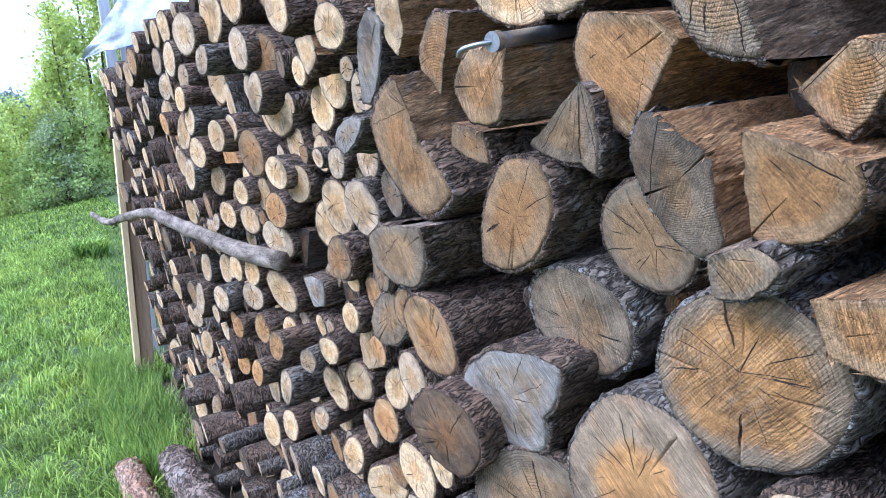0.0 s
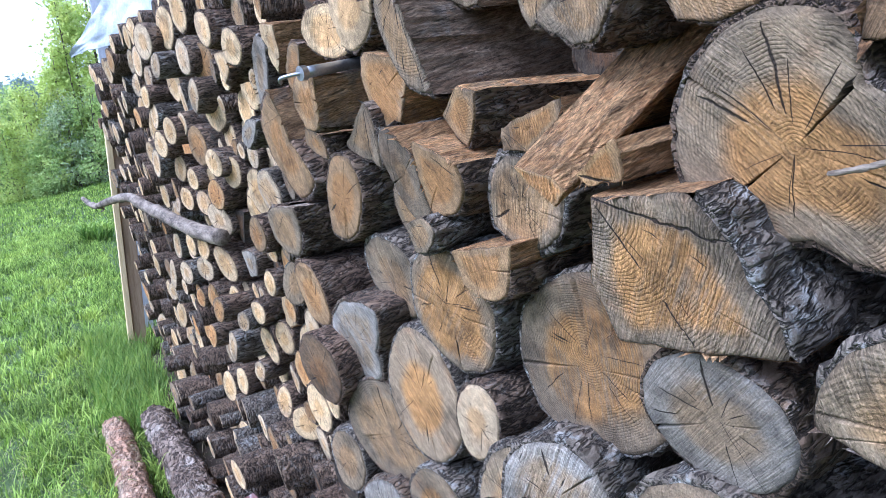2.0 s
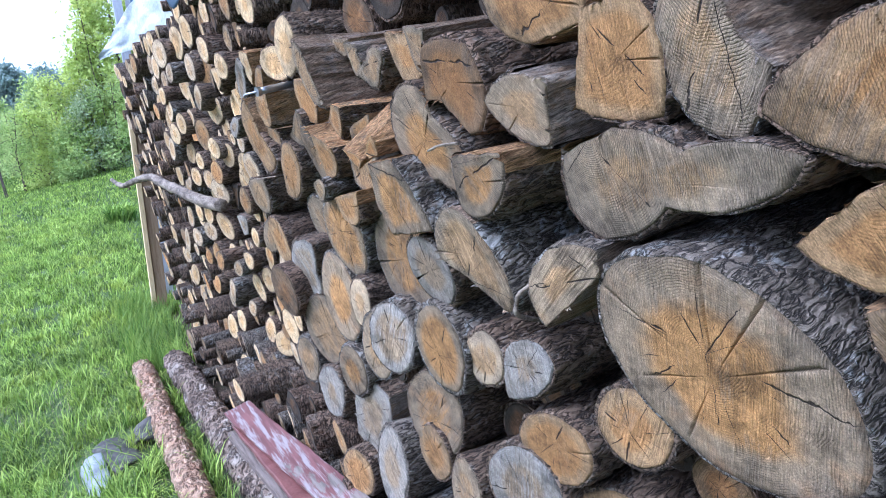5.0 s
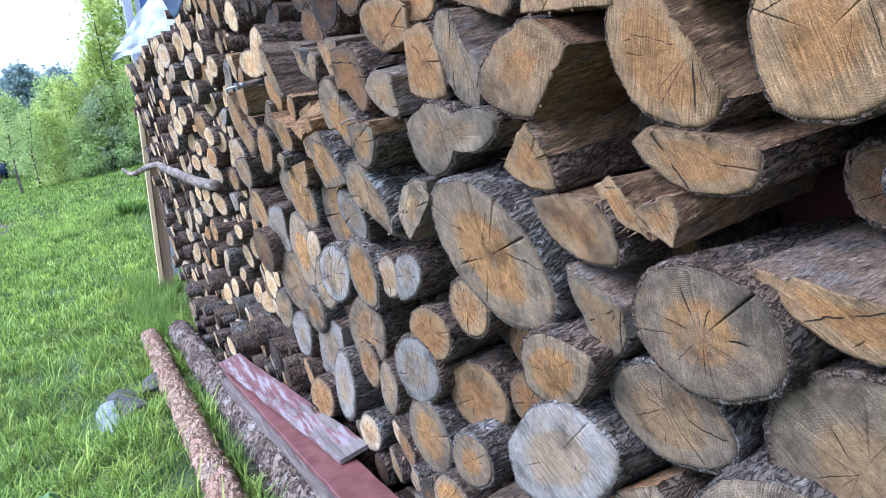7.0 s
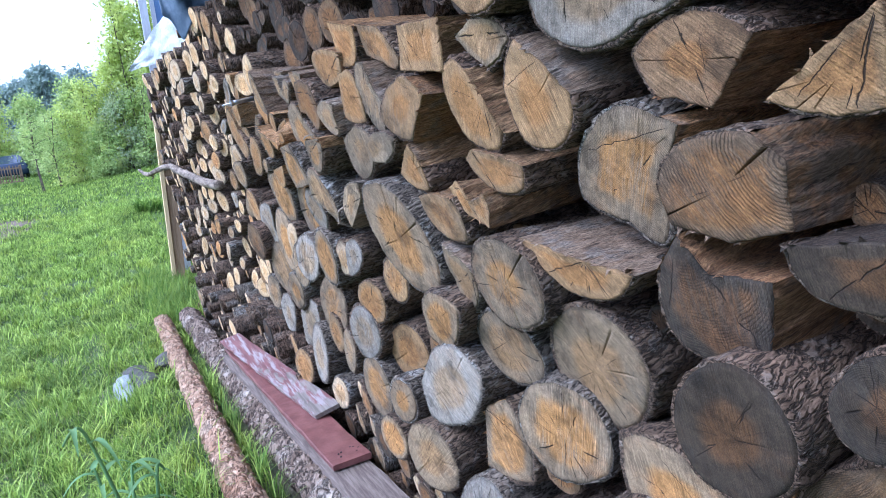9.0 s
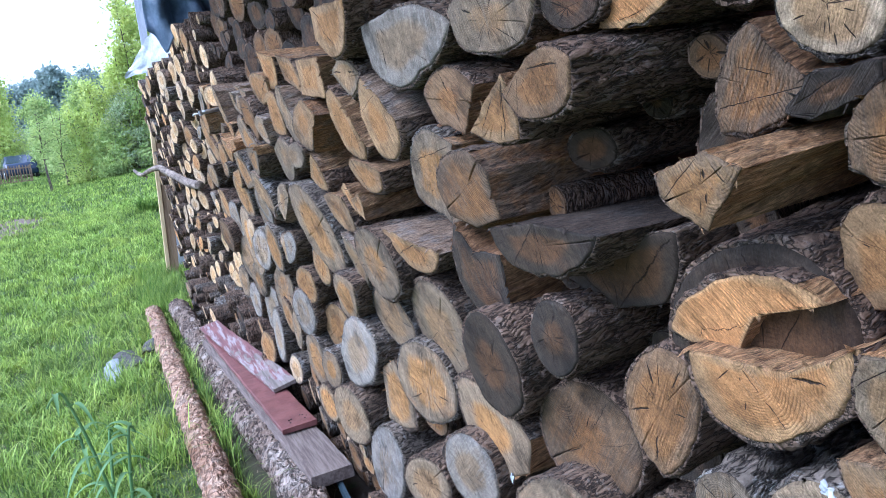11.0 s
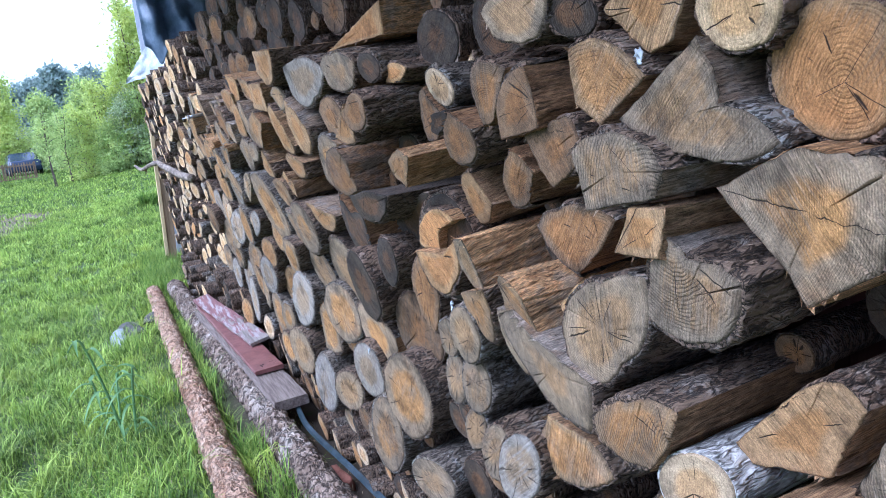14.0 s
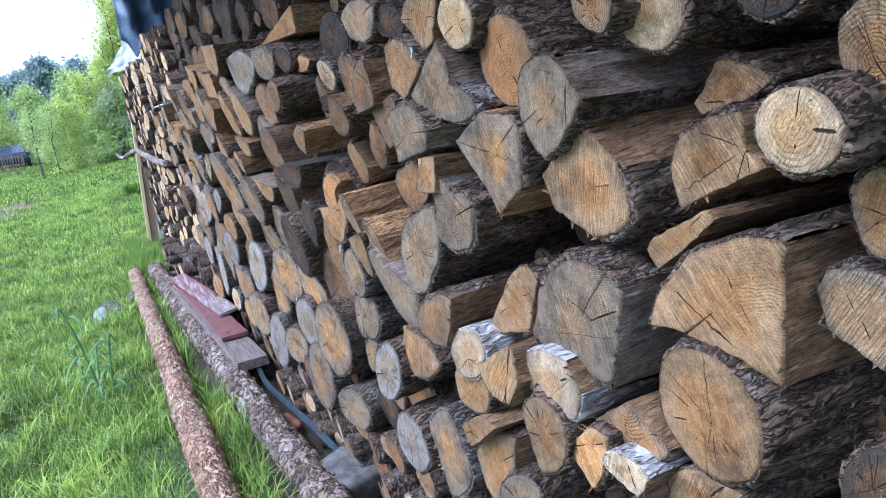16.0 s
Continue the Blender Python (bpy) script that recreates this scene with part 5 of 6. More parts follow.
M_BLOSSOM = leaf_mat("blossom", (0.25, 0.36, 0.11), (0.68, 0.73, 0.5), 0.45)
# needles paled towards blue-grey: distance haze is part of this colour
M_HAZY_PINE = leaf_mat("hazy_pine_needles", (0.22, 0.3, 0.26), (0.37, 0.45, 0.41), 0.4)
M_TRUNK = worn("tree_bark", (0.06, 0.045, 0.035), (0.14, 0.11, 0.09), 9.0, 0.9, 0.8, 0.02)
M_POST = worn("raw_pine_post", (0.52, 0.39, 0.19), (0.66, 0.52, 0.29), 6.0, 0.75, 0.3, 0.002, (12, 12, 1))
M_PLANK = worn("tan_pine_board", (0.27, 0.18, 0.1), (0.4, 0.28, 0.165), 6.0, 0.8, 0.4, 0.003, (12, 12, 1))
M_RED = worn("red_brown_paint", (0.115, 0.042, 0.037), (0.19, 0.082, 0.072), 14.0, 0.38, 0.35, 0.002, (1, 1, 1))
def chipped_paint():
    m, t, p = node_mat("chipped_paint")
    n = Nodes(t)
    o = n.coord()
    grain = n.noise(n.scaled(o, (60.0, 3.0, 60.0)), 1.0, 4.0, 0.6)
    wear = n.noise(n.scaled(o, (14.0, 5.0, 14.0)), 1.0, 5.0, 0.65)
    along = n.add("ShaderNodeSeparateXYZ", Vector=o).outputs[1]
    bare = n.ramp(n.math("ADD", wear, n.ramp(along, -0.35, -1.3, -0.14, 0.04)), 0.5, 0.58)
    paint = n.mix(n.ramp(grain, 0.3, 0.7), (0.1, 0.036, 0.033), (0.17, 0.07, 0.064))
    paint = n.mix(n.ramp(n.noise(n.scaled(o, (34.0, 3.0, 34.0)), 1.0, 5.0, 0.65, w=3.0), 0.47, 0.58), paint, (0.27, 0.235, 0.23))
    wood = n.mix(n.ramp(grain, 0.3, 0.7), (0.105, 0.086, 0.07), (0.22, 0.19, 0.165))
    t.links.new(n.mix(bare, paint, wood), p.inputs["Base Color"])
    p.inputs["Roughness"].default_value = 0.7
    t.links.new(n.bump(n.math("SUBTRACT", grain, n.math("MULTIPLY", bare, 0.6)), 0.6, 0.003), p.inputs["Normal"])
    return m


M_CHIPPED = chipped_paint()
M_BEAM = worn("weathered_beam", (0.1, 0.075, 0.06), (0.22, 0.18, 0.15), 8.0, 0.85, 0.7, 0.005, (9, 0.6, 9))
M_WALL = worn("shed_paint", (0.075, 0.022, 0.02), (0.11, 0.038, 0.033), 6.0, 0.7, 0.3, 0.002, (1, 3, 0.4))
M_STEEL = worn("galvanised_steel", (0.26, 0.27, 0.28), (0.42, 0.43, 0.45), 30.0, 0.35, 0.1, 0.001, (1, 1, 1), 0.9)
M_BRANCH = worn("barkless_branch", (0.055, 0.038, 0.026), (0.31, 0.255, 0.19), 26.0, 0.75, 0.8, 0.005, (1, 0.3, 1))
M_FILM = worn("white_plastic_sheet", (0.28, 0.31, 0.33), (0.5, 0.53, 0.55), 5.0, 0.35, 0.5, 0.01)
M_TARP = worn("dark_blue_tarpaulin", (0.06, 0.095, 0.14), (0.12, 0.17, 0.23), 4.0, 0.5, 0.4, 0.01)
M_BLUE = worn("blue_panel", (0.09, 0.16, 0.3), (0.14, 0.22, 0.38), 5.0, 0.5, 0.15, 0.002)
M_TRIM = worn("grey_trim_board", (0.36, 0.38, 0.4), (0.5, 0.52, 0.54), 5.0, 0.7, 0.2, 0.002, (6, 6, 1))
M_TILE = worn("mossy_roof_tile", (0.035, 0.033, 0.028), (0.11, 0.105, 0.093), 22.0, 0.85, 0.6, 0.004)
M_WHITE = worn("white_enamel", (0.13, 0.145, 0.15), (0.26, 0.28, 0.28), 9.0, 0.4, 0.15, 0.002)
M_STRIP = worn("blue_grey_plastic", (0.02, 0.035, 0.045), (0.055, 0.08, 0.1), 12.0, 0.45, 0.2, 0.002)
M_CAR = worn("dark_car_paint", (0.02, 0.03, 0.055), (0.03, 0.045, 0.08), 3.0, 0.2, 0.02, 0.001)
M_GLASS = worn("car_window", (0.05, 0.07, 0.08), (0.12, 0.15, 0.17), 2.0, 0.08, 0.0, 0.001, spec=0.8)
M_TYRE = worn("tyre_rubber", (0.02, 0.02, 0.02), (0.035, 0.035, 0.035), 20.0, 0.85)
M_FENCE = worn("brown_fence", (0.13, 0.085, 0.05), (0.24, 0.165, 0.1), 8.0, 0.8)


# ---- shapes ----
def tube(path, radii, sides=14, rough=0.0, seed=0.0, cap=True, fold=1.0):
    """A round rod along a path of points, with one radius at each."""
    path = [Vector(q) for q in path]
    vv, ff = [], []
    for i, q in enumerate(path):
        d = (path[min(i + 1, len(path) - 1)] - path[max(i - 1, 0)]).normalized()
        a = d.cross(Vector((0, 0, 1)))
        a = a.normalized() if a.length > 0.05 else d.cross(Vector((1, 0, 0))).normalized()
        b = a.cross(d)
        for s in range(sides):
            th = 2 * math.pi * s / sides
            r = radii[i]
            if rough:
                r += rough * (noise.noise((math.cos(th) * 2.2 + seed, math.sin(th) * 2.2, i * 0.55)) + 0.8 * noise.noise((math.cos(th) * 6 + seed, math.sin(th) * 6, i * 1.3)))
            vv.append(q + a * (r * math.cos(th)) + b * (r * math.sin(th)))
    for i in range(len(path) - 1):
        for s in range(sides):
            e = (s + 1) % sides
            ff.append((i * sides + s, i * sides + e, (i + 1) * sides + e, (i + 1) * sides + s))
    if cap:
        ff.append(tuple(range(sides - 1, -1, -1)))
        ff.append(tuple((len(path) - 1) * sides + s for s in range(sides)))
    return [tuple(v) for v in vv], ff


def bent(points, count):
    """A smooth path through a few points (Catmull-Rom)."""
    ps = [Vector(q) for q in points]
    out = []
    for i in range(len(ps) - 1):
        a, b, c, d = ps[max(i - 1, 0)], ps[i], ps[i + 1], ps[min(i + 2, len(ps) - 1)]
        for s in range(count):
            f = s / count
            out.append(0.5 * (2 * b + (c - a) * f + (2 * a - 5 * b + 4 * c - d) * f * f + (3 * b - a - 3 * c + d) * f ** 3))
    return out + [ps[-1]]


def slab(p0, p1, width, thick, across, cuts=24, warp=0.004, seed=0.0, bevel=0.003):
    """A plank from p0 to p1; across: the way its width runs."""
    p0, p1 = Vector(p0), Vector(p1)
    d = (p1 - p0).normalized()
    w = Vector(across)
    w = (w - d * w.dot(d)).normalized()
    u = w.cross(d)
    u = u if u.z > 0 else -u
    hw, ht = width / 2, thick / 2
    prof = [(-hw, -ht + bevel), (-hw + bevel, -ht), (hw - bevel, -ht), (hw, -ht + bevel), (hw, ht - bevel), (hw - bevel, ht), (-hw + bevel, ht), (-hw, ht - bevel)]
    vv, ff = [], []
    for i in range(cuts + 1):
        c = p0.lerp(p1, i / cuts)
        for a, b in prof:
            k = warp * noise.noise((i * 0.45 + seed, a * 20, b * 20))
            vv.append(tuple(c + w * (a + k) + u * (b + k)))
    m = len(prof)
    for i in range(cuts):
        for s in range(m):
            e = (s + 1) % m
            ff.append((i * m + s, i * m + e, (i + 1) * m + e, (i + 1) * m + s))
    ff += [tuple(range(m - 1, -1, -1)), tuple(cuts * m + s for s in range(m))]
    return vv, ff


def thing(name, label, category, at=(0, 0, 0), group=""):
    ob = new(name)
    ob.location = at
    bpy.context.view_layer.update()
    return tagged(ob, label, category, group)


def local(mesh, at):
    a = Vector(at)
    return [tuple(Vector(v) - a) for v in mesh[0]], mesh[1]


# ---- shed behind the stack ----
shed = tagged(new("wall_shed"), "red-brown painted board wall behind the firewood", "wall", kind="structure")
planks = {}
for i in range(88):
    y = -6.4 + i * 0.144
    tall = 3.2 if y > 1.9 else 2.52
    if tall not in planks:
        planks[tall] = slab((0, 0, 0), (0, 0, tall), 0.14, 0.024, (0, 1, 0), 2, 0.0)
        b = part("board", planks[tall], M_WALL, shed)
        planks[tall] = b.data
    else:
        b = new("board", planks[tall])
        b.parent = shed
    b.location = (1.22 + 0.004 * (i % 2), y, 0)


def plain_wall(name, label, lo, hi):
    vv = [(x, y, z) for z in (lo[2], hi[2]) for x, y in ((lo[0], lo[1]), (hi[0], lo[1]), (hi[0], hi[1]), (lo[0], hi[1]))]
    tagged(part(name, (vv, [(3, 2, 1, 0), (4, 5, 6, 7), (0, 1, 5, 4), (1, 2, 6, 5), (2, 3, 7, 6), (3, 0, 4, 7)]), M_WALL, None), label, "wall", kind="structure")


plain_wall("wall_shed_end", "red-brown end wall of the shed", (1.25, -6.55, 0), (4.2, -6.47, 2.52))
plain_wall("wall_shed_back", "red-brown back wall of the shed", (4.2, -6.55, 0), (4.28, 6.3, 2.52))
plain_wall("wall_shed_far", "red-brown far wall of the shed", (1.42, 6.22, 0), (4.2, 6.3, 2.52))
corner = thing("shed_corner", "grey trim board and blue panel at the shed corner", "wall panel", (0.9, 6.4, 0))
part("trim_board", slab((-0.03, 0, 0), (-0.03, 0, 4.2), 0.09, 0.04, (1, 0, 0), 4, 0.002), M_TRIM, corner, "pale grey trim board")
part("trim_board", slab((0.075, 0.03, 0), (0.075, 0.03, 4.2), 0.05, 0.03, (1, 0, 0), 4, 0.002), M_TRIM, corner)
part("panel", slab((0.26, 0.05, 0), (0.26, 0.05, 4.2), 0.32, 0.02, (1, 0, 0), 6, 0.002), M_BLUE, corner, "blue painted panel")

post = thing("wooden_post", "raw pale pine post at the end of the stack", "post", (0.79, 5.72, 0))
part("shaft", slab((-0.15, 0, -0.1), (-0.035, 0, 2.32), 0.045, 0.07, (1, 0, 0), 10, 0.003, 4.0), M_POST, post)
part("side_board", slab((-0.075, 0.02, -0.1), (0.04, 0.02, 2.3), 0.1, 0.06, (1, 0, 0), 10, 0.003, 9.0), M_PLANK, post)


# ---- covers on top ----
def sheet(u_n, v_n, fn):
    vv = [fn(i / u_n, j / v_n) for j in range(v_n + 1) for i in range(u_n + 1)]
    w = u_n + 1
    return vv, [(j * w + i, j * w + i + 1, (j + 1) * w + i + 1, (j + 1) * w + i) for j in range(v_n) for i in range(u_n)]


def thickened(ob, t):
    mod = ob.modifiers.new("thickness", "SOLIDIFY")
    mod.thickness = t
    return ob


def film_fn(u, v):
    """Hangs over the near end of the top logs in a wedge that widens towards the wall."""
    low = Vector((0.49, 4.5, 2.34)).lerp(Vector((1.12, 3.35, 2.42)), u)
    tall = 0.02 + 0.38 * min(1.0, u / 0.6) ** 0.9
    f = noise.noise((u * 4, v * 2, 0)) + 0.6 * noise.noise((u * 11, v * 5, 5))
    fold = 0.02 * math.sin(u * 30 + v * 3)
    return tuple(low + Vector((-0.1 * tall * v, 0.5 * tall * v + fold, tall * v)) + Vector((-0.4, -0.8, 0.3)) * (0.03 * f))


film = tagged(smooth(thickened(part("plastic_sheet", sheet(56, 60, film_fn), M_FILM, None), 0.003)), "crumpled white plastic sheet over the stack", "sheet")


def tarp_fn(u, v):
    """A cover with its slack front edge hanging down over the top logs."""
    x = 0.56 + 0.62 * u
    z = 2.9 - (1 - v) * (0.42 + 0.16 * math.sin(u * 5.0 + 0.6) ** 2 + 0.08 * noise.noise((u * 9, 0, 4)))
    y = 1.8 + 0.1 * v + 0.09 * noise.noise((u * 5, v * 3, 7)) + 0.05 * math.sin(u * 19 + v * 2)
    return (x, y, z)


tarp = tagged(smooth(thickened(part("tarpaulin", sheet(48, 28, tarp_fn), M_TARP, None), 0.003)), "dark blue tarpaulin hanging over the stack top", "tarpaulin")
# unseen shed roof added to shade the upper logs, falling slightly along the wall
vv = []
for y, x0, z in ((-7.4, -0.42, 2.5), (1.9, 0.45, 2.95)):
    vv += [(x0, y, z), (4.5, y, z + 0.02), (4.5, y, z + 0.08), (x0, y, z + 0.06)]
tagged(part("roof_eave", (vv, [(0, 1, 2, 3), (7, 6, 5, 4), (0, 4, 5, 1), (1, 5, 6, 2), (2, 6, 7, 3), (3, 7, 4, 0)]), M_WALL, None), "unseen eave added over the stack to shade its upper logs", "roof", kind="structure")

# ---- long spruce logs, boards and scraps at the foot ----
def trunk_log(name, label, a, b, r0, r1, seed, bark="spruce", bow=0.0):
    ob = thing(name, label, "log", a, "felled trunks on the grass")
    a, b = Vector(a), Vector(b)
    count, k = 460, 44
    span = (b - a).length
    path = [a.lerp(b, i / count) + Vector((0.012 * noise.noise((i * 0.017, seed, 0)) - bow * math.sin(math.pi * i / count), 0, 0.008 * noise.noise((i * 0.02, seed, 5)))) for i in range(count + 1)]
    mesh = tube([q - a for q in path], [r0 + (r1 - r0) * i / count for i in range(count + 1)], k, 0.004, seed, cap=False)
    # loose bark plates with gaps between them
    out = []
    for j, v in enumerate(mesh[0]):
        i, s = divmod(j, k)
        c = path[i] - a
        d = Vector(v) - c
        g, along = 2 * math.pi * s / k, span * i / count
        p3 = Vector((math.cos(g) * 2.4, math.sin(g) * 2.4, along * 15 + seed))
        p3 += 0.8 * Vector((noise.noise(p3 * 0.9), noise.noise(p3 * 0.9 + Vector((9, 0, 0))), noise.noise(p3 * 0.9 + Vector((0, 9, 0)))))
        dist, near = noise.voronoi(p3)
        edge = min(1.0, (dist[1] - dist[0]) * 3.5)
        lift = 0.08 * noise.cell(near[0] * 7.3) + 0.17 * edge + 0.04 * noise.noise(p3 * 3.0)
        out.append(tuple(c + d * (0.9 + lift)))
    smooth(part("bark", (out, mesh[1]), BARKS[bark], ob, "flaking bark"))
    for q, rr, e in ((path[0], r0, -1), (path[-1], r1, 1)):
        vv = [(0.0, 0.0, 0.0)] + [(rr * 0.97 * math.cos(2 * math.pi * s / 32), 0.004 * math.sin(s * 2.1), rr * 0.97 * math.sin(2 * math.pi * s / 32)) for s in range(32)]
        end = part("sawn_end", (vv, [(0, 1 + s, 1 + (s + 1) % 32) for s in range(32)]), ENDS["p"], ob)
        end.location = q - a
        me = end.data
        for key in ("polar", "pith", "saw"):
            lay = me.uv_layers.new(name=key)
            for lp in me.loops:
                c = me.vertices[lp.vertex_index].co
                lay.data[lp.index].uv = (math.hypot(c.x, c.z) / rr, abs(math.atan2(c.z, c.x))) if key == "polar" else (c.x, c.z)
    return ob


trunk_log("spruce_trunk", "long spruce trunk with flaking pinkish bark on grass", (0.335, 3.72, 0.06), (0.37, -3.3, 0.055), 0.07, 0.08, 3.0)
trunk_log("spruce_trunk", "long spruce trunk with grey-brown bark beside the stack", (0.565, 3.62, 0.08), (0.775, -3.4, 0.07), 0.088, 0.08, 8.0, "old_spruce", 0.03)


def board(label, p0, p1, width, thick, across, mat, seed):
    ob = thing("board", label, "board", p0, "boards on the trunks")
    part("plank", local(slab(p0, p1, width, thick, across, 40, 0.004, seed), p0), mat, ob)
    return ob


board("weathered grey-brown beam lying on the trunks", (0.665, 1.7, 0.175), (0.795, -0.92, 0.155), 0.19, 0.06, (1, 0.06, 0.02), M_BEAM, 2.0)
red = board("wide red-brown painted board on the beam", (0.675, 1.66, 0.245), (0.782, -0.42, 0.212), 0.175, 0.026, (1, 0.06, 0.02), M_RED, 5.0)
board("narrow board with chipped whitish paint on top", (0.64, 1.74, 0.293), (0.835, 0.09, 0.262), 0.14, 0.022, (1, 0.1, 0.2), M_CHIPPED, 8.0)
for k in range(7):
    q = Vector((0.782, -0.40, 0.238)) + Vector((rng.uniform(-0.06, 0.06), rng.uniform(0.02, 0.1), 0.0))
    q.z = 0.2265
    hole = part("nail_hole", tube([q - Vector(red.location) + Vector((0, 0, -0.002)), q - Vector(red.location) + Vector((0, 0, 0.0025))], [0.0045, 0.004], 8), M_TYRE, red)

def shell(name, label, category, at, radius, arc, length, thick, mat, tilt, seed, ridges=0.0):
    """A bent shard with a ragged rim."""
    ob = thing(name, label, category, at)

    def fn(u, v):
        a = (u - 0.5) * arc
        k = radius * (1 + ridges * math.sin(v * 40))
        edge = 0.03 * noise.noise((u * 4, v * 2, seed)) * (abs(v - 0.5) * 2)
        return (k * math.sin(a), (v - 0.5) * length + edge, k * math.cos(a) - radius * math.cos(arc / 2) + 0.005 * noise.noise((u * 9, v * 9, seed)))

    smooth(thickened(part("shard", sheet(26, 18, fn), mat, ob), thick))
    ob.rotation_euler = tilt
    return ob


shell("broken_tile", "mossy grey broken roof tile leaning on a trunk", "roof tile", (0.09, 2.3, -0.03), 0.13, 2.2, 0.34, 0.016, M_TILE, (0.12, 0.3, 0.35), 1.0)
shell("broken_tile", "ribbed grey roof tile shard against a trunk", "roof tile", (0.23, 2.46, 0.0), 0.09, 2.6, 0.24, 0.014, M_TILE, (0.1, -0.2, -0.2), 5.0, 0.03)
shell("enamel_scrap", "curved white enamel scrap lying in the grass", "scrap", (-0.06, 2.16, -0.05), 0.1, 1.9, 0.4, 0.006, M_WHITE, (0.2, -0.7, -0.05), 9.0)

strip = thing("plastic_strip", "bent blue-grey plastic strip along the stack foot", "strip", (0.83, -0.86, 0.05))
path = bent([(0.0, 0, 0.09), (-0.005, -0.2, 0.05), (0.005, -0.45, 0.05), (0.045, -0.9, 0.05), (0.075, -1.45, 0.06)], 10)
vv, ff = [], []
for i, q in enumerate(path):
    for dx, dz in ((-0.015, 0.0), (-0.009, 0.016), (0.009, 0.016), (0.015, 0.0), (0.009, 0.009), (-0.009, 0.009)):
        vv.append((q.x + dx, q.y, q.z + dz - 0.03))
for i in range(len(path) - 1):
    ff += [(i * 6 + s, i * 6 + (s + 1) % 6, (i + 1) * 6 + (s + 1) % 6, (i + 1) * 6 + s) for s in range(6)]
part("band", (vv, ff), M_STRIP, strip)

def lump(name, label, category, at, size, mat, seed, turn=0.3):
    """A broken block with worn, uneven faces."""
    ob = thing(name, label, category, at)
    bm = bmesh.new()
    bmesh.ops.create_cube(bm, size=1.0)
    bmesh.ops.subdivide_edges(bm, edges=bm.edges[:], cuts=5, use_grid_fill=True)
    for v in bm.verts:
        r = max(abs(v.co.x), abs(v.co.y), abs(v.co.z))
        v.co = v.co * (1 - 0.1 * (v.co.length / r - 1)) + 0.06 * noise.noise_vector(v.co * 3 + Vector((seed, 0, 0)))
        v.co = Vector((v.co.x * size[0], v.co.y * size[1], v.co.z * size[2]))
    smooth(part("body", bm, mat, ob))
    ob.rotation_euler = (0.05, -0.08, turn)
    return ob


M_CONCRETE = worn("old_concrete", (0.06, 0.058, 0.052), (0.15, 0.145, 0.13), 16.0, 0.9, 0.6, 0.006)
M_BRICK = worn("old_brick", (0.16, 0.06, 0.04), (0.26, 0.11, 0.075), 18.0, 0.9, 0.6, 0.005)
lump("concrete_block", "weathered grey concrete block under the stack foot", "block", (0.88, -2.52, 0.06), (0.2, 0.3, 0.15), M_CONCRETE, 2.0)
lump("brick_fragment", "broken red brick lying beside a trunk", "brick", (0.8, -1.72, 0.035), (0.09, 0.2, 0.06), M_BRICK, 7.0, 0.15)


def scrap_of_film(at, size, seed):
    ob = thing("plastic_scrap", "crumpled scrap of white plastic caught between logs", "plastic scrap", at, "plastic scraps")

    def fn(u, v):
        return ((u - 0.5) * size * 0.5 + 0.3 * size * noise.noise((u * 3, v * 3, seed)), (u - 0.5) * size + 0.3 * size * noise.noise((u * 4, v * 3, seed + 3)), (v - 0.5) * size * 0.6 + 0.3 * size * noise.noise((u * 3, v * 4, seed + 7)))

    smooth(thickened(part("film", sheet(12, 8, fn), M_FILM, ob), 0.0008))


scrap_of_film((0.712, -4.122, 1.681), 0.025, 1.0)
scrap_of_film((0.735, -2.711, 0.928), 0.02, 5.0)
scrap_of_film((0.725, -3.424, 1.219), 0.022, 9.0)

# ---- branch, pipe and sticks in the stack ----
br = thing("branch", "bare grey crooked branch stuck out of the stack", "branch", (0.745, 1.86, 1.32))
bp = bent([(0.43, 4.87, 1.402), (0.455, 4.62, 1.372), (0.48, 4.38, 1.362), (0.5, 4.2, 1.378), (0.53, 3.92, 1.408), (0.57, 3.55, 1.437), (0.595, 3.3, 1.442), (0.612, 3.14, 1.42), (0.634, 2.937, 1.398), (0.657, 2.73, 1.378), (0.7, 2.3, 1.338), (0.725, 2.08, 1.324), (0.748, 1.85, 1.319)], 6)
knots = (9, 30, 41, 52, 63)
mesh = tube(bp, [0.014 + 0.02 * (i / (len(bp) - 1)) ** 0.8 + (0.005 if i in knots else 0.0) for i in range(len(bp))], 16, 0.004, 2.0)
smooth(part("stem", local(mesh, br.location), M_BRANCH, br))
mesh = tube(bent([bp[12], bp[12] + Vector((0.05, 0.12, -0.03)), bp[12] + Vector((0.04, 0.3, -0.06))], 5), [0.012 - 0.0008 * i for i in range(11)], 8, 0.001, 5.0)
part("twig", local(mesh, br.location), M_BRANCH, br)

pipe = thing("steel_pipe", "galvanised steel pipe end with a hook in the stack", "pipe", (0.645, 0.36, 1.785))
a, b = Vector((0.645, 0.36, 1.785)), Vector((0.9, 0.42, 1.82))
smooth(part("tube", local(tube([a.lerp(b, i / 6) for i in range(7)], [0.0115] * 7, 24), a), M_STEEL, pipe))
part("collar", local(tube([a - (b - a) * 0.02, a + (b - a) * 0.03], [0.0145, 0.0145], 24), a), M_STEEL, pipe)
hook = bent([a, a + Vector((-0.02, 0.012, -0.002)), a + Vector((-0.035, 0.03, -0.006)), a + Vector((-0.03, 0.05, -0.012))], 5)
smooth(part("hook", local(tube(hook, [0.004] * len(hook), 10), a), M_STEEL, pipe))


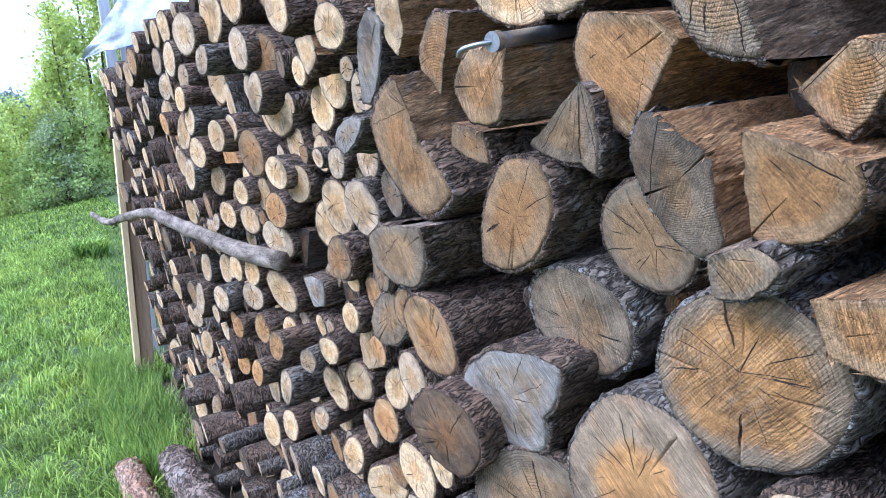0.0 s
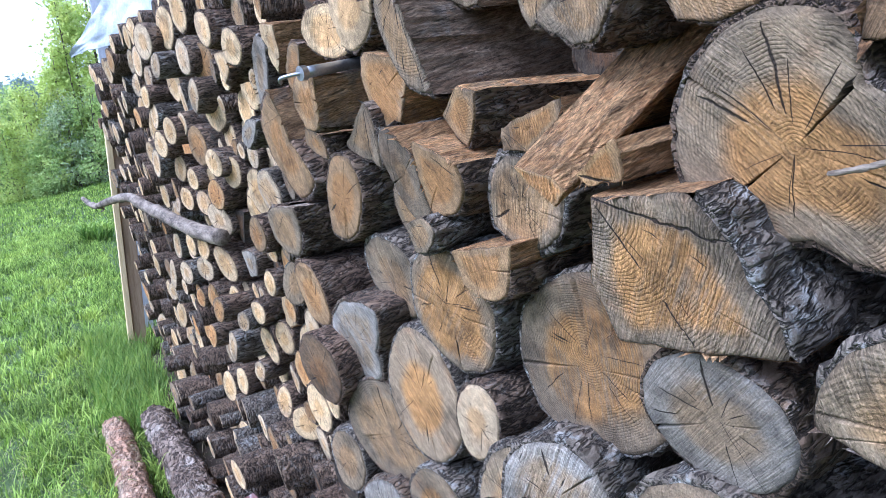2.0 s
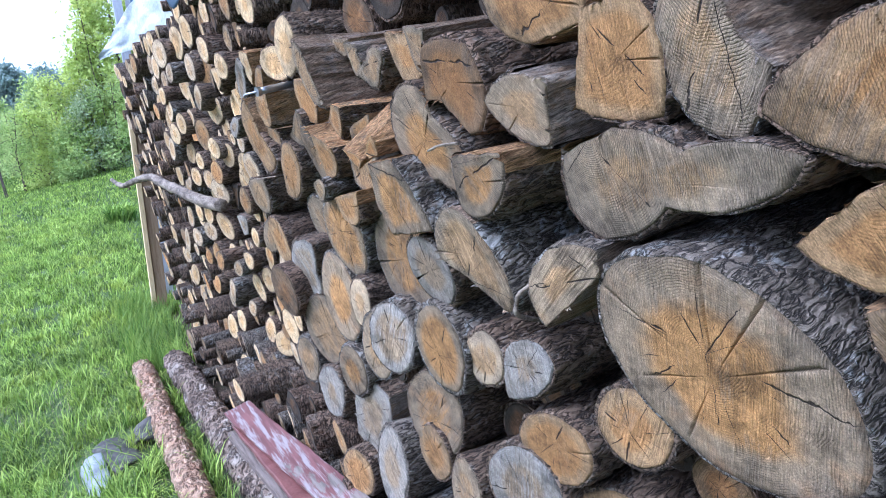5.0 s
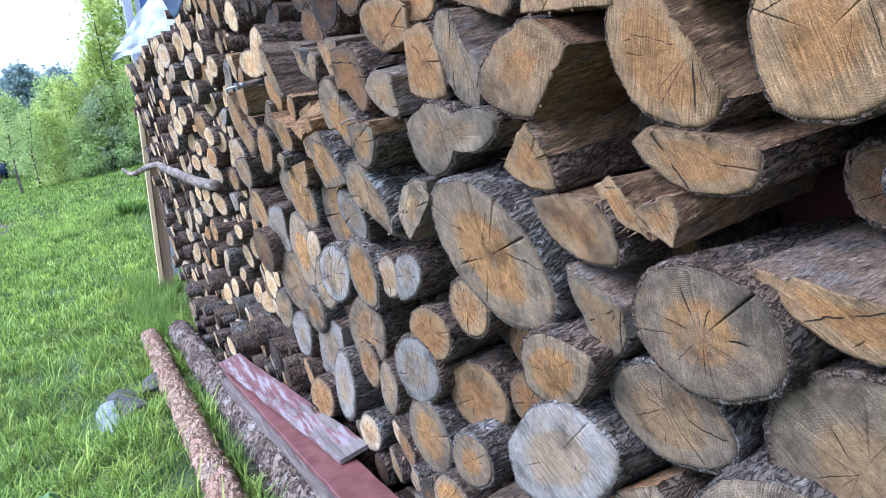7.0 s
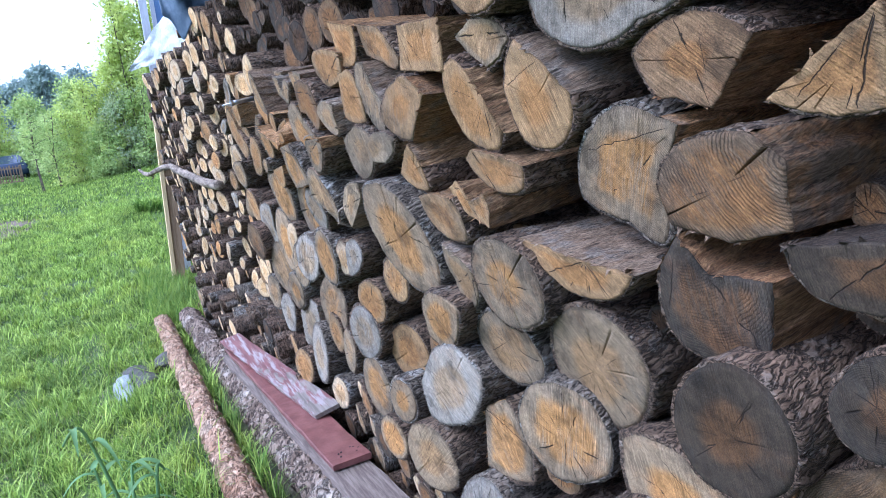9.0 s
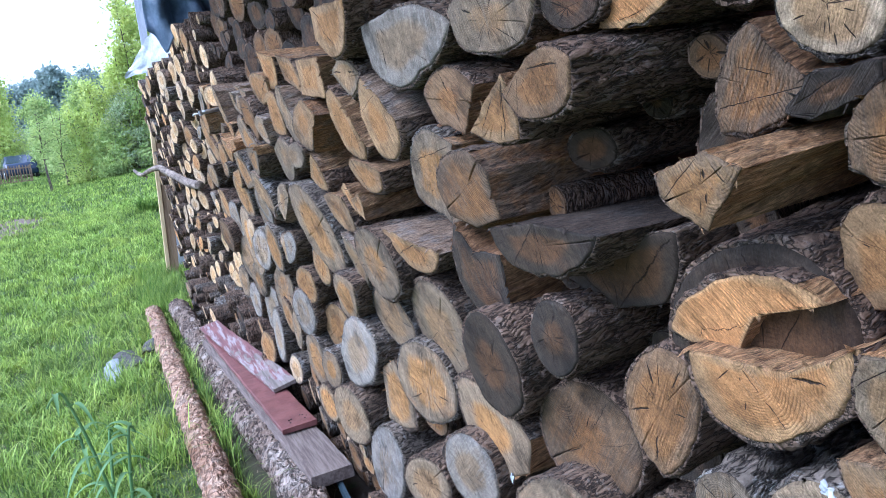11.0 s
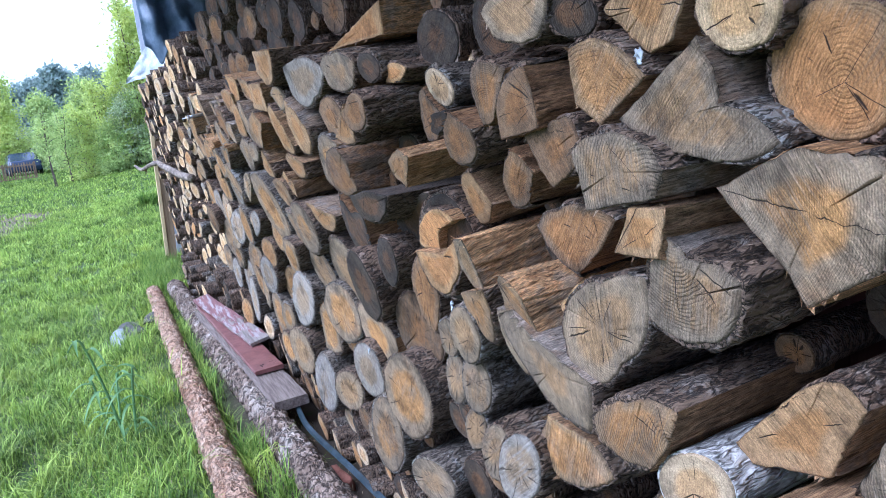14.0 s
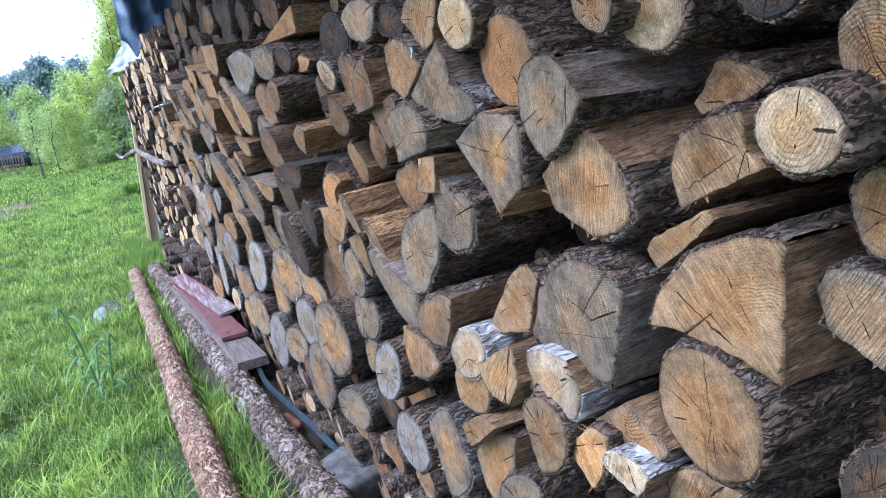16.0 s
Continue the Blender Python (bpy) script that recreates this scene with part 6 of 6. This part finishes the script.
def stick(label, pts, r0, r1):
    ob = thing("stick", label, "stick", pts[0])
    q = bent(pts, 6)
    smooth(part("stem", local(tube(q, [r0 + (r1 - r0) * i / (len(q) - 1) for i in range(len(q))], 9, 0.0012, 3.0), pts[0]), M_BRANCH, ob))


stick("thin pale twig leaning on the log ends", [(0.78, -0.93, 1.275), (0.713, -0.943, 1.303), (0.705, -0.954, 1.329), (0.709, -0.969, 1.353), (0.77, -0.995, 1.385)], 0.0045, 0.003)
stick("thin grey twig lying across a log end", [(0.685, -0.715, 1.592), (0.682, -0.741, 1.596), (0.681, -0.77, 1.602), (0.69, -0.83, 1.605)], 0.0022, 0.003)


# ---- grass ----
def blades(name, label, mat, spots, hmin, hmax, wide, lean, seed, clump=0.0):
    """spots: an array of x, y, z roots. Each blade is a bent tapered strip; clump: how much the height swells and sinks in tufts."""
    r = np.random.RandomState(seed)
    k = len(spots)
    head, h = r.uniform(0, 2 * np.pi, k), r.uniform(hmin, hmax, k) * r.uniform(0.6, 1.0, k)
    if clump:
        swell = np.array([noise.noise((q[0] * 5.5, q[1] * 4.0, 2.0)) + 0.6 * noise.noise((q[0] * 14, q[1] * 11, 5.0)) for q in spots])
        h *= np.clip(1.0 + clump * swell, 0.3, 2.4)
    w = wide * r.uniform(0.6, 1.3, k)
    bend = lean * r.uniform(0.1, 1.0, k) * h
    dx, dy = np.cos(head), np.sin(head)
    side = np.stack([-dy, dx, np.zeros(k)], 1) * w[:, None]
    fwd = np.stack([dx, dy, np.zeros(k)], 1)
    up = np.array([0, 0, 1.0])
    levels = []
    for f, ws in ((0.0, 1.0), (0.45, 0.85), (0.8, 0.5)):
        c = spots + fwd * (bend * f * f)[:, None] + up * (h * (f - 0.25 * lean * f * f))[:, None]
        levels += [c - side * ws, c + side * ws]
    tip = spots + fwd * bend[:, None] + up * (h * (1 - 0.3 * lean))[:, None]
    vv = np.stack(levels + [tip], 1).reshape(-1, 3)
    base = (np.arange(k) * 7)[:, None]
    quads = np.concatenate([base + np.array([0, 1, 3, 2]), base + np.array([2, 3, 5, 4])], 0)
    tris = base + np.array([4, 5, 6])
    me = bpy.data.meshes.new(name)
    me.from_pydata(vv.tolist(), [], quads.tolist() + tris.tolist())
    me.materials.append(mat)
    return tagged(new(name, me), label, "grass", kind="stuff")


def scatter(count, x0, x1, y0, y1, seed, keep=None):
    r = np.random.RandomState(seed)
    pts = []
    while len(pts) < count:
        x, y = r.uniform(x0, x1), r.uniform(y0, y1)
        if keep and not keep(x, y, r):
            continue
        pts.append((x, y, ground_z(x, y) - 0.005))
    return np.array(pts)


def thinning(x, y, r):
    return r.uniform() < 0.15 + 0.85 * max(0, min(1, 1.25 + 2.2 * noise.noise((x * 1.1, y * 0.8, 9)))) and not (x > 0.5 and y < 3) and (x - 0.05) ** 2 + (y - 2.42) ** 2 > 0.1


def grassy(x, y, r):
    """Keeps the dug bed on the lawn almost bare."""
    return ((x + 2.3) / 1.2) ** 2 + ((y - 15.0) / 2.6) ** 2 > 0.6 + 1.1 * noise.noise((x * 3.5, y * 1.6, 4)) or r.uniform() < 0.16


blades("lawn_grass", "short green lawn grass in patches", M_GRASS, scatter(88000, -1.6, 0.62, -2.6, 5.5, 1, thinning), 0.03, 0.12, 0.0027, 1.1, 11, 1.6)
blades("lawn_grass", "mown green lawn reaching to the hedge", M_GRASS, scatter(60000, -3.2, 0.9, 5.5, 16, 2, grassy), 0.04, 0.12, 0.0055, 0.9, 12, 1.4)
blades("lawn_grass", "mown green lawn in front of the hedge", M_GRASS, scatter(24000, -5, 2.2, 16, 30, 3, grassy), 0.05, 0.14, 0.012, 0.8, 13, 1.2)
blades("lawn_grass", "rough green grass behind the end post", M_GRASS, scatter(9000, 0.6, 2.0, 5.9, 16, 4), 0.05, 0.16, 0.005, 0.8, 16)
def tufts(count, x0, x1, y0, y1, per, spread, seed):
    r = np.random.RandomState(seed)
    pts = []
    for _ in range(count):
        cx, cy = r.uniform(x0, x1), r.uniform(y0, y1)
        for _ in range(per):
            x, y = cx + r.normal(0, spread), cy + r.normal(0, spread)
            pts.append((x, y, ground_z(x, y) - 0.005))
    return np.array(pts)


blades("long_grass", "long uncut grass at the foot of the stack", M_TALL, tufts(170, 0.32, 0.7, 3.7, 6.4, 30, 0.05, 5), 0.14, 0.34, 0.003, 0.8, 14)
blades("long_grass", "grass tufts beside and between the trunks", M_TALL, np.concatenate([tufts(40, 0.45, 0.5, -2.4, 1.9, 16, 0.015, 7), tufts(46, 0.48, 0.6, -2.9, -0.9, 18, 0.025, 17), tufts(90, -0.3, 0.22, -2.3, 2.9, 24, 0.05, 8), tufts(120, -1.1, -0.2, -1.8, 4.5, 18, 0.06, 9)]), 0.08, 0.28, 0.003, 1.1, 15)
blades("long_grass", "bright longer blades over the lawn", M_BRIGHT, scatter(17000, -1.6, 0.5, -2.6, 5.5, 41, thinning), 0.06, 0.17, 0.0038, 1.3, 42, 1.6)
blades("lawn_grass", "bright tips over the mown lawn", M_BRIGHT, scatter(34000, -3.2, 0.9, 5.5, 16, 43, grassy), 0.07, 0.15, 0.005, 1.1, 44, 1.5)
blades("lawn_grass", "bright tips over the lawn before the hedge", M_BRIGHT, scatter(14000, -5, 2.2, 16, 30, 47, grassy), 0.07, 0.15, 0.01, 1.0, 48)
blades("lawn_grass", "far green lawn around the car and bushes", M_GRASS, scatter(22000, -11, 2.2, 30, 58, 45), 0.1, 0.22, 0.03, 0.8, 46)
blades("straw", "dry straw and dead blades in the grass", M_STRAW, scatter(5200, -1.4, 0.9, -2.6, 4.5, 31), 0.02, 0.1, 0.0016, 1.6, 32)

# tall weeds with folded leaves
def weed(x, y, h, seed, nod):
    """A stalk that leans and nods at its top, with folded strap leaves."""
    r = random.Random(seed)
    z = ground_z(x, y)
    ob = thing("garden_weed", "tall leek-like weed with drooping blue-green leaves", "plant", (x, y, z), "tall weeds")
    q = bent([(0, 0, 0), (nod[0] * 0.35, nod[1] * 0.3, h * 0.5), (nod[0] * 0.85, nod[1] * 0.8, h * 0.97), (nod[0] * 1.15, nod[1], h), (nod[0] * 1.4, nod[1] * 1.1, h * 0.93)], 5)
    smooth(part("stem", tube(q, [0.0085 - 0.0002 * i for i in range(len(q))], 8), M_WEED, ob))
    for k in range(7):
        s = q[min(len(q) - 1, (1, 2, 3, 5, 7, 9, 14)[k])]
        g = r.uniform(0, 6.28)
        d = Vector((math.cos(g), math.sin(g), 0))
        ln = r.uniform(0.14, 0.26)
        vv, ff = [], []
        for i in range(9):
            f = i / 8
            c = s + d * (ln * f) + Vector((0, 0, ln * (0.75 * f - 1.15 * f * f)))
            w = 0.016 * (1 - f) ** 0.7 + 0.001
            sd = Vector((-d.y, d.x, 0)) * w
            vv += [tuple(c - sd + Vector((0, 0, w * 0.5))), tuple(c), tuple(c + sd + Vector((0, 0, w * 0.5)))]
        for i in range(8):
            ff += [(i * 3, i * 3 + 1, i * 3 + 4, i * 3 + 3), (i * 3 + 1, i * 3 + 2, i * 3 + 5, i * 3 + 4)]
        smooth(part("leaf", (vv, ff), M_WEED, ob))


weed(-0.08, -0.23, 0.66, 1, (-0.15, 0.0))
weed(-0.02, -0.3, 0.42, 2, (0.05, 0.05))
weed(-0.1, -0.02, 0.34, 3, (0.03, 0.1))
weed(-0.2, 0.35, 0.28, 4, (-0.04, 0.05))


# ---- garden behind: bushes, trees, fence, car ----
def leaf_cloud(centres, per, spread, size, seed):
    r = np.random.RandomState(seed)
    c = np.repeat(np.array(centres), per, 0)
    k = len(c)
    p = c + r.normal(0, 1, (k, 3)) * spread
    a = r.normal(0, 1, (k, 3))
    a /= np.linalg.norm(a, axis=1)[:, None]
    b = np.cross(a, r.normal(0, 1, (k, 3)))
    b /= np.linalg.norm(b, axis=1)[:, None]
    s = size * r.uniform(0.6, 1.3, k)[:, None]
    vv = np.stack([p - a * s, p + b * s * 0.45, p + a * s, p - b * s * 0.45], 1).reshape(-1, 3)
    ff = (np.arange(k) * 4)[:, None] + np.array([0, 1, 2, 3])
    return vv.tolist(), ff.tolist()


def tree(name, label, x, y, h, spread, mat, seed, stems=1, low=0.25, leaf=0.06, per=26, limbs=26, drop=0.0, group="garden trees"):
    """Trunk or stems with limbs, and a crown of small leaves in loose clumps along the limbs."""
    r = random.Random(seed)
    z = ground_z(x, y)
    ob = thing(name, label, "tree" if stems < 3 else "bush", (x, y, z), group)
    ends = []
    for s in range(stems):
        g = r.uniform(0, 6.28)
        off = (0.0 if stems == 1 else 0.3) * spread
        top = Vector((off * math.cos(g), off * math.sin(g), h * r.uniform(0.8, 0.97)))
        path = bent([(0.05 * s, 0.04 * s, 0), top * 0.4 + Vector((r.uniform(-0.1, 0.1), r.uniform(-0.1, 0.1), 0)) * spread, top], 7)
        r0 = 0.008 * h / max(1, stems) ** 0.5
        smooth(part("trunk", tube(path, [r0 * (1 - 0.85 * i / (len(path) - 1)) + 0.006 for i in range(len(path))], 9, r0 * 0.12, seed), M_TRUNK, ob))
        for k in range(limbs // stems):
            f = low + (0.97 - low) * (k + r.random()) / (limbs // stems)
            b = path[min(len(path) - 1, int(f * (len(path) - 1)))]
            g = r.uniform(0, 6.28)
            reach = spread * (1.05 - 0.75 * f) * r.uniform(0.55, 1.05)
            e = b + Vector((math.cos(g) * reach, math.sin(g) * reach, reach * r.uniform(-0.1, 0.55)))
            lp = bent([b, b.lerp(e, 0.5) + Vector((0, 0, 0.08 * reach)), e], 3)
            part("limb", tube(lp, [0.014 - 0.0016 * i for i in range(len(lp))], 5), M_TRUNK, ob)
            ends += [tuple(b.lerp(e, q) + Vector((r.uniform(-0.2, 0.2), r.uniform(-0.2, 0.2), r.uniform(-0.15, 0.15))) * spread * 0.4) for q in (0.35, 0.55, 0.75, 0.9, 1.0, 1.05)]
        ends += [tuple(path[-1]), tuple(path[-2])]
    part("crown", leaf_cloud(ends, per, 0.105 * spread + 0.06, leaf, seed), mat, ob)
    return ob


tree("tall_shrub_tree", "tall airy shrub tree with fresh yellow-green leaves", 2.75, 26.2, 10.5, 1.6, M_LEAF, 1, 2, 0.12, 0.085, 30, 64)
tree("tall_shrub_tree", "tall airy shrub tree with fresh yellow-green leaves", 3.9, 27.0, 11.0, 2.0, M_LEAF, 2, 2, 0.12, 0.09, 28, 60)
tree("tall_shrub_tree", "mid-height shrub tree with bright spring leaves", 1.85, 25.4, 6.6, 1.15, M_LEAF, 3, 2, 0.12, 0.075, 30, 46)
tree("tall_shrub_tree", "small shrub tree with bright yellow-green leaves", 1.1, 25.2, 4.7, 1.0, M_LEAF, 18, 2, 0.12, 0.07, 30, 40)
tree("bush", "white-flowering green bush at the lawn's edge", 1.25, 24.5, 2.9, 0.85, M_BLOSSOM, 4, 4, 0.1, 0.05, 34, 30, group="bushes along the lawn")
tree("bush", "bright green leafy bush at the lawn's edge", 0.35, 25.0, 3.4, 0.9, M_LEAF, 5, 4, 0.08, 0.055, 28, 32, group="bushes along the lawn")
tree("bush", "dense dark green bush at the lawn's edge", 1.9, 24.4, 2.9, 0.95, M_LEAF2, 6, 4, 0.08, 0.055, 30, 30, group="bushes along the lawn")
tree("bush", "low green bush at the lawn's edge", 0.55, 24.3, 1.9, 0.75, M_LEAF2, 16, 4, 0.08, 0.05, 38, 28, group="bushes along the lawn")
tree("bush", "bright green leafy bush at the lawn's edge", -0.35, 25.2, 2.7, 0.85, M_LEAF, 17, 4, 0.08, 0.055, 22, 30, group="bushes along the lawn")
tree("young_fruit_tree", "young fruit tree with thin leaning stems", -1.0, 24.8, 2.9, 0.9, M_LEAF2, 7, 2, 0.4, 0.05, 11, 26)
tree("young_fruit_tree", "young fruit tree with sparse leaves and forked trunk", -1.5, 24.0, 2.7, 0.8, M_LEAF2, 8, 2, 0.5, 0.045, 9, 18)
tree("bush", "pale flowering bush behind the parked car", -4.3, 52.0, 3.0, 1.3, M_BLOSSOM, 9, 3, 0.1, 0.08, 34, 27, group="bushes behind the car")
tree("bush", "green bush beside the parked car", -2.6, 47.0, 3.2, 1.5, M_LEAF2, 10, 3, 0.1, 0.08, 20, 30, group="bushes behind the car")
tree("bush", "green bush beside the parked car", -1.2, 46.0, 3.4, 1.6, M_LEAF2, 19, 3, 0.1, 0.08, 20, 30, group="bushes behind the car")
tree("garden_tree", "leafy light-green tree further back", -5.3, 50.0, 6.8, 1.9, M_LEAF, 11, 1, 0.25, 0.11, 34, 34)
tree("garden_tree", "leafy green tree further back", -2.6, 54.0, 5.6, 2.2, M_LEAF2, 12, 2, 0.15, 0.12, 34, 34)
tree("garden_tree", "leafy green tree further back", -0.2, 52.0, 6.0, 2.2, M_LEAF2, 13, 2, 0.15, 0.12, 34, 34)
tree("garden_tree", "leafy green tree further back", -8.2, 60.0, 6.0, 2.8, M_LEAF2, 14, 2, 0.15, 0.13, 30, 34)
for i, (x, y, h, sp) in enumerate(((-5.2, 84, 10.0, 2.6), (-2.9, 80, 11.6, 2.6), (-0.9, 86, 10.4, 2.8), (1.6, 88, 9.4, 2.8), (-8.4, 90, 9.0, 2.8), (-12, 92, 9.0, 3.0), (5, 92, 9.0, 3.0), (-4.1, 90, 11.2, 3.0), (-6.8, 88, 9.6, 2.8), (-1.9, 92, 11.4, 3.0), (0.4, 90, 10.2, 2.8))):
    tree("pine_tree", "tall pine on the skyline, coloured pale for haze", x, y, h, sp, M_HAZY_PINE, 30 + i, 1, 0.3, 0.25, 36, 44, group="pines on the skyline")
woods = []
rw = random.Random(5)
for k in range(260):
    x = rw.uniform(-60, 60)
    woods.append((x, 120 + rw.uniform(-6, 6), rw.uniform(0.5, 8.5) * (0.8 + 0.2 * math.sin(x * 0.3))))
tagged(part("far_woods", leaf_cloud(woods, 70, 1.5, 0.6, 77), M_HAZY_PINE, None), "far wood along the horizon, coloured pale for haze", "woods", kind="stuff")

fern = []
for k in range(26):
    fern.append((0.95 + rng.uniform(-0.25, 0.25), 13.0 + rng.uniform(-0.3, 0.3), 0))
fern = np.array([(x, y, ground_z(x, y)) for x, y, _ in fern for _ in range(14)])
blades("garden_plant", "leafy green clump on the lawn behind the post", M_TALL, fern, 0.3, 0.6, 0.016, 1.0, 21)

fence = thing("garden_fence", "low brown wooden fence beside the car", "fence", (-4.9, 38.0, ground_z(-4.9, 38.0) - 0.1))
for i in range(5):
    part("post", slab((i * 0.47, 0, 0), (i * 0.47, 0, 1.0), 0.07, 0.07, (1, 0, 0), 2), M_FENCE, fence)
for z in (0.2, 0.85):
    part("rail", slab((0, -0.05, z), (1.88, -0.05, z), 0.07, 0.03, (0, 0, 1), 2), M_FENCE, fence)
for i in range(15):
    part("slat", slab((0.06 + i * 0.125, -0.075, 0.08), (0.06 + i * 0.125, -0.075, 0.97), 0.045, 0.018, (1, 0, 0), 2), M_FENCE, fence)

car = thing("parked_car", "dark blue parked car half hidden by the fence", "car", (-4.4, 48.0, ground_z(-4.4, 48)))
prof = [(-2.0, 0.32), (-2.05, 0.62), (-1.9, 0.8), (-1.0, 0.92), (-0.45, 1.38), (0.9, 1.42), (1.6, 0.98), (2.0, 0.9), (2.05, 0.4), (1.9, 0.28), (-1.9, 0.26)]
vv, ff = [], []
for yy, sc in ((-0.84, 0.96), (-0.7, 1.0), (0.7, 1.0), (0.84, 0.96)):
    vv += [(a * sc, yy * (0.8 if b > 1.2 else 1.0), b) for a, b in prof]
k = len(prof)
for j in range(3):
    ff += [(j * k + i, j * k + (i + 1) % k, (j + 1) * k + (i + 1) % k, (j + 1) * k + i) for i in range(k)]
ff += [tuple(range(k - 1, -1, -1)), tuple(3 * k + i for i in range(k))]
smooth(part("body", (vv, ff), M_CAR, car))
part("side_window", slab((-0.8, -0.79, 1.13), (1.1, -0.79, 1.13), 0.32, 0.02, (0, 0.2, 1), 4), M_GLASS, car, "dark side window")
part("windscreen", slab((-0.78, -0.55, 1.13), (-0.78, 0.55, 1.13), 0.5, 0.02, (0.8, 0, 0.75), 4), M_GLASS, car, "tinted windscreen")
for x in (-1.3, 1.3):
    for yy in (-0.8, 0.8):
        wheel = part("wheel", tube([(x, yy - 0.09, 0.3), (x, yy + 0.09, 0.3)], [0.31, 0.31], 24), M_TYRE, car)
        part("rim", tube([(x, yy - 0.1, 0.3), (x, yy - 0.085, 0.3)], [0.19, 0.2], 20), M_STEEL, wheel)
car.rotation_euler = (0, 0, radians(-80))
